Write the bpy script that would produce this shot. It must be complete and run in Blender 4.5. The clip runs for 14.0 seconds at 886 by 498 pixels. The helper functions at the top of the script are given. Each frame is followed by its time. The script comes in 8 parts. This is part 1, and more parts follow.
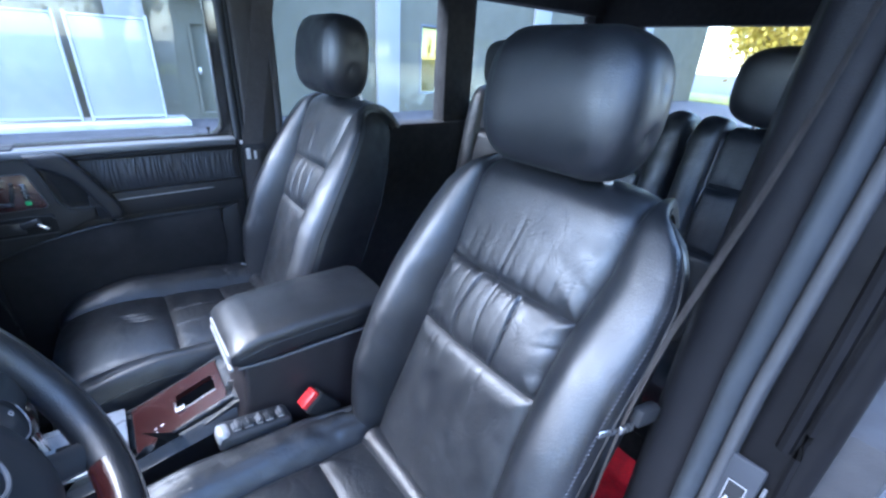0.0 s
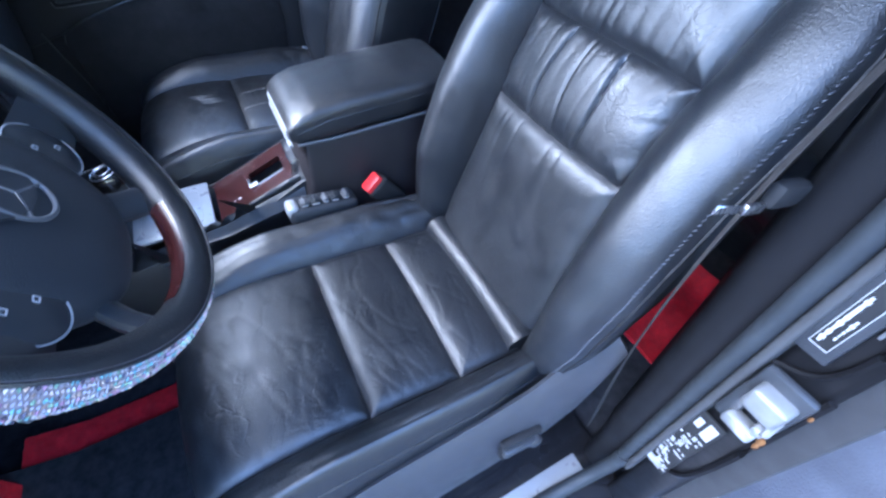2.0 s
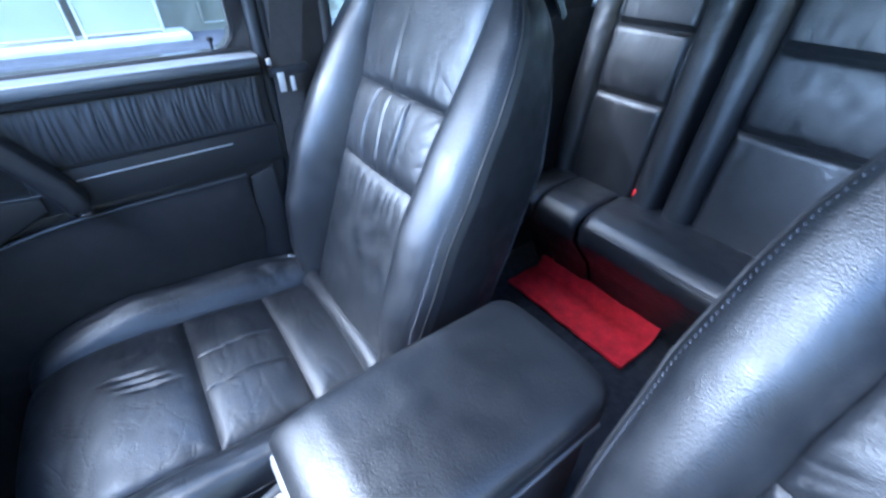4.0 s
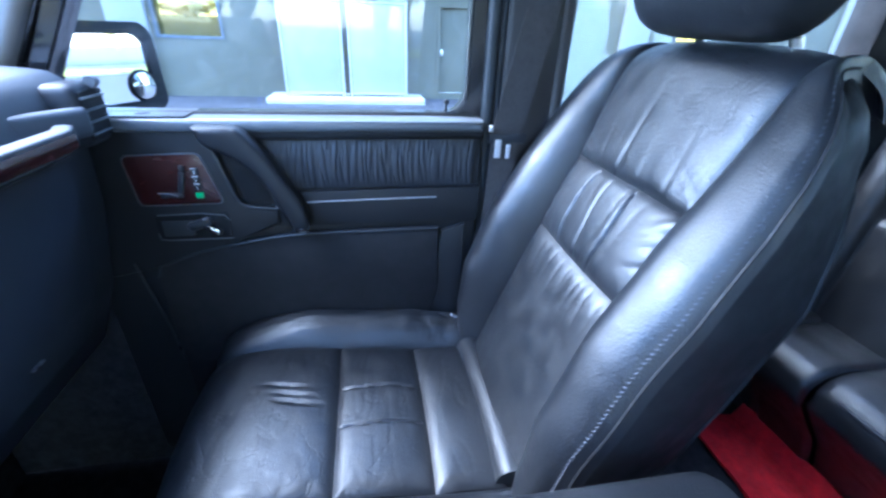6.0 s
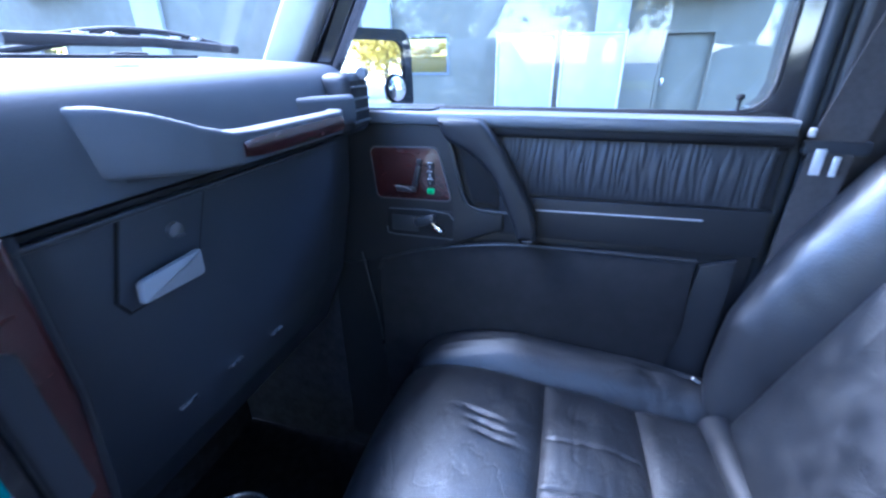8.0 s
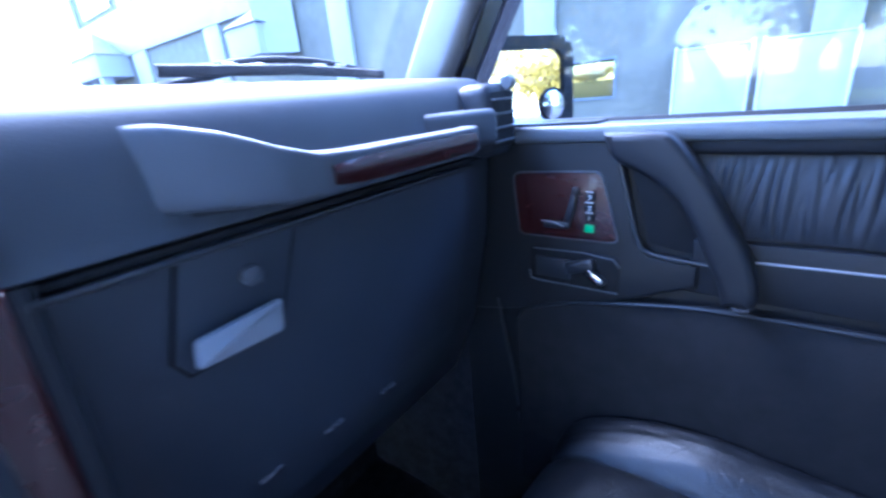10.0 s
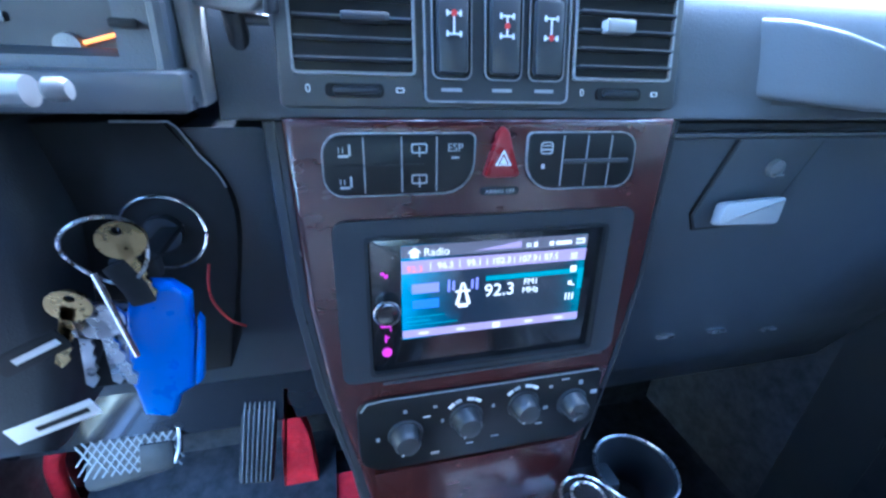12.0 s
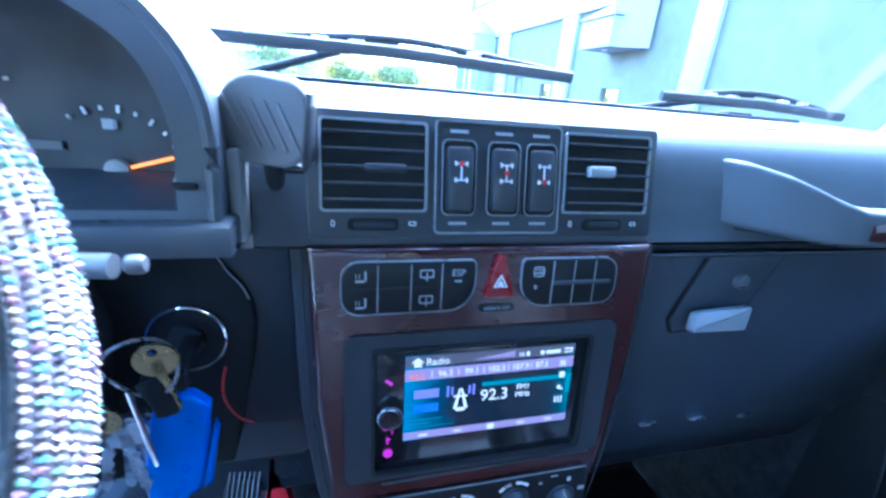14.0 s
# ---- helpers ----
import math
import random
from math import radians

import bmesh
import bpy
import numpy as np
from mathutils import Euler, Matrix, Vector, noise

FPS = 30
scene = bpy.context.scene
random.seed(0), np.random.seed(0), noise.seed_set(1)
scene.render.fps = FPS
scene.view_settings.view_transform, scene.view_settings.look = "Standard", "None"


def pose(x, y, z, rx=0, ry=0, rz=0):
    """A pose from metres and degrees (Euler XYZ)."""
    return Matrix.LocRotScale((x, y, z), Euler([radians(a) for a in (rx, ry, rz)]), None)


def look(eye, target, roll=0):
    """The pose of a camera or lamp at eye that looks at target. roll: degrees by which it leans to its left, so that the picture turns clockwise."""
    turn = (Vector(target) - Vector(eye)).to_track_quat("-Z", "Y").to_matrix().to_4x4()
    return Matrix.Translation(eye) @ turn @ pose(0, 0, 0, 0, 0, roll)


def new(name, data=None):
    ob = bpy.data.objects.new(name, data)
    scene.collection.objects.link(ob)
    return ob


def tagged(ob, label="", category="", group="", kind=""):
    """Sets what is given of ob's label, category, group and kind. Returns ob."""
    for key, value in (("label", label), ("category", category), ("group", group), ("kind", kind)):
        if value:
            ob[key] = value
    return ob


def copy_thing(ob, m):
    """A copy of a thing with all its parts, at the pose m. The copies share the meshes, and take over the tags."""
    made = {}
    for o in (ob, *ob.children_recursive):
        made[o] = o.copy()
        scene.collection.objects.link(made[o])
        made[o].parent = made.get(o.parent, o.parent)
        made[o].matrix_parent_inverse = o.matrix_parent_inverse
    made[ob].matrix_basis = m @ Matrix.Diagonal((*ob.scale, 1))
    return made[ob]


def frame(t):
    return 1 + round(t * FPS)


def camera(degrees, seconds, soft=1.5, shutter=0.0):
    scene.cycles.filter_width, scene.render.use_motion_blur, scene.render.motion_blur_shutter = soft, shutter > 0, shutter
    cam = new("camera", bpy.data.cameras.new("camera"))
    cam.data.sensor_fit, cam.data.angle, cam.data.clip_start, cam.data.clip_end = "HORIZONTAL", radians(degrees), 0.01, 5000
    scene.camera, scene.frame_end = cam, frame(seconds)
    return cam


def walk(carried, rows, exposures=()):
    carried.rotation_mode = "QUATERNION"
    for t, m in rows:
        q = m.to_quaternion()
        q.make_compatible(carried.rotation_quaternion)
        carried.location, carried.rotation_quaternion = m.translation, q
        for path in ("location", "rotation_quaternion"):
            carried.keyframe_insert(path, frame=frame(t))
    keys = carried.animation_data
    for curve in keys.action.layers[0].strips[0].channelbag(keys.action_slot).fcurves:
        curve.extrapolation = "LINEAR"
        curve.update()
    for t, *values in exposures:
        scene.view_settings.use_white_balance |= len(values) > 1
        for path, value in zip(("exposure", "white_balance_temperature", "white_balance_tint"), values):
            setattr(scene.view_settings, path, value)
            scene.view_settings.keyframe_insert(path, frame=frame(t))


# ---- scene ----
cam = camera(93.3, 14.0, 2.5, 0.35)
PATH = [
    (0, (-0.749, -0.325, 1.653), (0.659, -1.464, 0.804), 3.5),
    (0.5, (-0.714, -0.342, 1.668), (0.648, -1.436, 0.694), 3.0),
    (1, (-0.725, -0.37, 1.63), (0.57, -1.282, 0.408), 1.4),
    (1.5, (-0.724, -0.389, 1.586), (0.468, -1.137, 0.165), 0.1),
    (2, (-0.726, -0.362, 1.543), (0.435, -0.945, 0.023), -1.2),
    (2.5, (-0.687, -0.349, 1.516), (0.447, -0.943, -0.021), -2.0),
    (3, (-0.527, -0.376, 1.511), (0.697, -1.229, 0.179), -2.0),
    (3.2, (-0.423, -0.4, 1.518), (0.821, -1.354, 0.277), -0.5),
    (5.3, (-0.096, -0.426, 1.574), (1.448, -1.083, 0.486), 0.9),
    (5.5, (-0.094, -0.419, 1.559), (1.52, -0.983, 0.521), 1.8),
    (6, (-0.098, -0.415, 1.531), (1.637, -0.746, 0.594), 2.4),
    (6.5, (-0.123, -0.386, 1.511), (1.648, -0.385, 0.582), 2.5),
    (7, (-0.148, -0.359, 1.494), (1.604, -0.066, 0.574), 0.4),
    (7.2, (-0.141, -0.357, 1.491), (1.589, 0.013, 0.558), -0.8),
    (9.3, (0.207, -0.287, 1.406), (1.966, 0.434, 0.785), 0.6),
    (9.5, (0.205, -0.289, 1.405), (1.929, 0.508, 0.779), -0.5),
    (10, (0.127, -0.287, 1.43), (1.616, 0.867, 0.759), -5.2),
    (10.5, (0.012, -0.271, 1.477), (1.22, 1.158, 0.769), -8.1),
    (11, (-0.091, -0.258, 1.467), (0.794, 1.35, 0.674), 1.8),
    (11.5, (-0.105, -0.273, 1.438), (0.531, 1.389, 0.526), 2.0),
    (12, (-0.09, -0.272, 1.406), (0.36, 1.464, 0.52), 2.5),
    (12.5, (-0.066, -0.266, 1.391), (0.368, 1.473, 0.504), 2.8),
    (13, (-0.065, -0.269, 1.394), (0.386, 1.492, 0.56), 4.1),
    (13.5, (-0.071, -0.273, 1.42), (0.426, 1.525, 0.698), 5.2),
    (14, (-0.106, -0.276, 1.465), (0.41, 1.526, 0.768), 4.9),
]
walk(cam, [(t, look(eye, target, roll)) for t, eye, target, roll in PATH],
     [(0.0, 3.62, 5550, 12), (1.0, 3.73, 5350, 13), (2.2, 3.57, 5300, 13), (3.0, 3.78, 5250, 9), (5.4, 4.02, 5150, 9), (7.0, 4.08, 4900, 12), (9.5, 4.35, 4850, 23), (10.5, 4.05, 4600, 22), (11.2, 4.15, 4850, 23), (12.2, 5.6, 4850, 2), (13.4, 5.6, 4850, 1), (14.0, 4.9, 4450, 4)])


# ---------------------------------------------------------------- light
world = bpy.data.worlds.new("sky")
scene.world = world
world.use_nodes = True
wn, wl = world.node_tree.nodes, world.node_tree.links
sky = wn.new("ShaderNodeTexSky")
sky.sky_type, sky.sun_disc = "NISHITA", False
SUN_ELEVATION, SUN_AZIMUTH = 50.0, 22.0   # degrees; azimuth clockwise from +y
sky.sun_elevation, sky.sun_rotation = radians(SUN_ELEVATION), radians(SUN_AZIMUTH)
sky.air_density, sky.dust_density, sky.ozone_density = 1.0, 1.0, 1.5
wl.new(sky.outputs[0], wn["Background"].inputs[0])
wn["Background"].inputs[1].default_value = 0.21
sun = new("sun", bpy.data.lights.new("sun", "SUN"))
sun.data.energy, sun.data.angle, sun.data.color = 1.5, radians(60), (1.0, 0.99, 0.98)
_e, _a = radians(SUN_ELEVATION), radians(SUN_AZIMUTH)
sun.matrix_basis = look(Vector((math.sin(_a) * math.cos(_e), math.cos(_a) * math.cos(_e), math.sin(_e))) * 40, (0, 0, 0))


# ---------------------------------------------------------------- materials
def mat(name, color, rough=0.5, metal=0.0, var=0.25, scale=6.0, fine=0.0, fine_scale=900.0, broad=0.0, broad_scale=12.0,
        coat=0.0, coat_rough=0.08, spec=0.5, second=None, rough_var=0.12, stretch=(1, 1, 1), lines=0.0):
    """A surface with stains at one scale, grain at another, and both as relief."""
    m = bpy.data.materials.new(name)
    m.use_nodes = True
    n, l = m.node_tree.nodes, m.node_tree.links
    b = n["Principled BSDF"]
    b.inputs["Metallic"].default_value = metal
    b.inputs["Coat Weight"].default_value = coat
    b.inputs["Coat Roughness"].default_value = coat_rough
    b.inputs["Specular IOR Level"].default_value = spec
    co = n.new("ShaderNodeTexCoord")
    mp = n.new("ShaderNodeMapping")
    mp.inputs["Scale"].default_value = stretch
    l.new(co.outputs["Object"], mp.inputs["Vector"])
    n1 = n.new("ShaderNodeTexNoise")
    n1.inputs["Scale"].default_value, n1.inputs["Detail"].default_value, n1.inputs["Roughness"].default_value = scale, 6, 0.62
    l.new(mp.outputs[0], n1.inputs["Vector"])
    ramp = n.new("ShaderNodeValToRGB")
    c2 = second or tuple(c * (1 + var) for c in color)
    ramp.color_ramp.elements[0].position, ramp.color_ramp.elements[1].position = 0.32, 0.7
    ramp.color_ramp.elements[0].color = (*(c * (1 - var) for c in color), 1)
    ramp.color_ramp.elements[1].color = (*c2, 1)
    l.new(n1.outputs["Fac"], ramp.inputs["Fac"])
    l.new(ramp.outputs["Color"], b.inputs["Base Color"])
    mr = n.new("ShaderNodeMapRange")
    mr.inputs["To Min"].default_value, mr.inputs["To Max"].default_value = max(0.02, rough - rough_var), min(1, rough + rough_var)
    mr.inputs["From Min"].default_value, mr.inputs["From Max"].default_value = 0.3, 0.7
    n3 = n.new("ShaderNodeTexNoise")
    n3.inputs["Scale"].default_value, n3.inputs["Detail"].default_value = scale * 3.7, 4
    l.new(mp.outputs[0], n3.inputs["Vector"])
    l.new(n3.outputs["Fac"], mr.inputs["Value"])
    l.new(mr.outputs[0], b.inputs["Roughness"])
    last = None
    if fine:
        v = n.new("ShaderNodeTexVoronoi")
        v.inputs["Scale"].default_value = fine_scale
        l.new(mp.outputs[0], v.inputs["Vector"])
        bp = n.new("ShaderNodeBump")
        bp.inputs["Strength"].default_value, bp.inputs["Distance"].default_value = fine, 0.0006
        l.new(v.outputs["Distance"], bp.inputs["Height"])
        last = bp
    if broad:
        n2 = n.new("ShaderNodeTexNoise")
        n2.inputs["Scale"].default_value, n2.inputs["Detail"].default_value = broad_scale, 3
        l.new(mp.outputs[0], n2.inputs["Vector"])
        bp2 = n.new("ShaderNodeBump")
        bp2.inputs["Strength"].default_value, bp2.inputs["Distance"].default_value = broad, 0.006
        l.new(n2.outputs["Fac"], bp2.inputs["Height"])
        if last:
            l.new(last.outputs[0], bp2.inputs["Normal"])
        last = bp2
    if lines:
        # thin creases where a warped noise crosses its middle value
        n4 = n.new("ShaderNodeTexNoise")
        n4.inputs["Scale"].default_value, n4.inputs["Detail"].default_value, n4.inputs["Distortion"].default_value = 17, 4, 0.5
        l.new(mp.outputs[0], n4.inputs["Vector"])
        sb, ab, cr = n.new("ShaderNodeMath"), n.new("ShaderNodeMath"), n.new("ShaderNodeMapRange")
        sb.operation, sb.inputs[1].default_value, ab.operation = "SUBTRACT", 0.5, "ABSOLUTE"
        cr.inputs["From Max"].default_value = 0.022
        l.new(n4.outputs["Fac"], sb.inputs[0])
        l.new(sb.outputs[0], ab.inputs[0])
        l.new(ab.outputs[0], cr.inputs["Value"])
        bp3 = n.new("ShaderNodeBump")
        bp3.inputs["Strength"].default_value, bp3.inputs["Distance"].default_value = lines, 0.0012
        l.new(cr.outputs[0], bp3.inputs["Height"])
        if last:
            l.new(last.outputs[0], bp3.inputs["Normal"])
        last = bp3
    if last:
        l.new(last.outputs[0], b.inputs["Normal"])
    return m


def glow(name, color, strength):
    m = bpy.data.materials.new(name)
    m.use_nodes = True
    b = m.node_tree.nodes["Principled BSDF"]
    b.inputs["Base Color"].default_value = (0.02, 0.02, 0.02, 1)
    b.inputs["Emission Color"].default_value = (*color, 1)
    b.inputs["Emission Strength"].default_value = strength
    return m


def glass_mat(name, color=(1, 1, 1), rough=0.0, mix=0.9):
    """Thin glass: clear with a mirror gloss that grows at grazing angles."""
    m = bpy.data.materials.new(name)
    m.use_nodes = True
    n, l = m.node_tree.nodes, m.node_tree.links
    n.remove(n["Principled BSDF"])
    tr, gl, mx, fr, pw, ma = (n.new("ShaderNode" + k) for k in ("BsdfTransparent", "BsdfGlossy", "MixShader", "LayerWeight", "Math", "Math"))
    tr.inputs[0].default_value = (*color, 1)
    gl.inputs["Roughness"].default_value = rough
    pw.operation, pw.inputs[1].default_value = "POWER", 4.5
    ma.operation, ma.inputs[1].default_value, ma.inputs[2].default_value = "MULTIPLY_ADD", 0.7, 0.035
    l.new(fr.outputs["Facing"], pw.inputs[0])
    l.new(pw.outputs[0], ma.inputs[0])
    l.new(ma.outputs[0], mx.inputs[0])
    l.new(tr.outputs[0], mx.inputs[1])
    l.new(gl.outputs[0], mx.inputs[2])
    l.new(mx.outputs[0], n["Material Output"].inputs[0])
    return m


def burl_mat(name):
    """Dark red-brown burl wood under a thick lacquer."""
    m = mat(name, (0.034, 0.008, 0.008), 0.25, var=0.15, scale=9, second=(0.044, 0.0105, 0.0098), coat=0.3, stretch=(1, 1, 2.4), rough_var=0.03)
    return m


LEATHER = mat("black_leather", (0.0075, 0.0092, 0.0122), 0.43, var=0.2, scale=9, fine=0.45, fine_scale=620, broad=0.14, broad_scale=16, lines=0.08, rough_var=0.08, spec=0.9)
LEATHER_SOFT = mat("creased_leather", (0.0075, 0.0092, 0.0122), 0.425, var=0.25, scale=8, fine=0.45, fine_scale=620, broad=0.16, broad_scale=13, lines=0.2, rough_var=0.1, spec=0.9)
PLASTIC = mat("dark_plastic", (0.028, 0.031, 0.037), 0.45, spec=0.28, var=0.1, scale=5, fine=0.35, fine_scale=1100, rough_var=0.03)
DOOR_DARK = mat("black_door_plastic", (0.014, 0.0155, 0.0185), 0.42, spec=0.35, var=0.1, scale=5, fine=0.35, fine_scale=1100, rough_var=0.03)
SEAT_SIDE = mat("black_seat_vinyl", (0.013, 0.0138, 0.0155), 0.58, spec=0.35, var=0.2, scale=9, fine=0.45, fine_scale=620, broad=0.1, broad_scale=16)
DOOR_CLOTH = mat("gathered_trim_leather", (0.03, 0.033, 0.039), 0.52, var=0.12, scale=14, fine=0.3, fine_scale=800, rough_var=0.04)
JAMB = mat("satin_black_jamb", (0.0055, 0.0055, 0.0065), 0.5, spec=0.17, var=0.3, scale=9, broad=0.15, broad_scale=40, rough_var=0.06)
PLASTIC_SMOOTH = mat("smooth_black_plastic", (0.028, 0.031, 0.036), 0.32, var=0.1, scale=7, rough_var=0.025)
DASHSKIN = mat("dashboard_skin", (0.075, 0.084, 0.098), 0.52, var=0.12, scale=4, fine=0.25, fine_scale=900, spec=0.35, rough_var=0.05)
DASH_LOW = mat("lower_dash_plastic", (0.042, 0.05, 0.062), 0.44, var=0.1, scale=5, fine=0.35, fine_scale=1100, rough_var=0.03, spec=0.45)
GREY_TRIM = mat("grey_trim", (0.3, 0.295, 0.29), 0.6, var=0.12, scale=6, fine=0.4, fine_scale=900)
POD_GREY = mat("pod_grey", (0.2, 0.205, 0.215), 0.6, var=0.1, scale=20, fine=0.3)
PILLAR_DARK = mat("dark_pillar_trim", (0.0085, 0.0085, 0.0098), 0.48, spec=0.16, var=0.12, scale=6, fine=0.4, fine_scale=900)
BLACK = mat("matt_black", (0.014, 0.0145, 0.016), 0.7, spec=0.25, var=0.3, scale=8)
GLOSS = mat("gloss_black", (0.009, 0.009, 0.0105), 0.18, var=0.2, scale=5, coat=0.5)
WOOD = burl_mat("burl_wood")
CHROME = mat("chrome", (0.75, 0.76, 0.78), 0.1, metal=1.0, var=0.08, scale=20)
STEEL = mat("brushed_steel", (0.55, 0.55, 0.57), 0.3, metal=1.0, var=0.15, scale=30, stretch=(1, 8, 1))
SILVER = mat("silver_plastic", (0.36, 0.375, 0.4), 0.35, metal=0.3, var=0.08, scale=12)
BRASS = mat("brass_key", (0.45, 0.33, 0.16), 0.3, metal=1.0, var=0.2, scale=40)
RED = mat("red_carpet", (0.6, 0.01, 0.025), 0.85, var=0.25, scale=30, fine=0.8, fine_scale=900, broad=0.3, broad_scale=60)
HAZARD_RED = mat("deep_red_plastic", (0.17, 0.006, 0.01), 0.3, var=0.08, scale=20)
RED_PLASTIC = mat("red_plastic", (0.7, 0.03, 0.035), 0.35, var=0.08, scale=20)
CARPET = mat("black_carpet", (0.033, 0.035, 0.042), 0.95, spec=0.1, var=0.4, scale=40, fine=0.9, fine_scale=1200)
RUBBER = mat("rubber", (0.014, 0.0145, 0.016), 0.6, spec=0.3, var=0.2, scale=14)
BELT = mat("belt_webbing", (0.047, 0.043, 0.043), 0.7, var=0.15, scale=40, fine=0.6, fine_scale=1500)
BLUE = mat("blue_plastic", (0.01, 0.13, 0.62), 0.35, var=0.12, scale=20)
WHITE = mat("white_print", (0.75, 0.76, 0.78), 0.5, var=0.04, scale=20)
GREYPLASTIC = mat("grey_plastic", (0.1, 0.105, 0.115), 0.4, var=0.1, scale=10)
TREAD = mat("worn_grey_tread", (0.13, 0.137, 0.15), 0.5, var=0.2, scale=30)
GREYPRINT = mat("grey_print", (0.35, 0.36, 0.38), 0.5, var=0.06, scale=20)
BRIGHT = mat("bright_plated_steel", (0.7, 0.71, 0.73), 0.38, metal=0.6, var=0.05, scale=20)
SEAL = mat("blue_grey_rubber_seal", (0.024, 0.028, 0.033), 0.6, spec=0.35, var=0.15, scale=14)
LIP = mat("pale_grey_seal_lip", (0.045, 0.047, 0.051), 0.6, spec=0.3, var=0.12, scale=14)
VALANCE = mat("grey_valance_plastic", (0.036, 0.038, 0.045), 0.42, var=0.1, scale=9, fine=0.4, fine_scale=900)
# base colour lightened for the sky sheen on the level sill top
SILL_SKY_SHEEN = mat("sill_skin_sky_sheen", (0.11, 0.12, 0.13), 0.32, var=0.08, scale=8, rough_var=0.04)
GAUGE = mat("dark_gauge_face", (0.03, 0.031, 0.036), 0.55, var=0.1, scale=9)
VENT = mat("grey_vent_frame", (0.03, 0.033, 0.038), 0.4, var=0.08, scale=8, rough_var=0.03)
BEZEL = mat("smooth_grey_bezel", (0.075, 0.08, 0.088), 0.3, var=0.06, scale=8, rough_var=0.03)
WORN_STEEL = mat("worn_grey_steel", (0.16, 0.165, 0.17), 0.45, metal=0.2, var=0.15, scale=40)
PALE_LATCH = mat("pale_grey_latch", (0.27, 0.28, 0.295), 0.4, var=0.06, scale=20)
SATIN = mat("satin_black_switches", (0.008, 0.0085, 0.0095), 0.36, spec=0.25, var=0.1, scale=9, rough_var=0.03)
KNOB = mat("grey_rubbery_knob", (0.022, 0.024, 0.027), 0.38, var=0.1, scale=12)
POCKET = mat("black_pocket_trim", (0.014, 0.0145, 0.0165), 0.75, spec=0.25, var=0.12, scale=12, fine=0.6, fine_scale=900)
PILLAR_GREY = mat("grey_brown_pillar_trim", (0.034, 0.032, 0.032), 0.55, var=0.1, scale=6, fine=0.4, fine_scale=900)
RIM = mat("thin_grey_rim", (0.24, 0.25, 0.265), 0.35, var=0.06, scale=20)
STITCH = mat("stitching", (0.075, 0.082, 0.1), 0.6, var=0.2, scale=80)
REDPRINT = mat("red_print", (0.5, 0.03, 0.03), 0.5, var=0.05, scale=20)
GREEN = mat("green_button", (0.05, 0.5, 0.16), 0.4, var=0.1, scale=20)
BODY_PAINT = mat("black_car_paint", (0.012, 0.012, 0.014), 0.18, var=0.2, scale=3, coat=1.0)
BOX_TRIM = mat("mauve_black_trim", (0.015, 0.013, 0.0155), 0.55, var=0.12, scale=8, fine=0.35, fine_scale=900, rough_var=0.05)
RUST = mat("rust", (0.14, 0.06, 0.015), 0.9, var=0.5, scale=60, broad=0.5, broad_scale=80)
MIRROR = mat("mirror_glass", (0.93, 0.94, 0.95), 0.02, metal=1.0, var=0.01, scale=3, rough_var=0.005)
WINDOW = glass_mat("window_glass", (0.95, 0.98, 0.98))
ASPHALT = mat("asphalt", (0.042, 0.042, 0.05), 0.85, var=0.3, scale=2.2, fine=1.0, fine_scale=260, broad=0.6, broad_scale=120)
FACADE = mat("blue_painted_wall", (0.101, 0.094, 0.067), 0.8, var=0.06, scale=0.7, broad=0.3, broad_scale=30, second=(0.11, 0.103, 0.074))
OFFWHITE = mat("white_painted_wall", (0.27, 0.265, 0.25), 0.75, var=0.05, scale=0.9, broad=0.25, broad_scale=30)
FENCE_SCREEN = mat("white_fence_screen", (0.26, 0.26, 0.247), 0.7, var=0.06, scale=3, fine=0.6, fine_scale=120)
GALV = mat("galvanised_steel", (0.42, 0.43, 0.44), 0.45, metal=0.8, var=0.12, scale=20)
CONCRETE = mat("concrete", (0.38, 0.37, 0.35), 0.85, var=0.14, scale=3, broad=0.4, broad_scale=60)
# gold in the base colour stands for yellow trees mirrored in the panes
DARKGLASS = mat("pane_gold_tree_reflection", (0.3, 0.24, 0.07), 0.05, metal=0.8, var=0.1, scale=1, rough_var=0.02)
ROOFTILE = mat("slate_canopy_roof", (0.1, 0.11, 0.13), 0.7, var=0.2, scale=6)
BARK = mat("bark", (0.09, 0.065, 0.045), 0.9, var=0.35, scale=12, broad=0.8, broad_scale=30)
LEAF_Y = mat("yellow_leaves", (0.42, 0.27, 0.025), 0.7, var=0.35, scale=1.5, second=(0.5, 0.38, 0.05))
LEAF_G = mat("green_leaves", (0.07, 0.11, 0.025), 0.7, var=0.4, scale=1.5, second=(0.16, 0.18, 0.04))
GRASS = mat("grass", (0.1, 0.15, 0.03), 0.9, var=0.3, scale=2, fine=0.8, fine_scale=90, second=(0.3, 0.28, 0.06))
HEADLINER = mat("dark_headliner", (0.02, 0.0205, 0.023), 0.9, var=0.15, scale=10, fine=0.4, fine_scale=900)


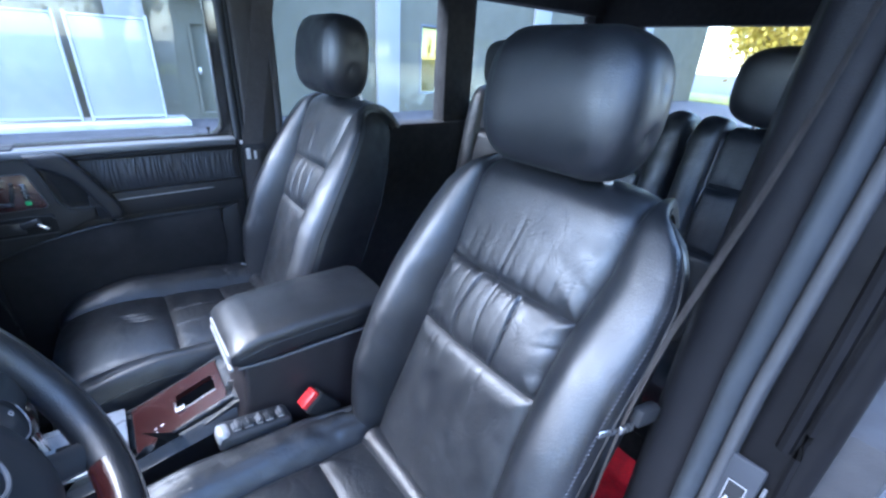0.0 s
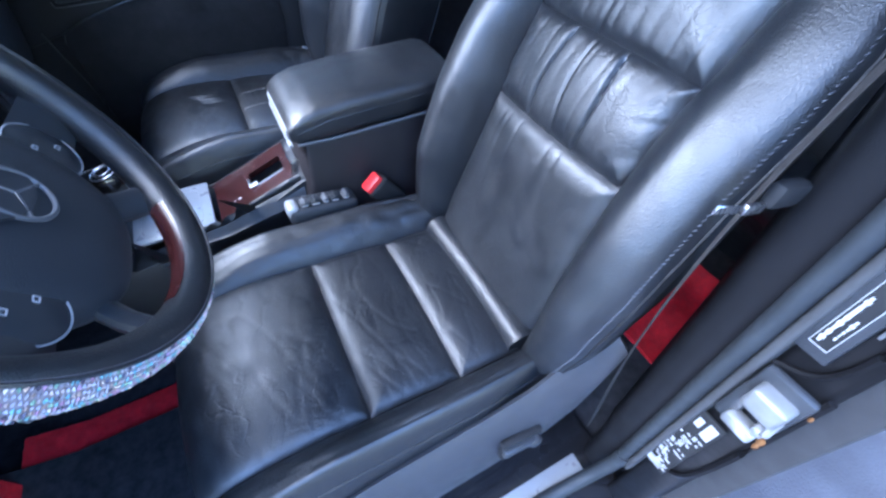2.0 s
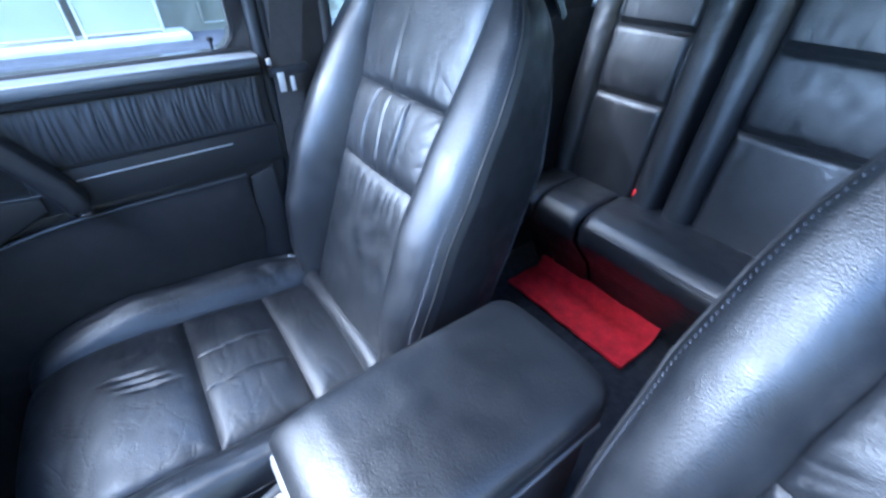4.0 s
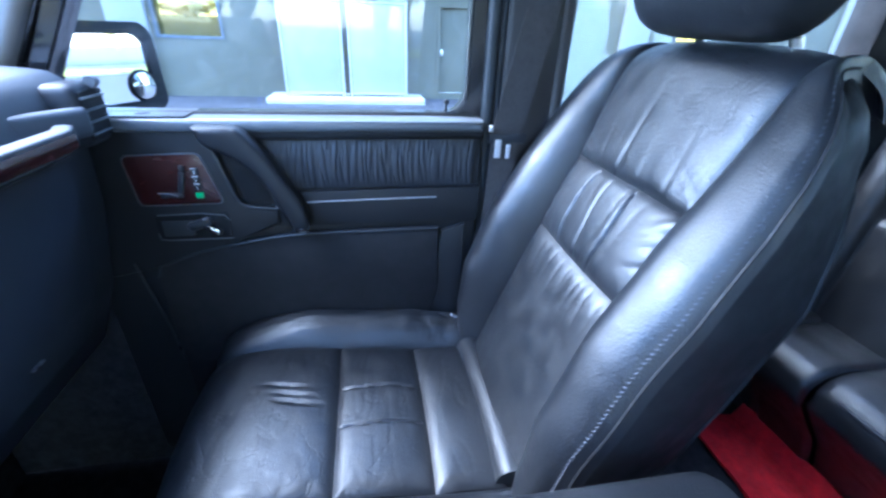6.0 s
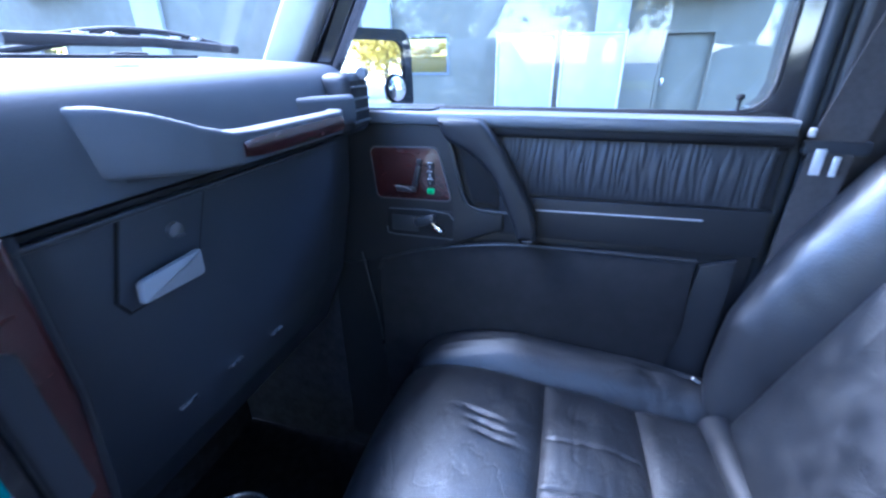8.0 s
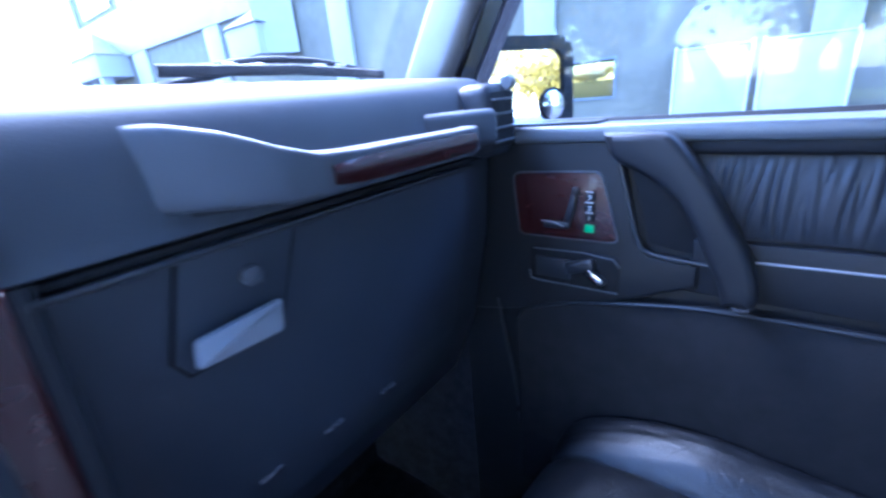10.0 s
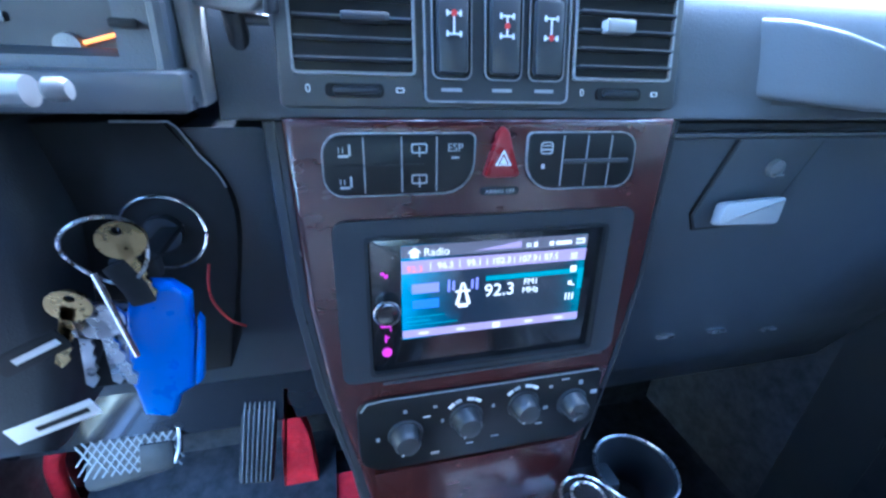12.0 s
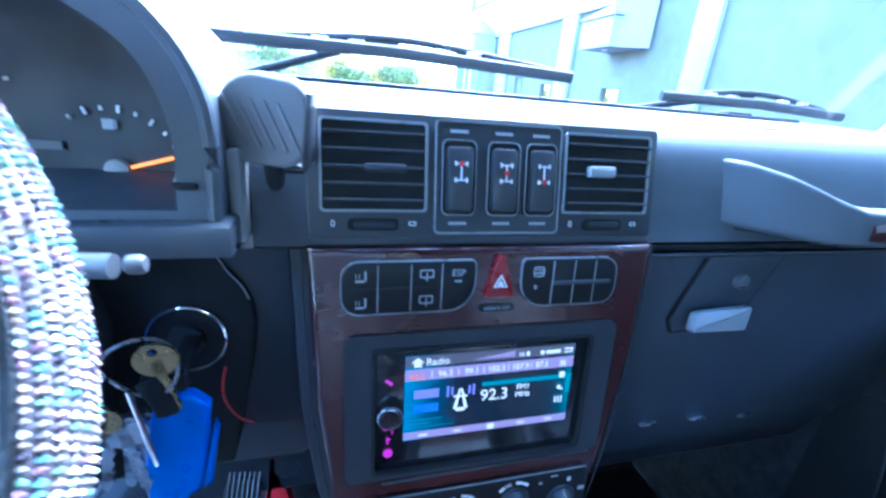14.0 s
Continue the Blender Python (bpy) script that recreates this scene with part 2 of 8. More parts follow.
def crystal_mat():
    """Rhinestone cover: many small facets, each of its own tint."""
    m = bpy.data.materials.new("rhinestones")
    m.use_nodes = True
    n, l = m.node_tree.nodes, m.node_tree.links
    b = n["Principled BSDF"]
    b.inputs["Roughness"].default_value, b.inputs["Metallic"].default_value = 0.15, 0.2
    g = n.new("ShaderNodeNewGeometry")
    r = n.new("ShaderNodeValToRGB")
    r.color_ramp.interpolation = "CONSTANT"
    cols = [(0, (0.32, 0.29, 0.32)), (0.28, (0.38, 0.29, 0.25)), (0.42, (0.18, 0.34, 0.38)), (0.55, (0.38, 0.22, 0.32)), (0.68, (0.22, 0.35, 0.26)), (0.78, (0.42, 0.4, 0.42)), (0.92, (0.08, 0.07, 0.1))]
    r.color_ramp.elements[0].color = (*cols[0][1], 1)
    r.color_ramp.elements[1].position, r.color_ramp.elements[1].color = cols[1][0], (*cols[1][1], 1)
    for p, c in cols[2:]:
        r.color_ramp.elements.new(p).color = (*c, 1)
    l.new(g.outputs["Random Per Island"], r.inputs[0])
    l.new(r.outputs[0], b.inputs["Base Color"])
    return m


CRYSTAL = crystal_mat()
BAND = mat("pale_band_cloth", (0.2, 0.17, 0.19), 0.6, var=0.1, scale=60)


# ---------------------------------------------------------------- mesh helpers
V = Vector


def thing(name, base, label, category, group="", kind=""):
    ob = new(name)
    ob.empty_display_size = 0.05
    ob.matrix_basis = Matrix.Translation(base)
    return tagged(ob, label, category, group, kind)


def mesh_of(name, bm, material, smooth=True):
    me = bpy.data.meshes.new(name)
    bmesh.ops.recalc_face_normals(bm, faces=bm.faces)
    bm.to_mesh(me)
    bm.free()
    me.materials.append(material)
    if smooth:
        me.polygons.foreach_set("use_smooth", [True] * len(me.polygons))
        me.set_sharp_from_angle(angle=radians(38))
    return me


def part(name, bm, material, parent, label="", smooth=True):
    ob = new(name, mesh_of(name, bm, material, smooth))
    ob.parent = parent
    if parent.parent is None and parent.type == "EMPTY":
        ob.matrix_parent_inverse = parent.matrix_basis.inverted()
    return tagged(ob, label)


def structure(name, bm, material, label, category, smooth=True):
    ob = new(name, mesh_of(name, bm, material, smooth))
    return tagged(ob, label, category, kind="structure")


def rbox(c, size, r=0.004, seg=2, m=None):
    """A box with rounded edges; m turns and places it before c is added."""
    bm = bmesh.new()
    bmesh.ops.create_cube(bm, size=1)
    bmesh.ops.scale(bm, vec=size, verts=bm.verts)
    r = min(r, min(size) * 0.49)
    if r > 0:
        bmesh.ops.bevel(bm, geom=bm.edges[:], offset=r, segments=seg, affect="EDGES", profile=0.5)
    bmesh.ops.translate(bm, vec=c, verts=bm.verts)
    if m is not None:
        bm.transform(m)
    return bm


def prism(pts, depth, m, r=0.0, seg=2):
    """A polygon in x, z, pulled along y from 0 to depth, placed by m; its edges rounded by r."""
    bm = bmesh.new()
    a = [bm.verts.new((x, 0, z)) for x, z in pts]
    b = [bm.verts.new((x, depth, z)) for x, z in pts]
    n = len(pts)
    bm.faces.new(a)
    bm.faces.new(b[::-1])
    for i in range(n):
        bm.faces.new((a[i], b[i], b[(i + 1) % n], a[(i + 1) % n]))
    bmesh.ops.recalc_face_normals(bm, faces=bm.faces)
    if r:
        edges = [e for e in bm.edges if abs(e.verts[0].co.y - e.verts[1].co.y) < 1e-6]
        bmesh.ops.bevel(bm, geom=edges, offset=r, segments=seg, affect="EDGES", profile=0.5)
    bm.transform(m)
    return bm


def rounded(x0, x1, z0, z1, r, n=4):
    """A rounded rectangle's outline; r one radius or four (bottom left, bottom right, top right, top left)."""
    rs = r if isinstance(r, (tuple, list)) else (r,) * 4
    out = []
    for (cx, cz, a0), q in zip(((x0, z0, 180), (x1, z0, 270), (x1, z1, 0), (x0, z1, 90)), rs):
        ox, oz = (q if cx == x0 else -q), (q if cz == z0 else -q)
        for i in range(n + 1):
            a = radians(a0 + 90 * i / n)
            out.append((cx + ox + q * math.cos(a), cz + oz + q * math.sin(a)))
    return out


def ring_prism(outer, inner, depth, m):
    """A frame between two outlines of the same number of points."""
    bm = bmesh.new()
    lay = [[bm.verts.new((x, y, z)) for x, z in pts] for pts, y in ((outer, 0), (inner, 0), (inner, depth), (outer, depth))]
    n = len(outer)
    for k in range(4):
        p, q = lay[k], lay[(k + 1) % 4]
        for i in range(n):
            j = (i + 1) % n
            bm.faces.new((p[i], p[j], q[j], q[i]))
    bm.transform(m)
    return bm


def smooth_line(pts, n):
    """A smooth curve (Catmull-Rom) through points, n steps for each stretch."""
    p = [V(q) for q in pts]
    p = [p[0] * 2 - p[1]] + p + [p[-1] * 2 - p[-2]]
    out = []
    for i in range(1, len(p) - 2):
        for k in range(n):
            t = k / n
            a, b, c, d = p[i - 1:i + 3]
            out.append(0.5 * ((2 * b) + (c - a) * t + (2 * a - 5 * b + 4 * c - d) * t * t + (3 * b - a - 3 * c + d) * t ** 3))
    out.append(p[-2])
    return out


def sweep(pts, r, sides=8, closed=False, flat=1.0, up=(0, 0, 1), taper=None, caps=True):
    """A tube along points; flat squeezes it along up."""
    bm = bmesh.new()
    pts = [V(p) for p in pts]
    n = len(pts)
    rings = []
    for i, p in enumerate(pts):
        d = (pts[(i + 1) % n] - pts[i - 1]) if closed else (pts[min(i + 1, n - 1)] - pts[max(i - 1, 0)])
        d.normalize()
        s = d.cross(V(up))
        if s.length < 1e-4:
            s = d.cross(V((1, 0, 0)))
        s.normalize()
        u = s.cross(d)
        k = taper(i / max(1, n - 1)) if taper else 1
        rings.append([bm.verts.new(p + (s * math.cos(a) + u * math.sin(a) * flat) * r * k) for a in (2 * math.pi * j / sides for j in range(sides))])
    for i in range(n if closed else n - 1):
        a, b = rings[i], rings[(i + 1) % n]
        for j in range(sides):
            bm.faces.new((a[j], a[(j + 1) % sides], b[(j + 1) % sides], b[j]))
    if caps and not closed:
        bm.faces.new(rings[0])
        bm.faces.new(rings[-1][::-1])
    return bm


def lathe(profile, m, n=24, cap=True):
    """A turned shape: (radius, height) along local z."""
    bm = bmesh.new()
    rows = [[bm.verts.new((r * math.cos(2 * math.pi * j / n), r * math.sin(2 * math.pi * j / n), h)) for j in range(n)] for r, h in profile]
    for a, b in zip(rows, rows[1:]):
        for j in range(n):
            bm.faces.new((a[j], a[(j + 1) % n], b[(j + 1) % n], b[j]))
    if cap:
        bm.faces.new(rows[0][::-1])
        bm.faces.new(rows[-1])
    bm.transform(m)
    return bm


def surf(fn, nu, nv, thick=None):
    """A sheet fn(u, v), u and v from 0 to 1."""
    bm = bmesh.new()
    g = [[bm.verts.new(fn(i / nu, j / nv)) for j in range(nv + 1)] for i in range(nu + 1)]
    for i in range(nu):
        for j in range(nv):
            bm.faces.new((g[i][j], g[i + 1][j], g[i + 1][j + 1], g[i][j + 1]))
    if thick:
        bmesh.ops.recalc_face_normals(bm, faces=bm.faces)
        bmesh.ops.solidify(bm, geom=bm.faces[:], thickness=thick)
    return bm


def blob(c, rad, p=2.6, nu=28, nv=18, fn=None, m=None):
    """A pillow shape (superellipsoid); fn may bend each point."""
    bm = bmesh.new()

    def sp(v, q):
        return math.copysign(abs(v) ** (2 / q), v)
    rows = []
    for j in range(1, nv):
        t = -math.pi / 2 + math.pi * j / nv
        row = []
        for i in range(nu):
            a = 2 * math.pi * i / nu
            q = V((rad[0] * sp(math.cos(t), p) * sp(math.cos(a), p), rad[1] * sp(math.cos(t), p) * sp(math.sin(a), p), rad[2] * sp(math.sin(t), p)))
            row.append(bm.verts.new((fn(q) if fn else q) + V(c)))
        rows.append(row)
    for a, b in zip(rows, rows[1:]):
        for i in range(nu):
            bm.faces.new((a[i], a[(i + 1) % nu], b[(i + 1) % nu], b[i]))
    bm.faces.new(rows[0][::-1])
    bm.faces.new(rows[-1])
    if m is not None:
        bm.transform(m)
    return bm


def join(*bms):
    out = bmesh.new()
    for b in bms:
        me = bpy.data.meshes.new("tmp")
        b.to_mesh(me)
        b.free()
        out.from_mesh(me)
        bpy.data.meshes.remove(me)
    return out


def words(text, size, m, material, parent, name="lettering", label=""):
    """Raised lettering in the x, z plane, facing -y, centred, placed by m."""
    cu = bpy.data.curves.new("words", "FONT")
    cu.body, cu.size, cu.align_x, cu.align_y, cu.extrude = text, size, "CENTER", "CENTER", 0.0002
    cu.resolution_u = 3
    tmp = new("words", cu)
    bpy.context.view_layer.update()
    me = bpy.data.meshes.new_from_object(tmp.evaluated_get(bpy.context.evaluated_depsgraph_get()))
    bpy.data.objects.remove(tmp)
    bpy.data.curves.remove(cu)
    bm = bmesh.new()
    bm.from_mesh(me)
    bpy.data.meshes.remove(me)
    bm.transform(m @ pose(0, 0, 0, 90, 0, 0))
    return part(name, bm, material, parent, label or "printed word " + text, smooth=False)


def bars(spec, m, depth=0.0006):
    """Small printed bars: (x, z, width, height) in the plane of m."""
    return join(*[rbox((x, -depth / 2, z), (w, depth, h), 0, m=m) for x, z, w, h in spec])


def round_poly(pts, r, n=4):
    """A polygon's outline with its corners rounded off."""
    out = []
    for k in range(len(pts)):
        p, a, b = V((*pts[k], 0)), V((*pts[k - 1], 0)), V((*pts[(k + 1) % len(pts)], 0))
        u, w = (a - p).normalized() * r, (b - p).normalized() * r
        for i in range(n + 1):
            t = i / n
            q = p + u * (1 - t) ** 2 + w * t ** 2
            out.append((q.x, q.y))
    return out


def clamp(x, a=0.0, b=1.0):
    return max(a, min(b, x))


def bump(d, w):
    return math.exp(-(d / w) ** 2)


def edge_drop(d, r):
    """How far a padded panel falls off at distance d from its seam."""
    if d >= r:
        return 0.0
    k = 1 - clamp(d / r)
    return r * (1 - math.sqrt(max(0.0, 1 - k * k)))


def lerp_at(x, table):
    """Straight interpolation in a short table of (x, value)."""
    if x <= table[0][0]:
        return table[0][1]
    for (a, p), (b, q) in zip(table, table[1:]):
        if x <= b:
            return p + (q - p) * (x - a) / (b - a)
    return table[-1][1]


CX = 0.012      # the car's middle line


# ---------------------------------------------------------------- front seats
def path_of(pts, n=10):
    """A smooth line in y, z with its running length."""
    line = smooth_line([(0, y, z) for y, z in pts], n)
    run = [0.0]
    for a, b in zip(line, line[1:]):
        run.append(run[-1] + (b - a).length)
    return line, run


def on_path(pr, s, turn=1):
    """Place and outward normal at length s of a path."""
    line, run = pr
    s = clamp(s, 0, run[-1] - 1e-6)
    i = max(k for k in range(len(run) - 1) if run[k] <= s)
    f = (s - run[i]) / (run[i + 1] - run[i])
    a, b = line[max(i - 1, 0)], line[min(i + 2, len(line) - 1)]
    d = (b - a).normalized()
    return line[i].lerp(line[i + 1], f), V((0, d.z, -d.y)) * turn


def length_where(pr, axis, value):
    line, run = pr
    for i in range(len(line) - 1):
        a, b = line[i][axis], line[i + 1][axis]
        if (a - value) * (b - value) <= 0 and a != b:
            return run[i] + (run[i + 1] - run[i]) * (value - a) / (b - a)
    return run[-1]


def crease(q, k=2.6):
    """A narrow groove where a noise crosses zero, flat between."""
    return (1 - min(1, abs(q) * k)) ** 1.4


def wrinkle(x, s, seed, depth, reach):
    """Fine creases that run along s and fade away from a seam."""
    q = noise.noise(V((x * 38 + seed, s * 5, seed * 1.7)))
    return depth * crease(q, 3.2) * math.exp(-s / reach) * clamp(s / 0.02)


BACK_PATH = path_of([(-0.622, 0.92), (-0.65, 1.0), (-0.685, 1.1), (-0.722, 1.2), (-0.775, 1.32), (-0.81, 1.4), (-0.832, 1.45), (-0.85, 1.474), (-0.88, 1.487), (-0.92, 1.485), (-0.96, 1.462), (-0.985, 1.43)])
BASE_PATH = path_of([(-0.2, 0.79), (-0.158, 0.83), (-0.122, 0.88), (-0.121, 0.925), (-0.16, 0.955), (-0.23, 0.967), (-0.3, 0.964), (-0.36, 0.955), (-0.43, 0.946), (-0.505, 0.937), (-0.6, 0.928), (-0.65, 0.928)])
# half widths of the backrest and of its middle panels, and how far the bolsters stand out, by height
BACK_W = [(0.92, 0.215), (0.95, 0.236), (1.02, 0.252), (1.12, 0.259), (1.25, 0.258), (1.34, 0.253), (1.39, 0.246), (1.43, 0.233), (1.455, 0.216), (1.474, 0.194), (1.487, 0.172)]
BACK_S = [(0.92, 0.153), (1.0, 0.152), (1.1, 0.143), (1.2, 0.137), (1.3, 0.136), (1.4, 0.147), (1.49, 0.15)]
BACK_B = [(0.92, 0.022), (0.97, 0.044), (1.06, 0.066), (1.18, 0.063), (1.28, 0.05), (1.38, 0.027), (1.45, 0.01), (1.487, 0.004)]
CREST_Y = -0.88


def seat_backrest(seat, o, seed, doorward):
    pr, total = BACK_PATH, BACK_PATH[1][-1]
    l1, l2 = length_where(pr, 2, 1.2), length_where(pr, 2, 1.322)
    crest = length_where(pr, 1, CREST_Y)

    def half(s, tab):
        p, _ = on_path(pr, s)
        if s > crest:
            return {0: 0.172 - 0.03 * clamp((s - crest) / 0.1), 1: 0.15, 2: 0.004}[0 if tab is BACK_W else 1 if tab is BACK_S else 2]
        return lerp_at(p.z, tab)

    def lean(z):
        """The back twists a little towards its door at the top."""
        return doorward * (0.011 * clamp((z - 1.25) / 0.15) - 0.006 * clamp((1.2 - z) / 0.2))

    def panel(s0, s1, kind):
        def fn(u, v):
            s = s0 + (s1 - s0) * v
            p, nrm = on_path(pr, s)
            xs = half(s, BACK_S)
            x = xs * (2 * u - 1)
            d = min(xs - abs(x), s - s0 + (0.02 if s0 == 0 else 0), s1 - s if kind != "upper" else 1)
            h = 0.01 * (1 - (x / xs) ** 2) - 0.011 * math.exp(-max(d, 0) / 0.011)
            if kind == "middle":
                h += 0.004 * math.sin(math.pi * v)
                for k, w in ((-0.047, 1.0), (0.047, 1.0), (0.0, 0.35)):
                    h -= 0.0056 * w * bump(x - k - 0.004 * math.sin(s * 30 + k * 40 + seed), 0.0026) * clamp((s - s0) / 0.012) * clamp((s1 - s) / 0.012)
                h -= wrinkle(x, s1 - s, seed, 0.002, 0.035) + wrinkle(x, s - s0, seed + 9, 0.0018, 0.03)
                h -= 0.0025 * crease(noise.noise(V((x * 20 + s * 34, s * 4, seed))), 3) * bump(xs - abs(x), 0.03)
            elif kind == "upper":
                h -= wrinkle(x, s - s0, seed + 3, 0.0022, 0.035)
                h -= 0.002 * bump(x - 0.012 + 0.06 * (s - s0), 0.004) * clamp(1 - (s - s0) / 0.14)
                h -= 0.0028 * crease(noise.noise(V((x * 16 - s * 30, s * 5, seed + 4))), 2.4) * bump(xs - abs(x), 0.05) * bump(s - s0, 0.06)
            else:
                h -= wrinkle(x, s1 - s, seed + 5, 0.0018, 0.05)
                h -= 0.0004 * crease(noise.noise(V((x * 9, s * 13, seed + 6))), 3.5)
            return p + o + V((x + lean(p.z), 0, 0)) + nrm * h
        return surf(fn, 150, int(40 + 170 * (s1 - s0)))

    def edge_point(s, side, q):
        """q from the panel's seam (0) over the bolster to the edge of the flank (1)."""
        p, nrm = on_path(pr, s)
        xs, w, b = half(s, BACK_S), half(s, BACK_W) - (0.01 if side != doorward else 0), half(s, BACK_B)
        x = xs + (w - xs) * q
        if q < 0.46:
            h = b * (1 - ((0.46 - q) / 0.46) ** 2.0) - 0.011 * (1 - q / 0.46) ** 6
        else:
            k = clamp((q - 0.78) / 0.22)
            h = b * (1 - 0.5 * ((q - 0.46) / 0.54) ** 2) - 0.02 * (1 - math.sqrt(max(0.0, 1 - k * k)))
        h -= 0.0034 * crease(noise.noise(V((s * 30 - q * 5 + seed * 3, q * 2.4, side)))) * bump(p.z - 1.13, 0.05) * bump(q - 0.15, 0.4) * (1 if side > 0 else 0.25)
        return p + o + V((side * x + lean(p.z), 0, 0)) + nrm * h

    def back_edge(s, side):
        p, _ = on_path(pr, s)
        w = half(s, BACK_W)
        zb = p.z - 0.03 * clamp((p.z - 1.3) / 0.15)
        yb = lerp_at(zb, [(0.9, -0.75), (1.1, -0.815), (1.3, -0.895), (1.4, -0.94), (1.46, -0.96)])
        return V((side * (w - 0.034 - 0.03 * clamp((p.z - 1.25) / 0.15)) + lean(p.z), min(yb, p.y - 0.012), zb)) + o
    for side in (-1, 1):
        part("backrest_bolster", surf(lambda u, v: edge_point(v * total, side, u), 26, 90), LEATHER, seat, "padded black leather side bolster")

        def flank(u, v):
            s = v * total
            a, b = edge_point(s, side, 1.0), back_edge(s, side)
            p, _ = on_path(pr, s)
            c = a.lerp(b, 0.4) + V((side * 0.013, 0, 0.016 * clamp((p.z - 1.34) / 0.1)))
            return a * (1 - u) ** 2 + c * 2 * u * (1 - u) + b * u ** 2
        part("backrest_side", surf(flank, 12, 70), SEAT_SIDE, seat)
        # the stitched seam along the edge, stitch by stitch in one strip
        sts = []
        k = 0.03
        while k < total - 0.16:
            a, b = edge_point(k, side, 0.895), edge_point(k + 0.003, side, 0.91)
            c = V((0, -0.85, 1.15)) + o
            d = (a - c).normalized() * 0.0005
            sts.append(sweep([a + d, (a + b) / 2 + d * 2, b + d], 0.0006, 4))
            k += 0.0062
        part("stitching", join(*sts), STITCH, seat, "row of grey thread stitches", smooth=False)
        piping = [edge_point(total * i / 80, side, 0.97) for i in range(2, 70)]
        part("piping", sweep(piping, 0.0018, 6), SEAT_SIDE, seat)
        part("rear_welt", sweep([back_edge(total * i / 60, side) for i in range(2, 40)], 0.0024, 6), SEAT_SIDE, seat, "raised welt along the rear edge")

    def back_sheet(u, v):
        a, b = back_edge(v * total, -1), back_edge(v * total, 1)
        q = a.lerp(b, u)
        q.y -= 0.018 * math.sin(math.pi * u)
        return q
    part("back_shell", surf(back_sheet, 20, 40), SEAT_SIDE, seat, "smooth black rear panel")
    # the padded lower end of the backrest
    part("backrest_foot", surf(lambda u, v: edge_point(0, -1, 1.0).lerp(edge_point(0, 1, 1.0), u).lerp(back_edge(0, -1).lerp(back_edge(0, 1), u), v) - V((0, 0, 0.012 * math.sin(math.pi * v))), 12, 8), LEATHER, seat)
    part("lower_back_panel", panel(0.0, l1, "lower"), LEATHER_SOFT, seat, "creased black leather panel")
    part("middle_back_panel", panel(l1, l2, "middle"), LEATHER_SOFT, seat, "pleated black leather panel")
    part("upper_back_panel", panel(l2, total, "upper"), LEATHER_SOFT, seat, "creased black leather panel")


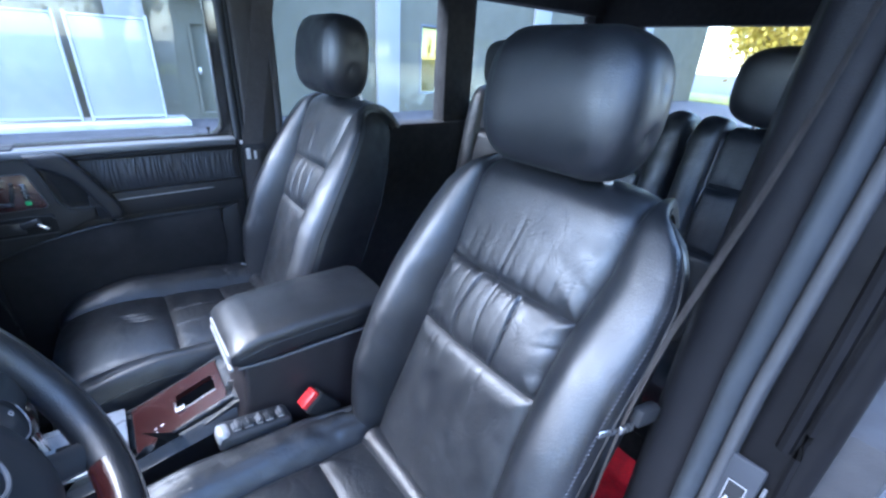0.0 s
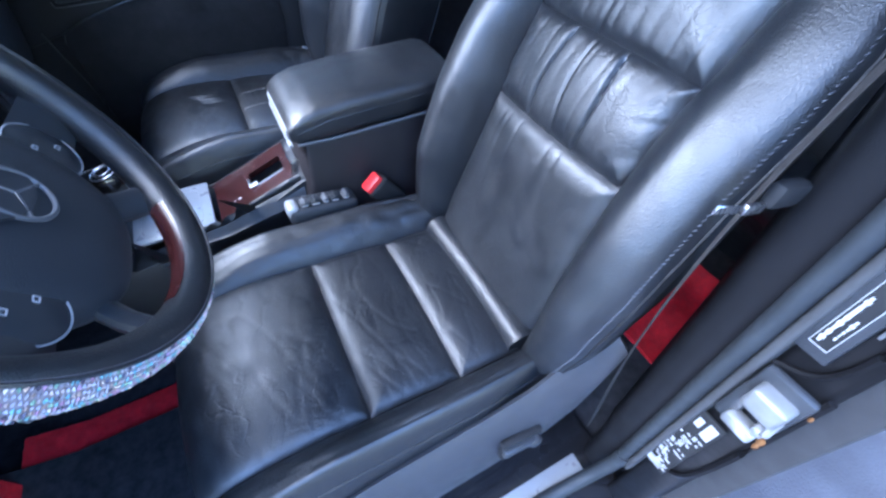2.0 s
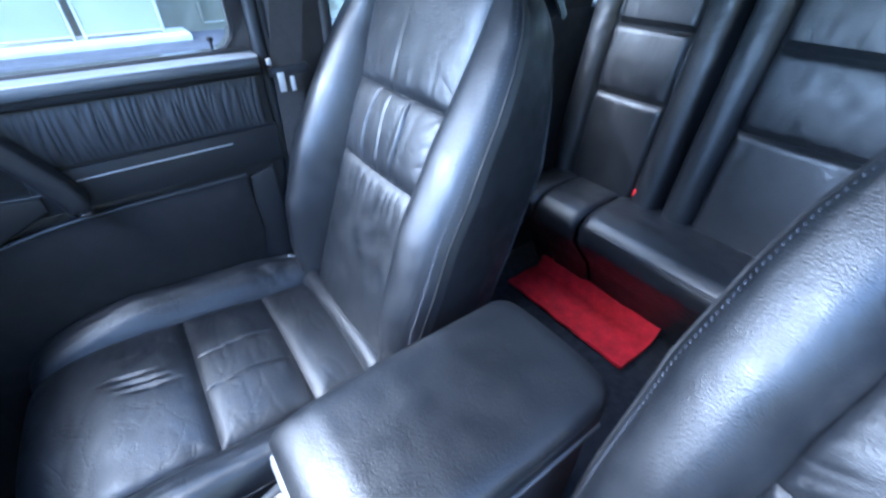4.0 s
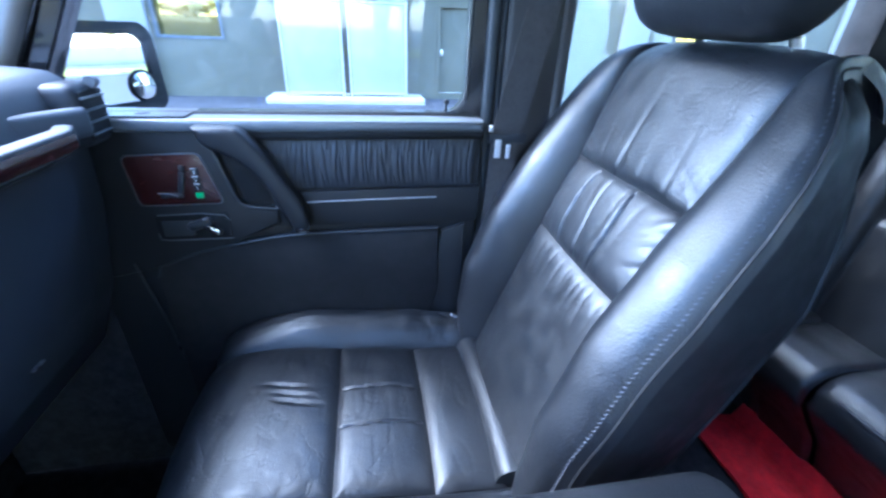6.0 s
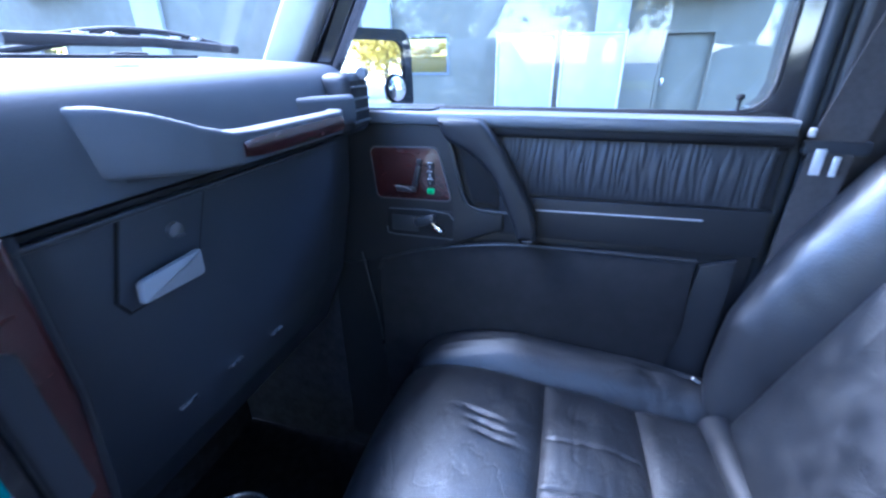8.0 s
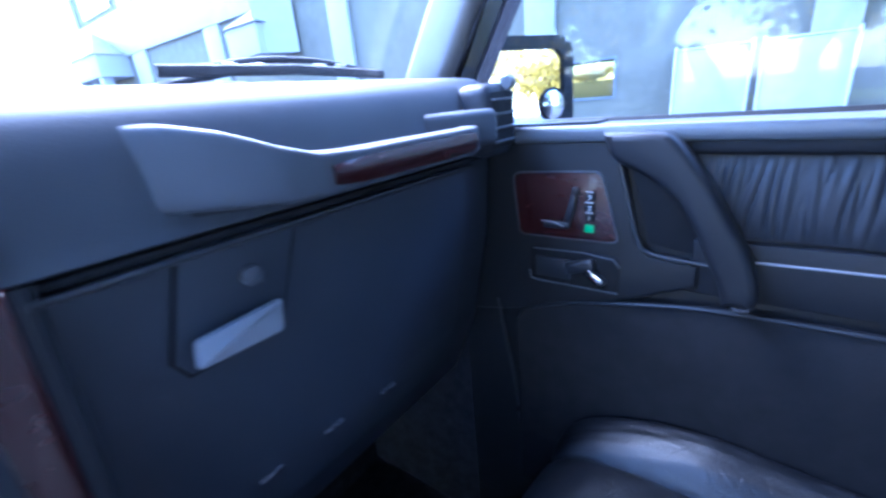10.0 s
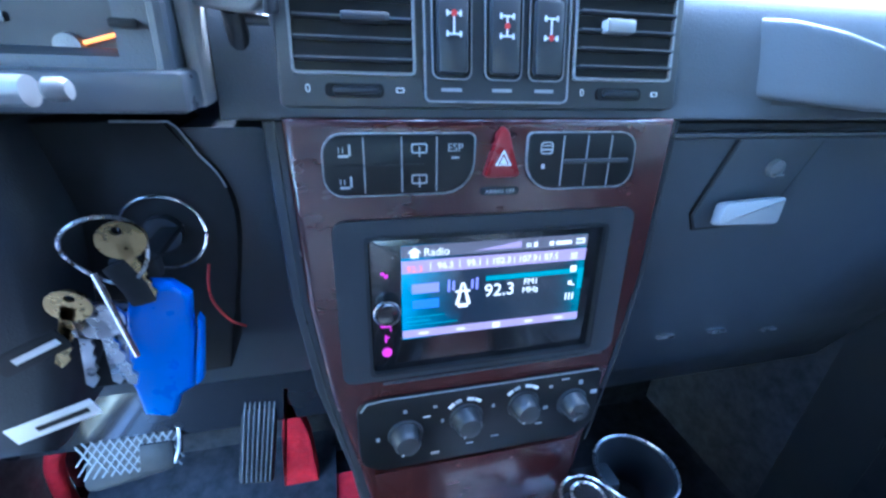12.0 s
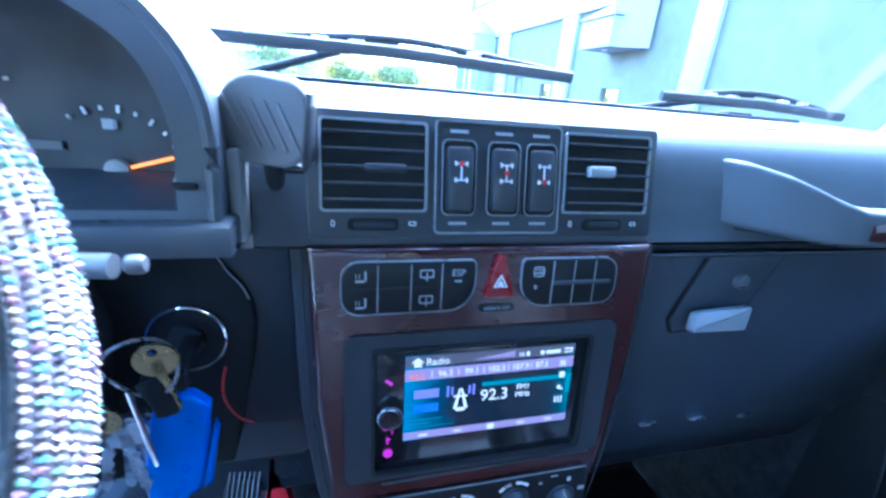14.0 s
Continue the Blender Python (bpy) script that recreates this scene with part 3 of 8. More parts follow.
def seat_cushion(seat, o, seed, pleated, trimmed=0):
    pr, total = BASE_PATH, BASE_PATH[1][-1]
    l1, l2, l3 = (length_where(pr, 1, y) for y in (-0.36, -0.503, -0.61))

    def panel(s0, s1, kind):
        def fn(u, v):
            s = s0 + (s1 - s0) * v
            p, nrm = on_path(pr, s, 1)
            xs = 0.154
            x = xs * (2 * u - 1)
            d = min(xs - abs(x), (s - s0) if kind != "front" else 1, s1 - s)
            h = 0.009 * (1 - (x / xs) ** 2) - 0.009 * math.exp(-max(d, 0) / 0.009)
            if kind != "front":
                h += 0.004 * math.sin(math.pi * v)
            if pleated and kind == "middle":
                for k in (-0.042, 0.035):
                    h -= 0.003 * bump(x - k - 0.003 * math.sin(s * 40), 0.0018) * clamp((s - s0) / 0.01) * clamp((s1 - s) / 0.01)
            if pleated and kind == "front":
                # puckers where the pad has been sat on
                for k, c in ((0.0, 0.0), (0.018, 0.012), (-0.016, -0.008)):
                    h -= 0.004 * bump(x - 0.02 - k - 0.15 * (s1 - s - 0.07), 0.004) * bump(s1 - s - 0.075 - c, 0.026)
            h -= 0.0004 * crease(noise.noise(V((s * 34 + seed, x * 9, seed))), 7) + 0.0004 * crease(noise.noise(V((s * 11, x * 24 + seed, 3))), 3.4) * bump(min(s1 - s, s - s0 + 0.02), 0.05)
            if not pleated:
                h -= 0.0007 * crease(noise.noise(V((s * 30 + x * 9 + seed, x * 6, seed + 8))), 14)
            return p + o + V((x, 0, 0)) + nrm * h
        return surf(fn, 110, int(24 + 190 * (s1 - s0)))
    part("front_cushion_panel", panel(0, l1, "front"), LEATHER_SOFT, seat, "creased black leather panel")
    part("middle_cushion_panel", panel(l1, l2, "middle"), LEATHER_SOFT, seat, "worn black leather panel")
    part("rear_cushion_panel", panel(l2, l3, "rear"), LEATHER_SOFT, seat, "worn black leather panel")

    def bolster(s, side, q):
        p, nrm = on_path(pr, s, 1)
        b = lerp_at(-p.y, [(0.1, 0.0), (0.16, 0.01), (0.3, 0.034), (0.5, 0.044), (0.66, 0.036)])
        w = lerp_at(-p.y, [(0.1, 0.205), (0.118, 0.23), (0.15, 0.25), (0.22, 0.258), (0.5, 0.258), (0.66, 0.245)]) - (0.03 if side == trimmed else 0)
        if q < 0.5:
            k = q / 0.5
            h = b * (1 - (1 - k) ** 2) - 0.01 * (1 - k) ** 6
            x = 0.154 + (w - 0.154) * 0.62 * k
            h -= 0.004 * crease(noise.noise(V((s * 26 + seed + q * 3, q * 4, 7 * side)))) * clamp((-p.y - 0.46) / 0.08)
            h -= 0.0016 * crease(noise.noise(V((s * 9 + seed, q * 9, 4 * side))), 4)
            return p + o + V((side * x, 0, 0)) + nrm * h
        k = (q - 0.5) / 0.5
        x = 0.154 + (w - 0.154) * (0.62 + 0.38 * math.sin(k * math.pi / 2))
        low = p + nrm * b
        z = low.z - (low.z - 0.79) * (1 - math.cos(k * math.pi / 2))
        return V((side * x, low.y, z)) + o
    for side in (-1, 1):
        part("cushion_bolster", surf(lambda u, v: bolster(v * total, side, u), 30, 80), LEATHER_SOFT, seat, "padded black leather side bolster")
        part("piping", sweep([bolster(total * (0.1 + 0.86 * i / 50), side, 0.7) for i in range(51)], 0.0018, 6), LEATHER, seat)
    roll = [V((0.15 * (2 * i / 20 - 1), -0.617 - 0.004 * math.sin(math.pi * i / 20), 0.926)) + o for i in range(21)]
    part("lumbar_roll", sweep(roll, 0.026, 16, up=(0, 0, 1)), LEATHER_SOFT, seat, "padded leather roll at the cushion's rear")
    part("seat_base", join(rbox((o.x, -0.4, 0.735 + o.z / 2), (0.42, 0.5, 0.13 + o.z), 0.02), rbox((o.x - 0.19, -0.4, 0.625), (0.04, 0.52, 0.1), 0.006), rbox((o.x + 0.19, -0.4, 0.625), (0.04, 0.52, 0.1), 0.006)), BLACK, seat, "black seat frame on two runners")


def seat_headrest(seat, cx, dz):
    tilt = pose(cx, -0.852 + 0.5 * dz, 1.598 + dz, 8, 0, 0)
    W, HY, HZ, SEAM = 0.139, 0.066, 0.098, 0.1

    def head(u, v):
        """A padded roll with rounded ends; the side panels are sewn on along a seam."""
        k = math.sin((v - 0.5) * math.pi)
        x = W * k
        q = clamp((abs(x) - 0.052) / (W - 0.052))
        f = (1 - q ** 2.5) ** (1 / 2.5)
        a = 2 * math.pi * u
        e = 2 / 2.9
        y = HY * math.copysign(abs(math.cos(a)) ** e, math.cos(a))
        z = HZ * math.copysign(abs(math.sin(a)) ** e, math.sin(a))
        f -= 0.02 * bump(abs(x) - SEAM, 0.0028) + 0.012 * clamp((abs(x) - SEAM) / 0.003) * f
        low = clamp(-z / HZ)
        y += 0.004 * math.sin(k * 3) * low
        return tilt @ V((x * (1 - 0.05 * clamp(z / HZ) ** 2 - 0.06 * low ** 2), (y - 0.006 * low) * f, z * (0.3 + 0.7 * f) if z > 0 else z * (0.22 + 0.78 * f)))
    hm = surf(head, 64, 72)
    bmesh.ops.remove_doubles(hm, verts=hm.verts, dist=1e-5)
    part("headrest", hm, LEATHER, seat, "padded black leather headrest")
    for sx in (-1, 1):
        part("headrest_post", sweep([(cx + sx * 0.074, -0.905, 1.45 + dz), (cx + sx * 0.074, -0.862, 1.54 + dz)], 0.007, 12, up=(0, 1, 0)), BRIGHT, seat, "bright metal headrest post")
        part("post_collar", lathe([(0.013, 0), (0.014, 0.004), (0.01, 0.008)], pose(cx + sx * 0.074, -0.893, 1.483 + dz), 16), BLACK, seat)


DRIVER_X, PASSENGER_X = -0.345, 0.412
driver_seat = thing("bucket_seat", (DRIVER_X, -0.4, 0.58), "black leather driver seat with creased panels and a headrest", "car seat", "front seats")
passenger_seat = thing("bucket_seat", (PASSENGER_X, -0.4, 0.58), "black leather passenger seat with pleated backrest and headrest", "car seat", "front seats")
for seat, cx, dy, dz, rise, seed in ((driver_seat, DRIVER_X, 0.0, 0.0, 0.0, 2.3), (passenger_seat, PASSENGER_X, 0.014, 0.03, 0.012, 7.9)):
    seat_cushion(seat, V((cx, dy, rise)), seed, seat is passenger_seat, -1 if seat is driver_seat else 0)
    seat_backrest(seat, V((cx, dy, dz)), seed, 1 if seat is passenger_seat else -1)
    seat_headrest(seat, cx - (0.012 if seat is driver_seat else 0), dz)
# the driver seat's side valance and levers
VAL_TOP = [(0.1, 0.86), (0.2, 0.9), (0.35, 0.924), (0.5, 0.932), (0.58, 0.945), (0.65, 0.995), (0.69, 1.03)]
VAL_LOW = [(0.1, 0.8), (0.35, 0.815), (0.5, 0.822), (0.6, 0.838), (0.65, 0.88), (0.68, 0.945), (0.7, 1.01)]


def valance(u, v):
    """The side cover, from its upper inner edge out and down; rounded at the rear."""
    y = 0.1 + 0.6 * u
    a, b = lerp_at(y, VAL_TOP), lerp_at(y, VAL_LOW)
    return V((-0.572 - 0.036 * math.sin(v * math.pi / 2) ** 0.8, -y, a + (b - a) * v))


part("side_valance", surf(valance, 48, 12, 0.008), VALANCE, driver_seat, "grey plastic side cover")
LV = pose(-0.608, -0.545, 0.872, 12, 0, 0)
# no hollow here: a black block gives the recess its shade
part("lever_recess_shade", rbox((0, 0, 0), (0.012, 0.075, 0.034), 0.004, m=LV @ pose(0, 0, 0, 0, 14, 0)), BLACK, driver_seat, "black block painted as the shade of the lever recess")
part("recline_lever", join(rbox((-0.006, 0.008, 0.004), (0.012, 0.058, 0.018), 0.005, m=LV), lathe([(0.012, 0), (0.012, 0.01), (0.008, 0.013)], LV @ pose(-0.002, -0.022, 0, 0, -90, 0), 16)), PLASTIC_SMOOTH, driver_seat, "black recline lever in a recess")


# ---------------------------------------------------------------- centre console
console = thing("centre_console", (0.06, -0.4, 0.58), "black leather centre console with padded armrest and wood panel", "console")
BODY = [(-0.44, 0.58), (-0.44, 1.0), (-0.405, 1.0), (-0.24, 0.93), (-0.06, 0.915), (0.02, 0.98), (0.02, 0.58)]
PIT = BODY[:3] + [(-0.392, 0.994), (-0.392, 0.925), (-0.304, 0.895), (-0.304, 0.957)] + BODY[3:]


def across(x0):
    return Matrix(((0, 1, 0, x0), (1, 0, 0, 0), (0, 0, 1, 0), (0, 0, 0, 1)))


part("body", join(prism(BODY, 0.058, across(-0.022), 0.004, 2), prism(PIT, 0.06, across(0.036)), prism(BODY, 0.052, across(0.096), 0.004, 2)), LEATHER, console, "black leather covered console front")
part("armrest_box", prism([(-0.715, 0.58), (-0.715, 1.1), (-0.425, 1.108), (-0.418, 1.02), (-0.4, 0.95), (-0.4, 0.58)], 0.176, Matrix(((0, 1, 0, -0.066), (1, 0, 0, 0), (0, 0, 1, 0), (0, 0, 0, 1))), 0.01, 3), BOX_TRIM, console, "dark mauve-black covered box")
LID_X, LID_W = 0.0215, 0.0935


def lid_point(u, v):
    """The padded lid: boxed section, its front drooping, its top crowned."""
    a = 2 * math.pi * u
    y = -0.407 - 0.32 * v
    half_h = lerp_at(v, [(0, 0.014), (0.04, 0.024), (0.1, 0.03), (0.2, 0.035), (1, 0.035)])
    top = lerp_at(v, [(0, 1.142), (0.03, 1.153), (0.08, 1.162), (0.16, 1.169), (0.4, 1.173), (1, 1.17)])
    k = 1 - max(0, 1 - v / 0.05) ** 2 * 0.06 - max(0, 1 - (1 - v) / 0.06) ** 2 * 0.1
    e = 2 / 5.0
    c, w = math.cos(a), math.sin(a)
    px = LID_X + LID_W * k * math.copysign(abs(c) ** e, c)
    pz = top - half_h + half_h * k * math.copysign(abs(w) ** e, w)
    if w > 0:
        pz += 0.006 * (1 - ((px - LID_X) / 0.1) ** 2) 
    return V((px, y, pz))


lid = surf(lid_point, 64, 44)
bmesh.ops.remove_doubles(lid, verts=lid.verts, dist=1e-5)
bmesh.ops.holes_fill(lid, edges=[e for e in lid.edges if e.is_boundary])
arm_lid = part("armrest_lid", lid, LEATHER, console, "padded black leather armrest lid")
for sx in (-1, 1):
    part("lid_seam", sweep([V((LID_X + sx * (LID_W - 0.001), -0.42 - 0.295 * i / 30, lerp_at(i / 30, [(0, 1.133), (0.2, 1.143), (1, 1.144)]))) for i in range(31)], 0.0016, 6), LEATHER, arm_lid)
    part("lid_welt", sweep([V((LID_X + sx * (LID_W - 0.003), -0.415 - 0.305 * i / 30, lerp_at(i / 30, [(0, 1.112), (0.2, 1.106), (1, 1.103)]))) for i in range(31)], 0.0026, 6), GREYPLASTIC, arm_lid, "thin grey lip under the lid")
part("lid_latch", join(rbox((LID_X, -0.408, 1.126), (0.15, 0.01, 0.022), 0.004), rbox((LID_X, -0.405, 1.108), (0.168, 0.008, 0.008), 0.003)), RIM, console, "pale front edge of the armrest")
GM = pose(0.064, -0.222, 0.952, 3, 0, 0)    # the selector gate's rear edge; x right, y ahead
gate = part("selector_plate", rbox((0, 0.07, 0), (0.142, 0.145, 0.008), 0.003, m=GM), SILVER, console, "silver selector plate with a zigzag slot")
part("slot_border", ring_prism(rounded(-0.056, 0.056, 0.016, 0.13, 0.014), rounded(-0.053, 0.053, 0.019, 0.127, 0.012), 0.001, GM @ Matrix(((1, 0, 0, 0), (0, 0, 1, 0), (0, 1, 0, 0.004), (0, 0, 0, 1)))), GREYPRINT, gate)
part("gate_slot", join(rbox((-0.012, 0.052, 0.0045), (0.009, 0.034, 0.003), 0.001, m=GM), rbox((0.0, 0.069, 0.0045), (0.03, 0.009, 0.003), 0.001, m=GM), rbox((0.012, 0.084, 0.0045), (0.009, 0.036, 0.003), 0.001, m=GM)), BLACK, gate, "black zigzag slot")
shaft = part("selector_lever", sweep([(0.084, -0.11, 0.945), (0.095, -0.095, 1.03)], 0.009, 12, up=(0, 1, 0)), CHROME, console, "chrome shift lever")
part("selector_knob", lathe([(0.012, 0), (0.02, 0.012), (0.026, 0.035), (0.028, 0.055), (0.024, 0.064), (0.012, 0.067)], pose(0.095, -0.094, 1.0, -8), 28), GLOSS, shaft, "gloss black shift knob")
for rr, hh in ((0.0225, 0.0645), (0.0135, 0.0668)):
    part("knob_ring", sweep([pose(0.095, -0.094, 1.0, -8) @ V((rr * math.cos(a), rr * math.sin(a), hh)) for a in (2 * math.pi * i / 36 for i in range(36))], 0.0014, 8, closed=True), STEEL, shaft, "chrome ring on the shift knob")
WM = pose(0.064, -0.4, 1.0, -19, 0, 0)      # the wood panel climbing to the armrest, y ahead
FLAT = Matrix(((1, 0, 0, 0), (0, 0, 1, 0), (0, 1, 0, -0.008), (0, 0, 0, 1)))
woodp = part("wood_panel", ring_prism(rounded(-0.065, 0.065, 0.002, 0.174, 0.004, 5), rounded(-0.023, 0.027, 0.0175, 0.0925, 0.004, 5), 0.012, WM @ FLAT), WOOD, console, "red-brown burl wood panel")
part("coin_recess", join(rbox((0.002, 0.055, -0.05), (0.058, 0.085, 0.003), 0, m=WM), rbox((0.03, 0.055, -0.028), (0.003, 0.085, 0.042), 0, m=WM), rbox((-0.026, 0.055, -0.028), (0.003, 0.085, 0.042), 0, m=WM), rbox((0.002, 0.0965, -0.028), (0.058, 0.003, 0.042), 0, m=WM), rbox((0.002, 0.0135, -0.028), (0.058, 0.003, 0.042), 0, m=WM)), RUBBER, woodp, "dark open recess")
part("recess_frame", sweep([WM @ V(p) for p in ((-0.024, 0.09, 0.005), (-0.024, 0.018, 0.005))], 0.0014, 6), STEEL, woodp)
part("recess_clip", join(rbox((-0.012, 0.094, 0.009), (0.03, 0.004, 0.006), 0.001, m=WM), rbox((-0.02, 0.086, 0.008), (0.012, 0.016, 0.004), 0.001, m=WM)), STEEL, woodp, "metal clip in the recess")
part("wood_marks", bars([(-0.03, 0, 0.004, 0.006), (-0.042, 0.012, 0.004, 0.006), (-0.03, 0.012, 0.003, 0.005)], WM @ pose(0.0, 0.125, 0.0046, -90)), WHITE, woodp)
part("side_flap", surf(lambda u, v: V((0.064 - 0.068 - 0.03 * u - 0.004 * math.sin(u * 9 + v * 3), -0.405 + 0.3 * v, lerp_at(v, [(0, 1.01), (0.25, 0.985), (0.55, 0.955), (1, 0.935)]) - (0.05 - 0.03 * v) * u ** 1.6 + 0.0035 * math.sin(u * 13 + v * 5))), 20, 40, 0.005), LEATHER_SOFT, console, "creased leather flap beside the wood panel")
part("side_bracket", rbox((0, 0, 0), (0.004, 0.012, 0.034), 0.001, m=pose(-0.004, -0.402, 1.025, 16, 0, 0)), STEEL, console, "small bright bracket")
part("side_edge", sweep([(0.131, -0.4, 1.0), (0.131, -0.24, 0.945), (0.135, -0.08, 0.935)], 0.004, 8), SEAT_SIDE, console)
# seat adjustment switches on the console's driver side
switches = thing("seat_switch_panel", (-0.075, -0.42, 0.94), "black seat adjustment panel with small silver switches", "switch panel")
SP = pose(-0.089, -0.422, 0.988, 11, 0, 3)
part("housing", join(rbox((0, 0, -0.004), (0.05, 0.132, 0.034), 0.01, 3, m=SP), rbox((0.012, 0, -0.02), (0.03, 0.11, 0.03), 0.006, 2, m=SP)), PLASTIC, switches)
part("front_cap", rbox((-0.004, 0.058, 0.006), (0.034, 0.022, 0.026), 0.008, 3, m=SP), SILVER, switches, "pale worn end cap")
for i, (dy, w) in enumerate(((0.036, 0.016), (0.016, 0.02), (-0.004, 0.012), (-0.022, 0.018), (-0.044, 0.014))):
    part("switch", join(rbox((-0.006, dy, 0.017), (0.018, w, 0.009), 0.003, m=SP), rbox((-0.006, dy, 0.023), (0.02, 0.004, 0.005), 0.0012, m=SP)), PLASTIC_SMOOTH if i % 2 else GREYPLASTIC, switches)
    # slip of grey print painted as a glint on the switch side
    part("painted_switch_glint", rbox((-0.0165, dy, 0.016), (0.001, w * 0.7, 0.002), 0, m=SP), GREYPRINT, switches)
buckle = thing("belt_buckle", (-0.105, -0.5, 0.9), "red and black seat belt buckle beside the console", "belt buckle")
part("housing", rbox((0, 0, 0), (0.032, 0.05, 0.085), 0.008, 3, m=pose(-0.096, -0.552, 0.968, -34, 0, 8)), BLACK, buckle)
part("release_button", join(rbox((0, 0, 0), (0.026, 0.04, 0.022), 0.004, 2, m=pose(-0.097, -0.527, 1.002, -36, 0, 8)), rbox((0, -0.004, 0.0115), (0.018, 0.014, 0.003), 0.001, 1, m=pose(-0.097, -0.527, 1.002, -36, 0, 8))), RED_PLASTIC, buckle, "red push button")
part("strap", sweep([(-0.096, -0.565, 0.945), (-0.094, -0.6, 0.87), (-0.09, -0.62, 0.72)], 0.018, 8, flat=0.3, up=(1, 0, 0)), BELT, buckle)


def YZ(x0):
    """Maps a prism's outline to y, z and its depth to x from x0."""
    return Matrix(((0, 1, 0, x0), (1, 0, 0, 0), (0, 0, 1, 0), (0, 0, 0, 1)))


# ---------------------------------------------------------------- dashboard
dash = thing("dashboard", (CX, 0.1, 0.58), "dark grey dashboard with grab tray, glove box and wood inlay", "dashboard")
upper = smooth_line([(0, 0.05, 1.358), (0, 0.004, 1.36), (0, 0.002, 1.372), (0, 0.014, 1.425), (0, 0.03, 1.447), (0, 0.06, 1.456), (0, 0.15, 1.461), (0, 0.29, 1.468)], 5)
for x0, x1 in ((-0.155, 0.65), (-0.63, -0.545)):
    part("upper_pad", prism([(p.y, p.z) for p in upper] + [(0.29, 1.36)], x1 - x0, YZ(x0)), DASHSKIN, dash, "dark grain-textured dashboard pad")
part("pad_behind_gauges", rbox((-0.35, 0.2, 1.41), (0.39, 0.18, 0.1), 0.01), DASHSKIN, dash)
part("defroster_strip", rbox((CX + 0.02, 0.245, 1.467), (1.1, 0.03, 0.006), 0.002), PLASTIC, dash)
part("lower_panel", prism([(0.012, 1.353), (0.02, 1.25), (0.05, 1.1), (0.1, 0.98), (0.2, 0.9), (0.3, 0.9), (0.3, 1.353)], 0.485, YZ(0.152), 0.006, 2), DASH_LOW, dash, "dark lower dashboard panel")
part("sensor_cover", lathe([(0.024, 0), (0.022, 0.002), (0.01, 0.003)], pose(0.322, 0.085, 1.4565), 28), DASHSKIN, dash, "small flush sensor cover")
part("footwell_wall", rbox((CX, 0.42, 0.95), (1.3, 0.05, 0.85), 0.01), CARPET, dash)
part("knee_panel", prism([(0.02, 1.353), (0.035, 1.22), (0.1, 1.08), (0.2, 1.04), (0.3, 1.04), (0.3, 1.353)], 0.5, YZ(-0.63), 0.01, 2), DASH_LOW, dash, "dark lower panel under the instruments")
part("gap_strip", rbox((0.397, 0.018, 1.3555), (0.49, 0.03, 0.005), 0.001), BLACK, dash)
gbox = part("glove_box_door", prism([(0.003, 1.347), (0.012, 1.25), (0.04, 1.12), (0.075, 1.035), (0.06, 1.2), (0.03, 1.347)], 0.415, YZ(0.148), 0.004, 2), DASH_LOW, dash, "dark glove box door")
GB = pose(0.245, 0.0052, 1.31, 5.3, 0, 0)      # the latch panel on the glove box, z up along the door
part("latch_groove", prism([(-0.0235, 0.042), (0.0665, 0.042), (0.044, -0.03), (0.036, -0.043), (-0.034, -0.046), (-0.0425, -0.03)], 0.003, GB @ pose(0, -0.0022, 0), 0.0005), BLACK, gbox, "dark joint round the latch panel")
part("latch_panel", prism([(-0.0215, 0.042), (0.0645, 0.042), (0.042, -0.03), (0.034, -0.0405), (-0.032, -0.0435), (-0.0403, -0.03)], 0.006, GB @ pose(0, -0.0031, 0), 0.001, 2), DASH_LOW, gbox, "smooth latch panel")
part("door_lip", rbox((0.36, 0.001, 1.349), (0.42, 0.008, 0.005), 0.002), PLASTIC_SMOOTH, gbox)
part("latch_pull", prism(round_poly([(-0.033, -0.009), (0.03, -0.011), (0.037, 0.013), (-0.028, 0.01)], 0.004), 0.011, pose(0.244, -0.014, 1.287, -14, 0, 0), 0.003, 2), PALE_LATCH, gbox, "pale glossy latch pull")
part("lock", join(lathe([(0.0075, 0), (0.0075, 0.005), (0.005, 0.0065)], pose(0.266, 0.001, 1.322, 95), 16), rbox((0.266, -0.0062, 1.317), (0.011, 0.003, 0.0025), 0.001)), GREYPLASTIC, gbox, "small key lock")
part("lower_tray_edge", sweep([(0.2, 0.06, 1.125), (0.33, 0.06, 1.128), (0.38, 0.065, 1.126)], 0.0022, 6), PLASTIC_SMOOTH, dash)
# short steel bars added to stand in for bright glints under the dash
for p in ((0.258, 0.041, 1.114), (0.333, 0.0425, 1.11), (0.42, 0.047, 1.098)):
    part("glint_bar", rbox(p, (0.024, 0.006, 0.003), 0.001), STEEL, dash, "short steel bar standing in for a bright glint")


def bar_plan(x):
    return lerp_at(x, [(0.222, 0.004), (0.235, -0.008), (0.26, -0.03), (0.285, -0.046), (0.31, -0.053), (0.5, -0.052), (0.535, -0.036), (0.556, -0.005)])


def bar_top(x):
    return lerp_at(x, [(0.222, 1.428), (0.228, 1.432), (0.25, 1.431), (0.27, 1.424), (0.29, 1.412), (0.31, 1.404), (0.34, 1.402), (0.52, 1.401), (0.556, 1.398)])


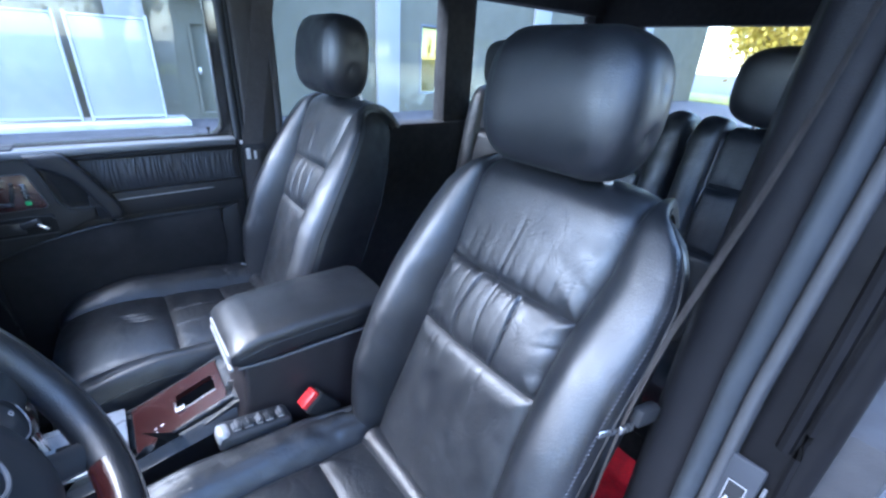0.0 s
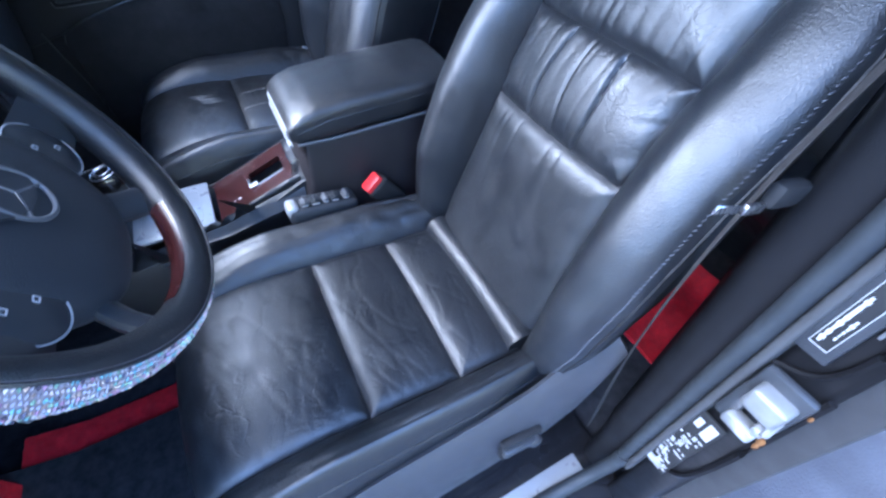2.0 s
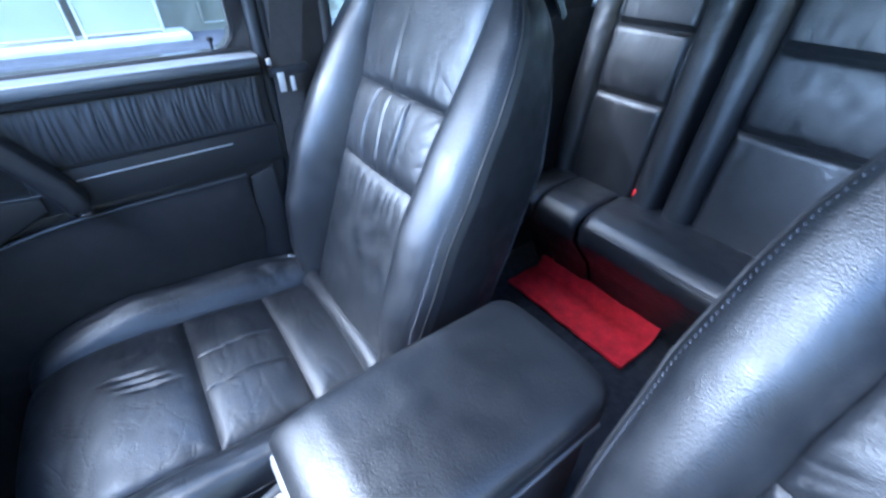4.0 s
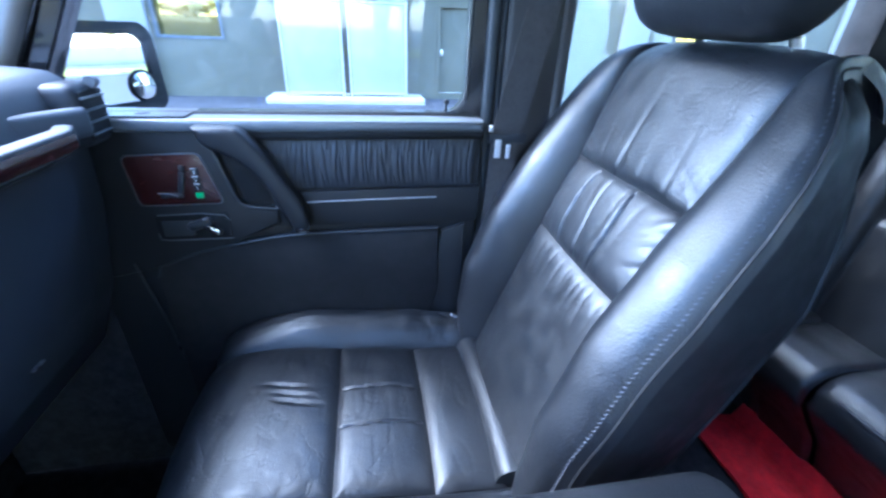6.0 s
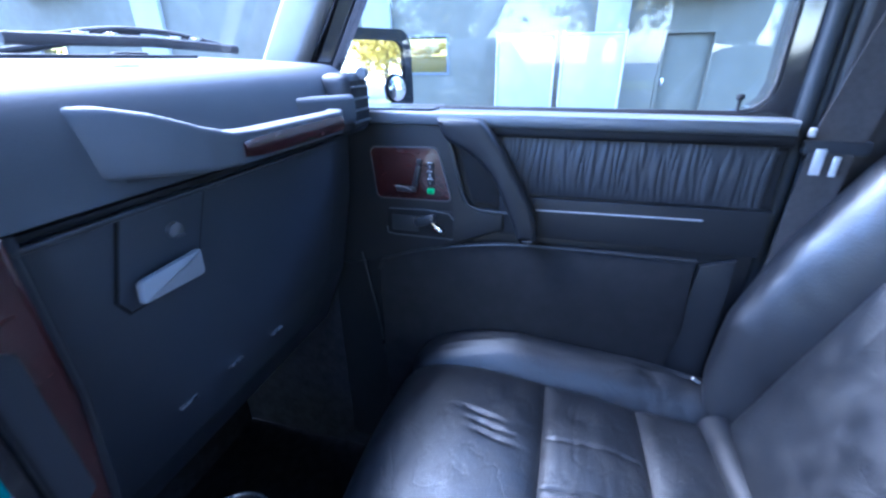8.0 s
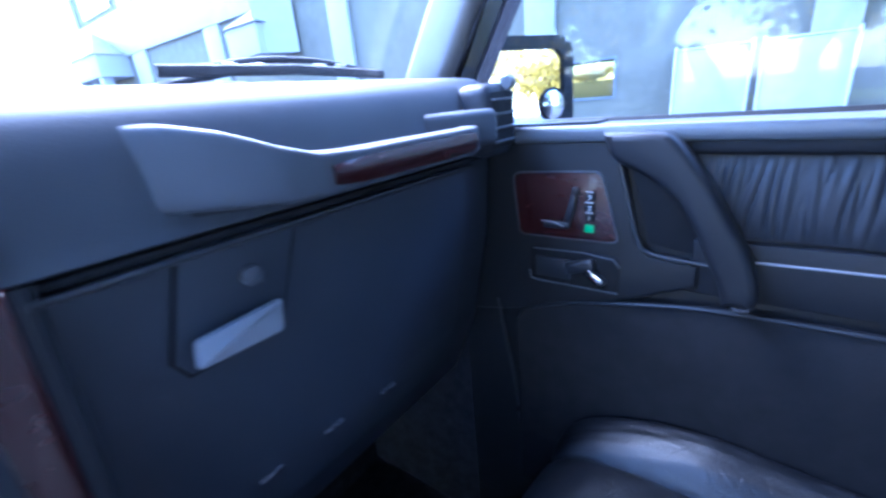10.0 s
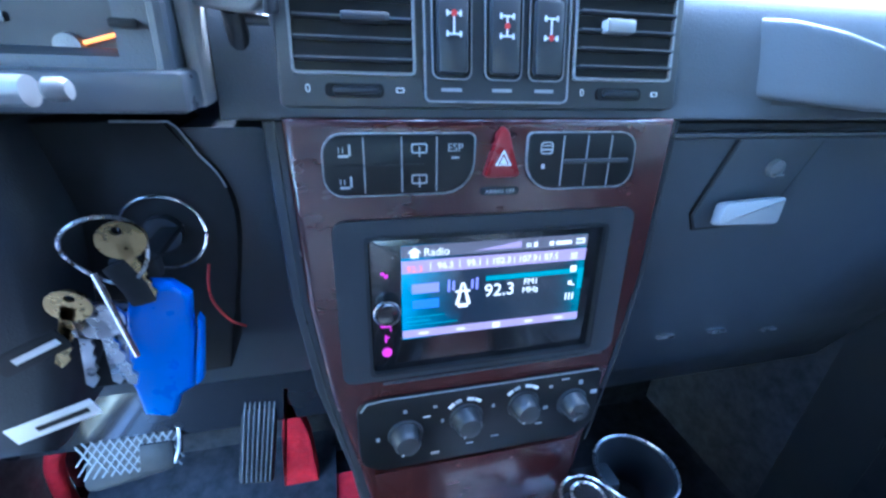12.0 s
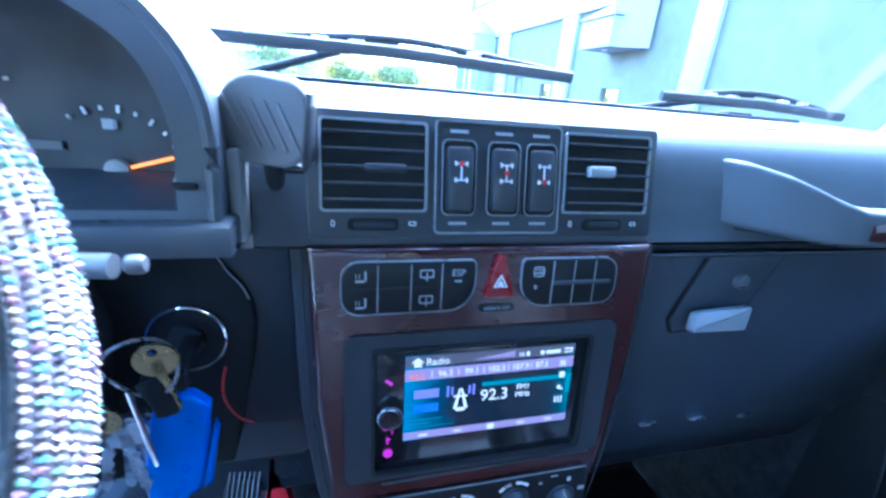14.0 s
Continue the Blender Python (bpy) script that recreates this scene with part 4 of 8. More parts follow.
def grab_bar(u, v):
    """The moulded bar: a blunt leaning wedge where it leaves the pad, slimmer along the tray."""
    x = 0.222 + 0.334 * v
    y, t, b = bar_plan(x), bar_top(x), lerp_at(x, [(0.222, 1.377), (0.28, 1.373), (0.556, 1.373)])
    w = lerp_at(x, [(0.222, 0.026), (0.25, 0.04), (0.29, 0.036), (0.33, 0.026), (0.556, 0.024)])
    lean = lerp_at(x, [(0.222, 0.4), (0.26, 0.35), (0.33, 0.0), (0.556, 0.0)])
    a = 2 * math.pi * u
    e = 2 / 7.0
    z = (t + b) / 2 + (t - b) / 2 * math.copysign(abs(math.sin(a)) ** e, math.sin(a))
    return V((x - 0.65 * lean * (z - 1.377), y + w / 2 + w / 2 * math.copysign(abs(math.cos(a)) ** e, math.cos(a)) + lean * (z - 1.377), z))


gb = surf(grab_bar, 40, 64)
bmesh.ops.remove_doubles(gb, verts=gb.verts, dist=1e-5)
bmesh.ops.holes_fill(gb, edges=[e for e in gb.edges if e.is_boundary])
grab = part("grab_bar", gb, DASHSKIN, dash, "moulded dark grab bar")
part("wood_inlay", surf(lambda u, v: V((0.315 + 0.2 * u, bar_plan(0.315 + 0.2 * u) - 0.0045 + 0.0025 * (2 * v - 1) ** 2 + 0.002 * abs(2 * u - 1) ** 8, 1.3775 + (0.019 - 0.006 * abs(2 * u - 1) ** 6) * v + 0.003 * abs(2 * u - 1) ** 6)), 40, 10, 0.004), WOOD, grab, "glossy burl wood strip")
part("tray_floor", prism([(0.235, 0.0), (0.27, -0.025), (0.3, -0.04), (0.5, -0.04), (0.54, 0.0)], 0.006, Matrix(((1, 0, 0, 0), (0, 0, 1, 0.006), (0, 1, 0, 1.372), (0, 0, 0, 1)))), PLASTIC, dash)
part("tray_end", prism([(0.49, 0.02), (0.53, 0.012), (0.57, -0.012), (0.585, -0.03), (0.572, -0.036), (0.55, -0.03), (0.53, -0.012), (0.5, 0.004)], 0.04, Matrix(((1, 0, 0, 0), (0, 0, 1, 0), (0, 1, 0, 1.376), (0, 0, 0, 1))), 0.008, 3), DASHSKIN, dash, "moulded fin beside the side vent")
event = part("side_vent", rbox((0.612, 0.0, 1.4), (0.07, 0.05, 0.088), 0.014, 3), PLASTIC, dash, "black side air vent with slats")
# thin black sheet on the solid face, painting the vent's inner shade
part("vent_recess_shade", rbox((0.612, -0.0252, 1.4), (0.056, 0.001, 0.066), 0), BLACK, event)
for k in range(4):
    part("slat", rbox((0.612, -0.027, 1.375 + 0.0165 * k), (0.056, 0.006, 0.0026), 0.001), GREYPLASTIC, event)
part("vent_thumbwheel", lathe([(0.008, 0), (0.009, 0.006), (0.008, 0.012)], pose(0.618, -0.026, 1.443, 0, 90), 16), GREYPLASTIC, event)

# ---- vents and differential switches
VT = pose(CX, -0.001, 1.372, -13, 0, 0)      # x right, z up along the panel, -y to the cabin
vents = thing("vent_panel", (CX, 0.0, 1.37), "black dashboard vent panel with three rocker switches", "vent panel")
part("panel", prism(rounded(-0.133, 0.133, -0.004, 0.08, 0.004), 0.04, VT @ pose(0, -0.004, 0), 0.001), VENT, vents)


def air_vent(x0, x1, tab_x, tab_w, tab_m):
    v = part("air_vent", prism(rounded(x0, x1, 0.014, 0.074, 0.003), 0.002, VT @ pose(0, -0.0055, 0)), BLACK, vents, "slatted air vent")
    part("vent_rim", ring_prism(rounded(x0, x1, 0.014, 0.074, 0.003), rounded(x0 + 0.0016, x1 - 0.0016, 0.0156, 0.0724, 0.002), 0.004, VT @ pose(0, -0.0075, 0)), RIM, v)
    for k in range(5):
        part("slat", rbox(((x0 + x1) / 2, -0.007, 0.022 + 0.0108 * k), (x1 - x0 - 0.004, 0.007, 0.0018), 0.0006, 1, m=VT @ pose(0, 0, 0)), PLASTIC, v)
        # lighter strip painting the light caught by the slat's front edge
        part("slat_edge_highlight", rbox(((x0 + x1) / 2, -0.0106, 0.0224 + 0.0108 * k), (x1 - x0 - 0.006, 0.0006, 0.0009), 0, m=VT), GREYPLASTIC, v)
    part("vent_tab", rbox((tab_x, -0.012, 0.0455 if tab_w < 0.026 else 0.043), (tab_w, 0.008, 0.005 if tab_w > 0.022 else 0.008), 0.0015, m=VT), tab_m, v)
    w0 = part("thumbwheel_slot", prism(rounded((x0 + x1) / 2 - 0.018, (x0 + x1) / 2 + 0.016, 0.0015, 0.0095, 0.003), 0.002, VT @ pose(0, -0.0055, 0)), BLACK, v)
    part("thumbwheel", rbox(((x0 + x1) / 2, -0.0055, 0.0055), (0.028, 0.005, 0.005), 0.002, m=VT), PLASTIC, w0)
    words("0", 0.0065, VT @ pose(x0 + 0.008, -0.006, 0.006), WHITE, v)
    part("open_mark", ring_prism(rounded(x1 - 0.012, x1 - 0.007, 0.0045, 0.0075, 0.0005), rounded(x1 - 0.0113, x1 - 0.0077, 0.0051, 0.0069, 0.0003), 0.0006, VT @ pose(0, -0.0046, 0)), WHITE, v)


air_vent(-0.125, -0.054, -0.083, 0.027, PLASTIC)
air_vent(0.05, 0.125, 0.078, 0.021, PALE_LATCH)
swp = part("switch_panel", prism(rounded(-0.049, 0.047, -0.001, 0.077, 0.004), 0.003, VT @ pose(0, -0.0065, 0)), VENT, vents, "panel of three locking switches")
part("panel_rim", ring_prism(rounded(-0.049, 0.047, -0.001, 0.077, 0.004), rounded(-0.0478, 0.0458, 0.0002, 0.0758, 0.003), 0.004, VT @ pose(0, -0.0075, 0)), RIM, swp)
for k, (sx, mark) in enumerate(((-0.032, 0.6), (0.001, 0.0), (0.03, -0.6))):
    part("switch_bezel", prism(rounded(sx - 0.0125, sx + 0.0125, 0.012, 0.064, 0.005), 0.002, VT @ pose(0, -0.0085, 0)), BLACK, swp)
    part("switch_rim", ring_prism(rounded(sx - 0.0125, sx + 0.0125, 0.012, 0.064, 0.005), rounded(sx - 0.0117, sx + 0.0117, 0.0128, 0.0632, 0.0045), 0.001, VT @ pose(0, -0.0092, 0)), RIM, swp)
    sw = part("rocker_switch", rbox((sx, -0.0095, 0.037), (0.019, 0.008, 0.044), 0.003, 2, m=VT @ pose(0, 0, 0, 0)), PLASTIC_SMOOTH, swp, "black rocker switch")
    part("axle_symbol", bars([(sx, 0.042, 0.001, 0.011), (sx, 0.0475, 0.008, 0.0009), (sx, 0.0365, 0.008, 0.0009), (sx - 0.004, 0.0475, 0.0013, 0.003), (sx + 0.004, 0.0475, 0.0013, 0.003), (sx - 0.004, 0.0365, 0.0013, 0.003), (sx + 0.004, 0.0365, 0.0013, 0.003)], VT @ pose(0, -0.0136, 0)), WHITE, sw)
    part("lock_dot", lathe([(0.0018, 0), (0.0018, 0.0006)], VT @ pose(sx, -0.0141, 0.042 + mark * 0.009, 90), 12), REDPRINT, sw)
    part("caption", bars([(sx, 0.0695, 0.013, 0.002)], VT @ pose(0, -0.0066, 0)), GREYPRINT, swp)
    part("caption", bars([(sx, 0.0065, 0.013, 0.002)], VT @ pose(0, -0.0066, 0)), GREYPRINT, swp)

# ---- centre stack
ST = pose(CX, -0.012, 1.364, -6, 0, 0)       # origin at the top middle, z up along the face


def sx_(x):
    return x - CX


def sz_(z):
    return (z - 1.364) / math.cos(radians(6))


stack = thing("centre_stack", (CX, 0.0, 1.0), "lacquered dark red wood centre stack with switches and radio", "centre stack")
outline = [(-0.134, 0.0), (0.134, 0.0), (0.13, -0.12), (0.118, -0.2), (0.1, -0.29), (0.085, -0.4), (-0.085, -0.4), (-0.1, -0.29), (-0.12, -0.2), (-0.13, -0.12)]
part("wood_face", prism(outline, 0.03, ST, 0.006, 3), WOOD, stack, "dark red lacquered burl wood face")
part("side_frame", prism([(x * 1.06 + math.copysign(0.004, x), z - 0.002) for x, z in outline], 0.1, ST @ pose(0, 0.012, 0), 0.004), PLASTIC, stack, "black stack sides")
for sgn in (-1, 1):
    part("bright_edge", sweep([ST @ V((sgn * (abs(x) + 0.004), 0.004, z)) for x, z in ((0.134, -0.002), (0.13, -0.12), (0.119, -0.2), (0.101, -0.29))], 0.0007, 6), KNOB, stack)


def switch_group(outl, name, label):
    g = part(name, prism(outl, 0.006, ST @ pose(0, -0.004, 0), 0.0015), SATIN, stack, label)
    cx0, cz0 = sum(p[0] for p in outl) / len(outl), sum(p[1] for p in outl) / len(outl)
    out = [(cx0 + (x - cx0) * 1.014, cz0 + (z - cz0) * 1.034) for x, z in outl]
    part("chrome_rim", ring_prism(out, outl, 0.003, ST @ pose(0, -0.0035, 0)), RIM, g)
    return g


zt, zb = sz_(1.355), sz_(1.318)
zm = (zt + zb) / 2
left = switch_group(rounded(sx_(-0.1), sx_(-0.006), zb, zt, (0.012, 0.02, 0.004, 0.012), 5), "switch_bank", "black bank of heated seat and wiper switches")
for x in (sx_(-0.076), sx_(-0.053), sx_(-0.031)):
    part("divider", bars([(x, zm, 0.0008, 0.034)], ST @ pose(0, -0.0042, 0)), RIM, left)
part("divider", bars([(sx_(-0.066), zm, 0.055, 0.0012)], ST @ pose(0, -0.0042, 0)), BLACK, left)
for z in (zm + 0.009, zm - 0.01):
    x = sx_(-0.087)
    part("seat_symbol", bars([(x - 0.001, z - 0.003, 0.006, 0.0014), (x + 0.0028, z + 0.0005, 0.0013, 0.0065), (x - 0.0035, z + 0.0005, 0.0006, 0.003), (x - 0.0012, z + 0.0005, 0.0006, 0.003)], ST @ pose(0, -0.0043, 0)), GREYPRINT, left)
    x = sx_(-0.042)
    part("wiper_symbol", join(ring_prism(rounded(x - 0.005, x + 0.005, z - 0.002, z + 0.004, 0.001, 2), rounded(x - 0.0042, x + 0.0042, z - 0.0012, z + 0.0032, 0.0008, 2), 0.0005, ST @ pose(0, -0.0046, 0)), bars([(x, z - 0.001, 0.0008, 0.006)], ST @ pose(0, -0.0044, 0))), GREYPRINT, left)
words("ESP", 0.007, ST @ pose(sx_(-0.019), -0.0045, zm + 0.01), GREYPRINT, left)
part("caption", bars([(sx_(-0.019), zm + 0.004, 0.005, 0.0012)], ST @ pose(0, -0.0043, 0)), GREYPRINT, left)
right = switch_group(rounded(sx_(0.031), sx_(0.112), zb, zt, (0.02, 0.012, 0.012, 0.004), 5), "switch_bank", "black bank of door lock and blank switches")
for x in (sx_(0.056), sx_(0.074), sx_(0.092)):
    part("divider", bars([(x, zm, 0.0008, 0.034)], ST @ pose(0, -0.0042, 0)), RIM, right)
part("ledge", sweep([ST @ V((sx_(0.057), -0.005, zm)), ST @ V((sx_(0.106), -0.005, zm))], 0.0016, 6), PLASTIC_SMOOTH, right)
x = sx_(0.044)
part("door_symbol", join(ring_prism(rounded(x - 0.0045, x + 0.0045, zm + 0.005, zm + 0.013, 0.002, 2), rounded(x - 0.0037, x + 0.0037, zm + 0.0058, zm + 0.0122, 0.0014, 2), 0.0005, ST @ pose(0, -0.0046, 0)), bars([(x, zm + 0.008, 0.007, 0.0012), (x, zm + 0.0105, 0.006, 0.0008)], ST @ pose(0, -0.0044, 0))), GREYPRINT, right)
part("status_lamp", bars([(x - 0.002, zm - 0.003, 0.0022, 0.003)], ST @ pose(0, -0.0044, 0)), GREYPRINT, right)
hx0, hx1, hz0, hz1 = sx_(0.0), sx_(0.026), sz_(1.329), sz_(1.359)
haz = part("hazard_switch", prism([(hx0 + 0.001, hz0), (hx0 + 0.003, hz0 - 0.002), (hx1 - 0.003, hz0 - 0.002), (hx1 - 0.001, hz0), (hx1 - 0.0095, hz1 - 0.003), (hx1 - 0.013, hz1), (hx0 + 0.0095, hz1 - 0.003)], 0.008, ST @ pose(0, -0.006, 0), 0.0015), HAZARD_RED, stack, "red triangular hazard switch")
hc = (hx0 + hx1) / 2


def tri(s, dz=0.0):
    return [(hc - s, hz0 + 0.006 - s * 0.35 + dz), (hc + s, hz0 + 0.006 - s * 0.35 + dz), (hc, hz0 + 0.006 + s * 1.45 + dz)]


part("triangle_symbol", join(ring_prism(tri(0.0056, 0.002), tri(0.0042, 0.002), 0.0006, ST @ pose(0, -0.0066, 0)), prism(tri(0.0026, 0.002), 0.0006, ST @ pose(0, -0.0066, 0))), WHITE, haz)
pill = part("airbag_lamp", prism(rounded(sx_(0.0), sx_(0.027), sz_(1.3145), sz_(1.32), 0.0026), 0.003, ST @ pose(0, -0.002, 0), 0.0006), BLACK, stack, "small dark warning lamp")
words("AIRBAG OFF", 0.0038, ST @ pose(sx_(0.0135), -0.0023, sz_(1.3172)), GREYPRINT, pill)

# ---- radio
radio = thing("car_radio", (CX, -0.03, 1.18), "black touch screen car radio with its display lit", "car radio")
d0, d1 = sz_(1.178), sz_(1.3015)
part("surround", ring_prism(rounded(sx_(-0.0985), sx_(0.1215), d0, d1, 0.008), rounded(sx_(-0.078), sx_(0.1), d0 + 0.006, d1 - 0.012, 0.004), 0.012, ST @ pose(0, -0.003, 0)), PLASTIC, radio, "matt black mounting frame")
part("surround_lip", ring_prism(rounded(sx_(-0.079), sx_(0.101), d0 + 0.005, d1 - 0.011, 0.004), rounded(sx_(-0.0765), sx_(0.0985), d0 + 0.0075, d1 - 0.0135, 0.003), 0.008, ST @ pose(0, -0.0045, 0)), BLACK, radio)
face = part("faceplate", prism(rounded(sx_(-0.0765), sx_(0.0985), d0 + 0.0072, d1 - 0.013, 0.003), 0.02, ST @ pose(0, -0.001, 0), 0.001), GLOSS, radio, "gloss black faceplate")
s0, s1, t0, t1 = sx_(-0.0545), sx_(0.0855), sz_(1.2105), sz_(1.2825)
SW, SH = s1 - s0, t1 - t0


def on_screen(u, v):
    return s0 + SW * u, t0 + SH * v


def screen_mat():
    m = bpy.data.materials.new("lit_display")
    m.use_nodes = True
    n, l = m.node_tree.nodes, m.node_tree.links
    b = n["Principled BSDF"]
    b.inputs["Base Color"].default_value, b.inputs["Roughness"].default_value = (0.01, 0.01, 0.012, 1), 0.15
    co, sep, r = n.new("ShaderNodeTexCoord"), n.new("ShaderNodeSeparateXYZ"), n.new("ShaderNodeValToRGB")
    l.new(co.outputs["Generated"], sep.inputs[0])
    no = n.new("ShaderNodeTexNoise")
    no.inputs["Scale"].default_value, no.inputs["Detail"].default_value = 9, 2
    l.new(co.outputs["Generated"], no.inputs["Vector"])
    ad = n.new("ShaderNodeMath")
    ad.operation = "MULTIPLY_ADD"
    ad.inputs[1].default_value, ad.inputs[2].default_value = 0.22, -0.11
    l.new(no.outputs["Fac"], ad.inputs[0])
    a2 = n.new("ShaderNodeMath")
    l.new(sep.outputs["X"], a2.inputs[0])
    l.new(ad.outputs[0], a2.inputs[1])
    e = r.color_ramp.elements
    e[0].position, e[0].color = 0.0, (0.0, 0.22, 0.42, 1)
    e[1].position, e[1].color = 1.0, (0.0, 0.16, 0.22, 1)
    for p, c in ((0.16, (0.0, 0.07, 0.14)), (0.3, (0.006, 0.014, 0.03)), (0.85, (0.004, 0.012, 0.026)), (0.95, (0.0, 0.05, 0.08))):
        e.new(p).color = (*c, 1)
    l.new(a2.outputs[0], r.inputs[0])
    l.new(r.outputs[0], b.inputs["Emission Color"])
    b.inputs["Emission Strength"].default_value = SCREEN
    return m


SCREEN = 0.038
screen = part("display", prism([on_screen(*q) for q in ((0, 0), (1, 0), (1, 1), (0, 1))], 0.0006, ST @ pose(0, -0.0018, 0)), screen_mat(), radio, "lit blue radio display", smooth=False)
G_WHITE, G_LILAC, G_GREY, G_ORANGE = glow("lit_white", (0.9, 0.92, 1.0), SCREEN * 1.0), glow("lit_lilac", (0.35, 0.27, 0.5), SCREEN), glow("lit_grey", (0.09, 0.09, 0.13), SCREEN), glow("lit_orange", (1.0, 0.22, 0.1), SCREEN)
G_BLUE, G_CYAN, G_VIOLET, G_MAGENTA = glow("lit_blue", (0.04, 0.17, 0.7), SCREEN), glow("lit_cyan", (0.0, 0.35, 0.45), SCREEN * 0.7), glow("lit_violet", (0.25, 0.25, 0.8), SCREEN), glow("lit_magenta", (0.75, 0.03, 0.6), SCREEN * 0.8)


def screen_bars(spec, lift=0.0024):
    return join(*[prism([on_screen(u - w / 2, v - h / 2), on_screen(u + w / 2, v - h / 2), on_screen(u + w / 2, v + h / 2), on_screen(u - w / 2, v + h / 2)], 0.0003, ST @ pose(0, -lift, 0)) for u, v, w, h in spec])


def screen_words(text, u, v, size, material):
    x, z = on_screen(u, v)
    words(text, size, ST @ pose(x, -0.0033, z), material, screen)


part("top_bar", screen_bars([(0.5, 0.94, 1.0, 0.12)]), G_GREY, screen, smooth=False)
part("preset_bar", screen_bars([(0.5, 0.785, 1.0, 0.13)]), G_LILAC, screen, "lilac preset bar", smooth=False)
part("bottom_bar", screen_bars([(0.5, 0.06, 1.0, 0.085)]), G_LILAC, screen, "lilac button bar", smooth=False)
part("cyan_streak", screen_bars([(0.72, 0.6, 0.56, 0.05), (0.985, 0.5, 0.03, 0.22)]), G_CYAN, screen, smooth=False)
part("source_button", screen_bars([(0.12, 0.555, 0.14, 0.1)]), G_VIOLET, screen, smooth=False)
part("source_button", screen_bars([(0.12, 0.385, 0.14, 0.1)]), G_BLUE, screen, smooth=False)
screen_words("Radio", 0.175, 0.93, 0.008, G_WHITE)
screen_words("02", 0.66, 0.93, 0.0045, G_WHITE)
part("clock_marks", screen_bars([(0.7, 0.93, 0.02, 0.05), (0.79, 0.93, 0.025, 0.045), (0.86, 0.93, 0.09, 0.04), (0.955, 0.955, 0.05, 0.018), (0.978, 0.935, 0.008, 0.05), (0.955, 0.915, 0.05, 0.015)], 0.003), G_WHITE, screen, smooth=False)
part("volume_wedge", prism([on_screen(0.37, 0.91), on_screen(0.62, 0.91), on_screen(0.62, 0.98)], 0.0003, ST @ pose(0, -0.003, 0)), G_LILAC, screen, smooth=False)
part("home_symbol", prism([on_screen(u, v) for u, v in ((0.045, 0.88), (0.085, 0.88), (0.085, 0.93), (0.1, 0.93), (0.065, 0.985), (0.03, 0.93), (0.045, 0.93))], 0.0003, ST @ pose(0, -0.003, 0)), G_WHITE, screen, smooth=False)
for text, u in (("96.3", 0.22), ("99.1", 0.37), ("102.3", 0.515), ("107.9", 0.66), ("87.5", 0.795)):
    screen_words(text, u, 0.785, 0.0068, G_WHITE)
screen_words("92.3", 0.065, 0.765, 0.0068, G_ORANGE)
for u in (0.145, 0.295, 0.44, 0.588, 0.73):
    part("preset_tick", screen_bars([(u, 0.785, 0.004, 0.07)], 0.003), G_WHITE, screen, smooth=False)
screen_words("92.3", 0.515, 0.465, 0.014, G_WHITE)
screen_words("FM1", 0.69, 0.53, 0.0068, G_WHITE)
screen_words("MHz", 0.69, 0.435, 0.0068, G_WHITE)
part("mast_symbol", join(*[prism([on_screen(*q) for q in poly], 0.0003, ST @ pose(0, -0.003, 0)) for poly in (((0.275, 0.34), (0.295, 0.34), (0.315, 0.58), (0.305, 0.58)), ((0.34, 0.34), (0.36, 0.34), (0.325, 0.58), (0.315, 0.58)), ((0.275, 0.48), (0.355, 0.48), (0.355, 0.5), (0.275, 0.5)), ((0.29, 0.31), (0.345, 0.31), (0.345, 0.35), (0.29, 0.35)))]), G_WHITE, screen, "lit radio mast symbol", smooth=False)
part("wave_symbol", screen_bars([(0.265, 0.56, 0.012, 0.1), (0.24, 0.56, 0.012, 0.13), (0.365, 0.56, 0.012, 0.1), (0.39, 0.56, 0.012, 0.13)], 0.003), G_VIOLET, screen, smooth=False)
part("side_symbols", screen_bars([(0.935, 0.63, 0.035, 0.07), (0.925, 0.47, 0.022, 0.045), (0.944, 0.445, 0.02, 0.015), (0.91, 0.31, 0.008, 0.08), (0.93, 0.31, 0.008, 0.08), (0.95, 0.31, 0.008, 0.08), (0.93, 0.8, 0.04, 0.012), (0.93, 0.775, 0.04, 0.012), (0.93, 0.75, 0.04, 0.012)], 0.003), G_WHITE, screen, smooth=False)
for u, w, h in ((0.11, 0.05, 0.02), (0.31, 0.045, 0.02), (0.51, 0.04, 0.06), (0.7, 0.045, 0.02), (0.88, 0.05, 0.02)):
    part("transport_symbol", screen_bars([(u, 0.06, w, h)], 0.003), G_WHITE, screen, smooth=False)
part("streak_lines", screen_bars([(0.08, 0.2, 0.13, 0.008), (0.12, 0.25, 0.2, 0.006), (0.16, 0.16, 0.26, 0.006)], 0.0028), G_CYAN, screen, smooth=False)
bx = sx_(-0.0665)
part("volume_knob", lathe([(0.009, 0), (0.0092, 0.006), (0.0075, 0.0085), (0.004, 0.008)], ST @ pose(bx + 0.001, -0.001, sz_(1.236), 90), 24), GLOSS, radio, "ringed volume knob")
part("knob_ring", lathe([(0.0092, 0.0), (0.0096, 0.0015), (0.0088, 0.002)], ST @ pose(bx + 0.001, -0.006, sz_(1.236), 90), 24, cap=False), STEEL, radio)
for z, shp in ((1.2625, ((-0.001, 0.001, 0.0025, 0.002), (0.0015, -0.001, 0.0025, 0.0025))), (1.223, ((0, 0, 0.007, 0.002), (0.0035, -0.003, 0.0007, 0.004))), (1.2125, ((0, 0, 0.0014, 0.006), (0.001, 0.001, 0.003, 0.001)))):
    part("lit_key", bars([(bx + a, sz_(z) + b, w, h) for a, b, w, h in shp], ST @ pose(0, -0.0012, 0)), G_MAGENTA, radio, "small magenta lit key")
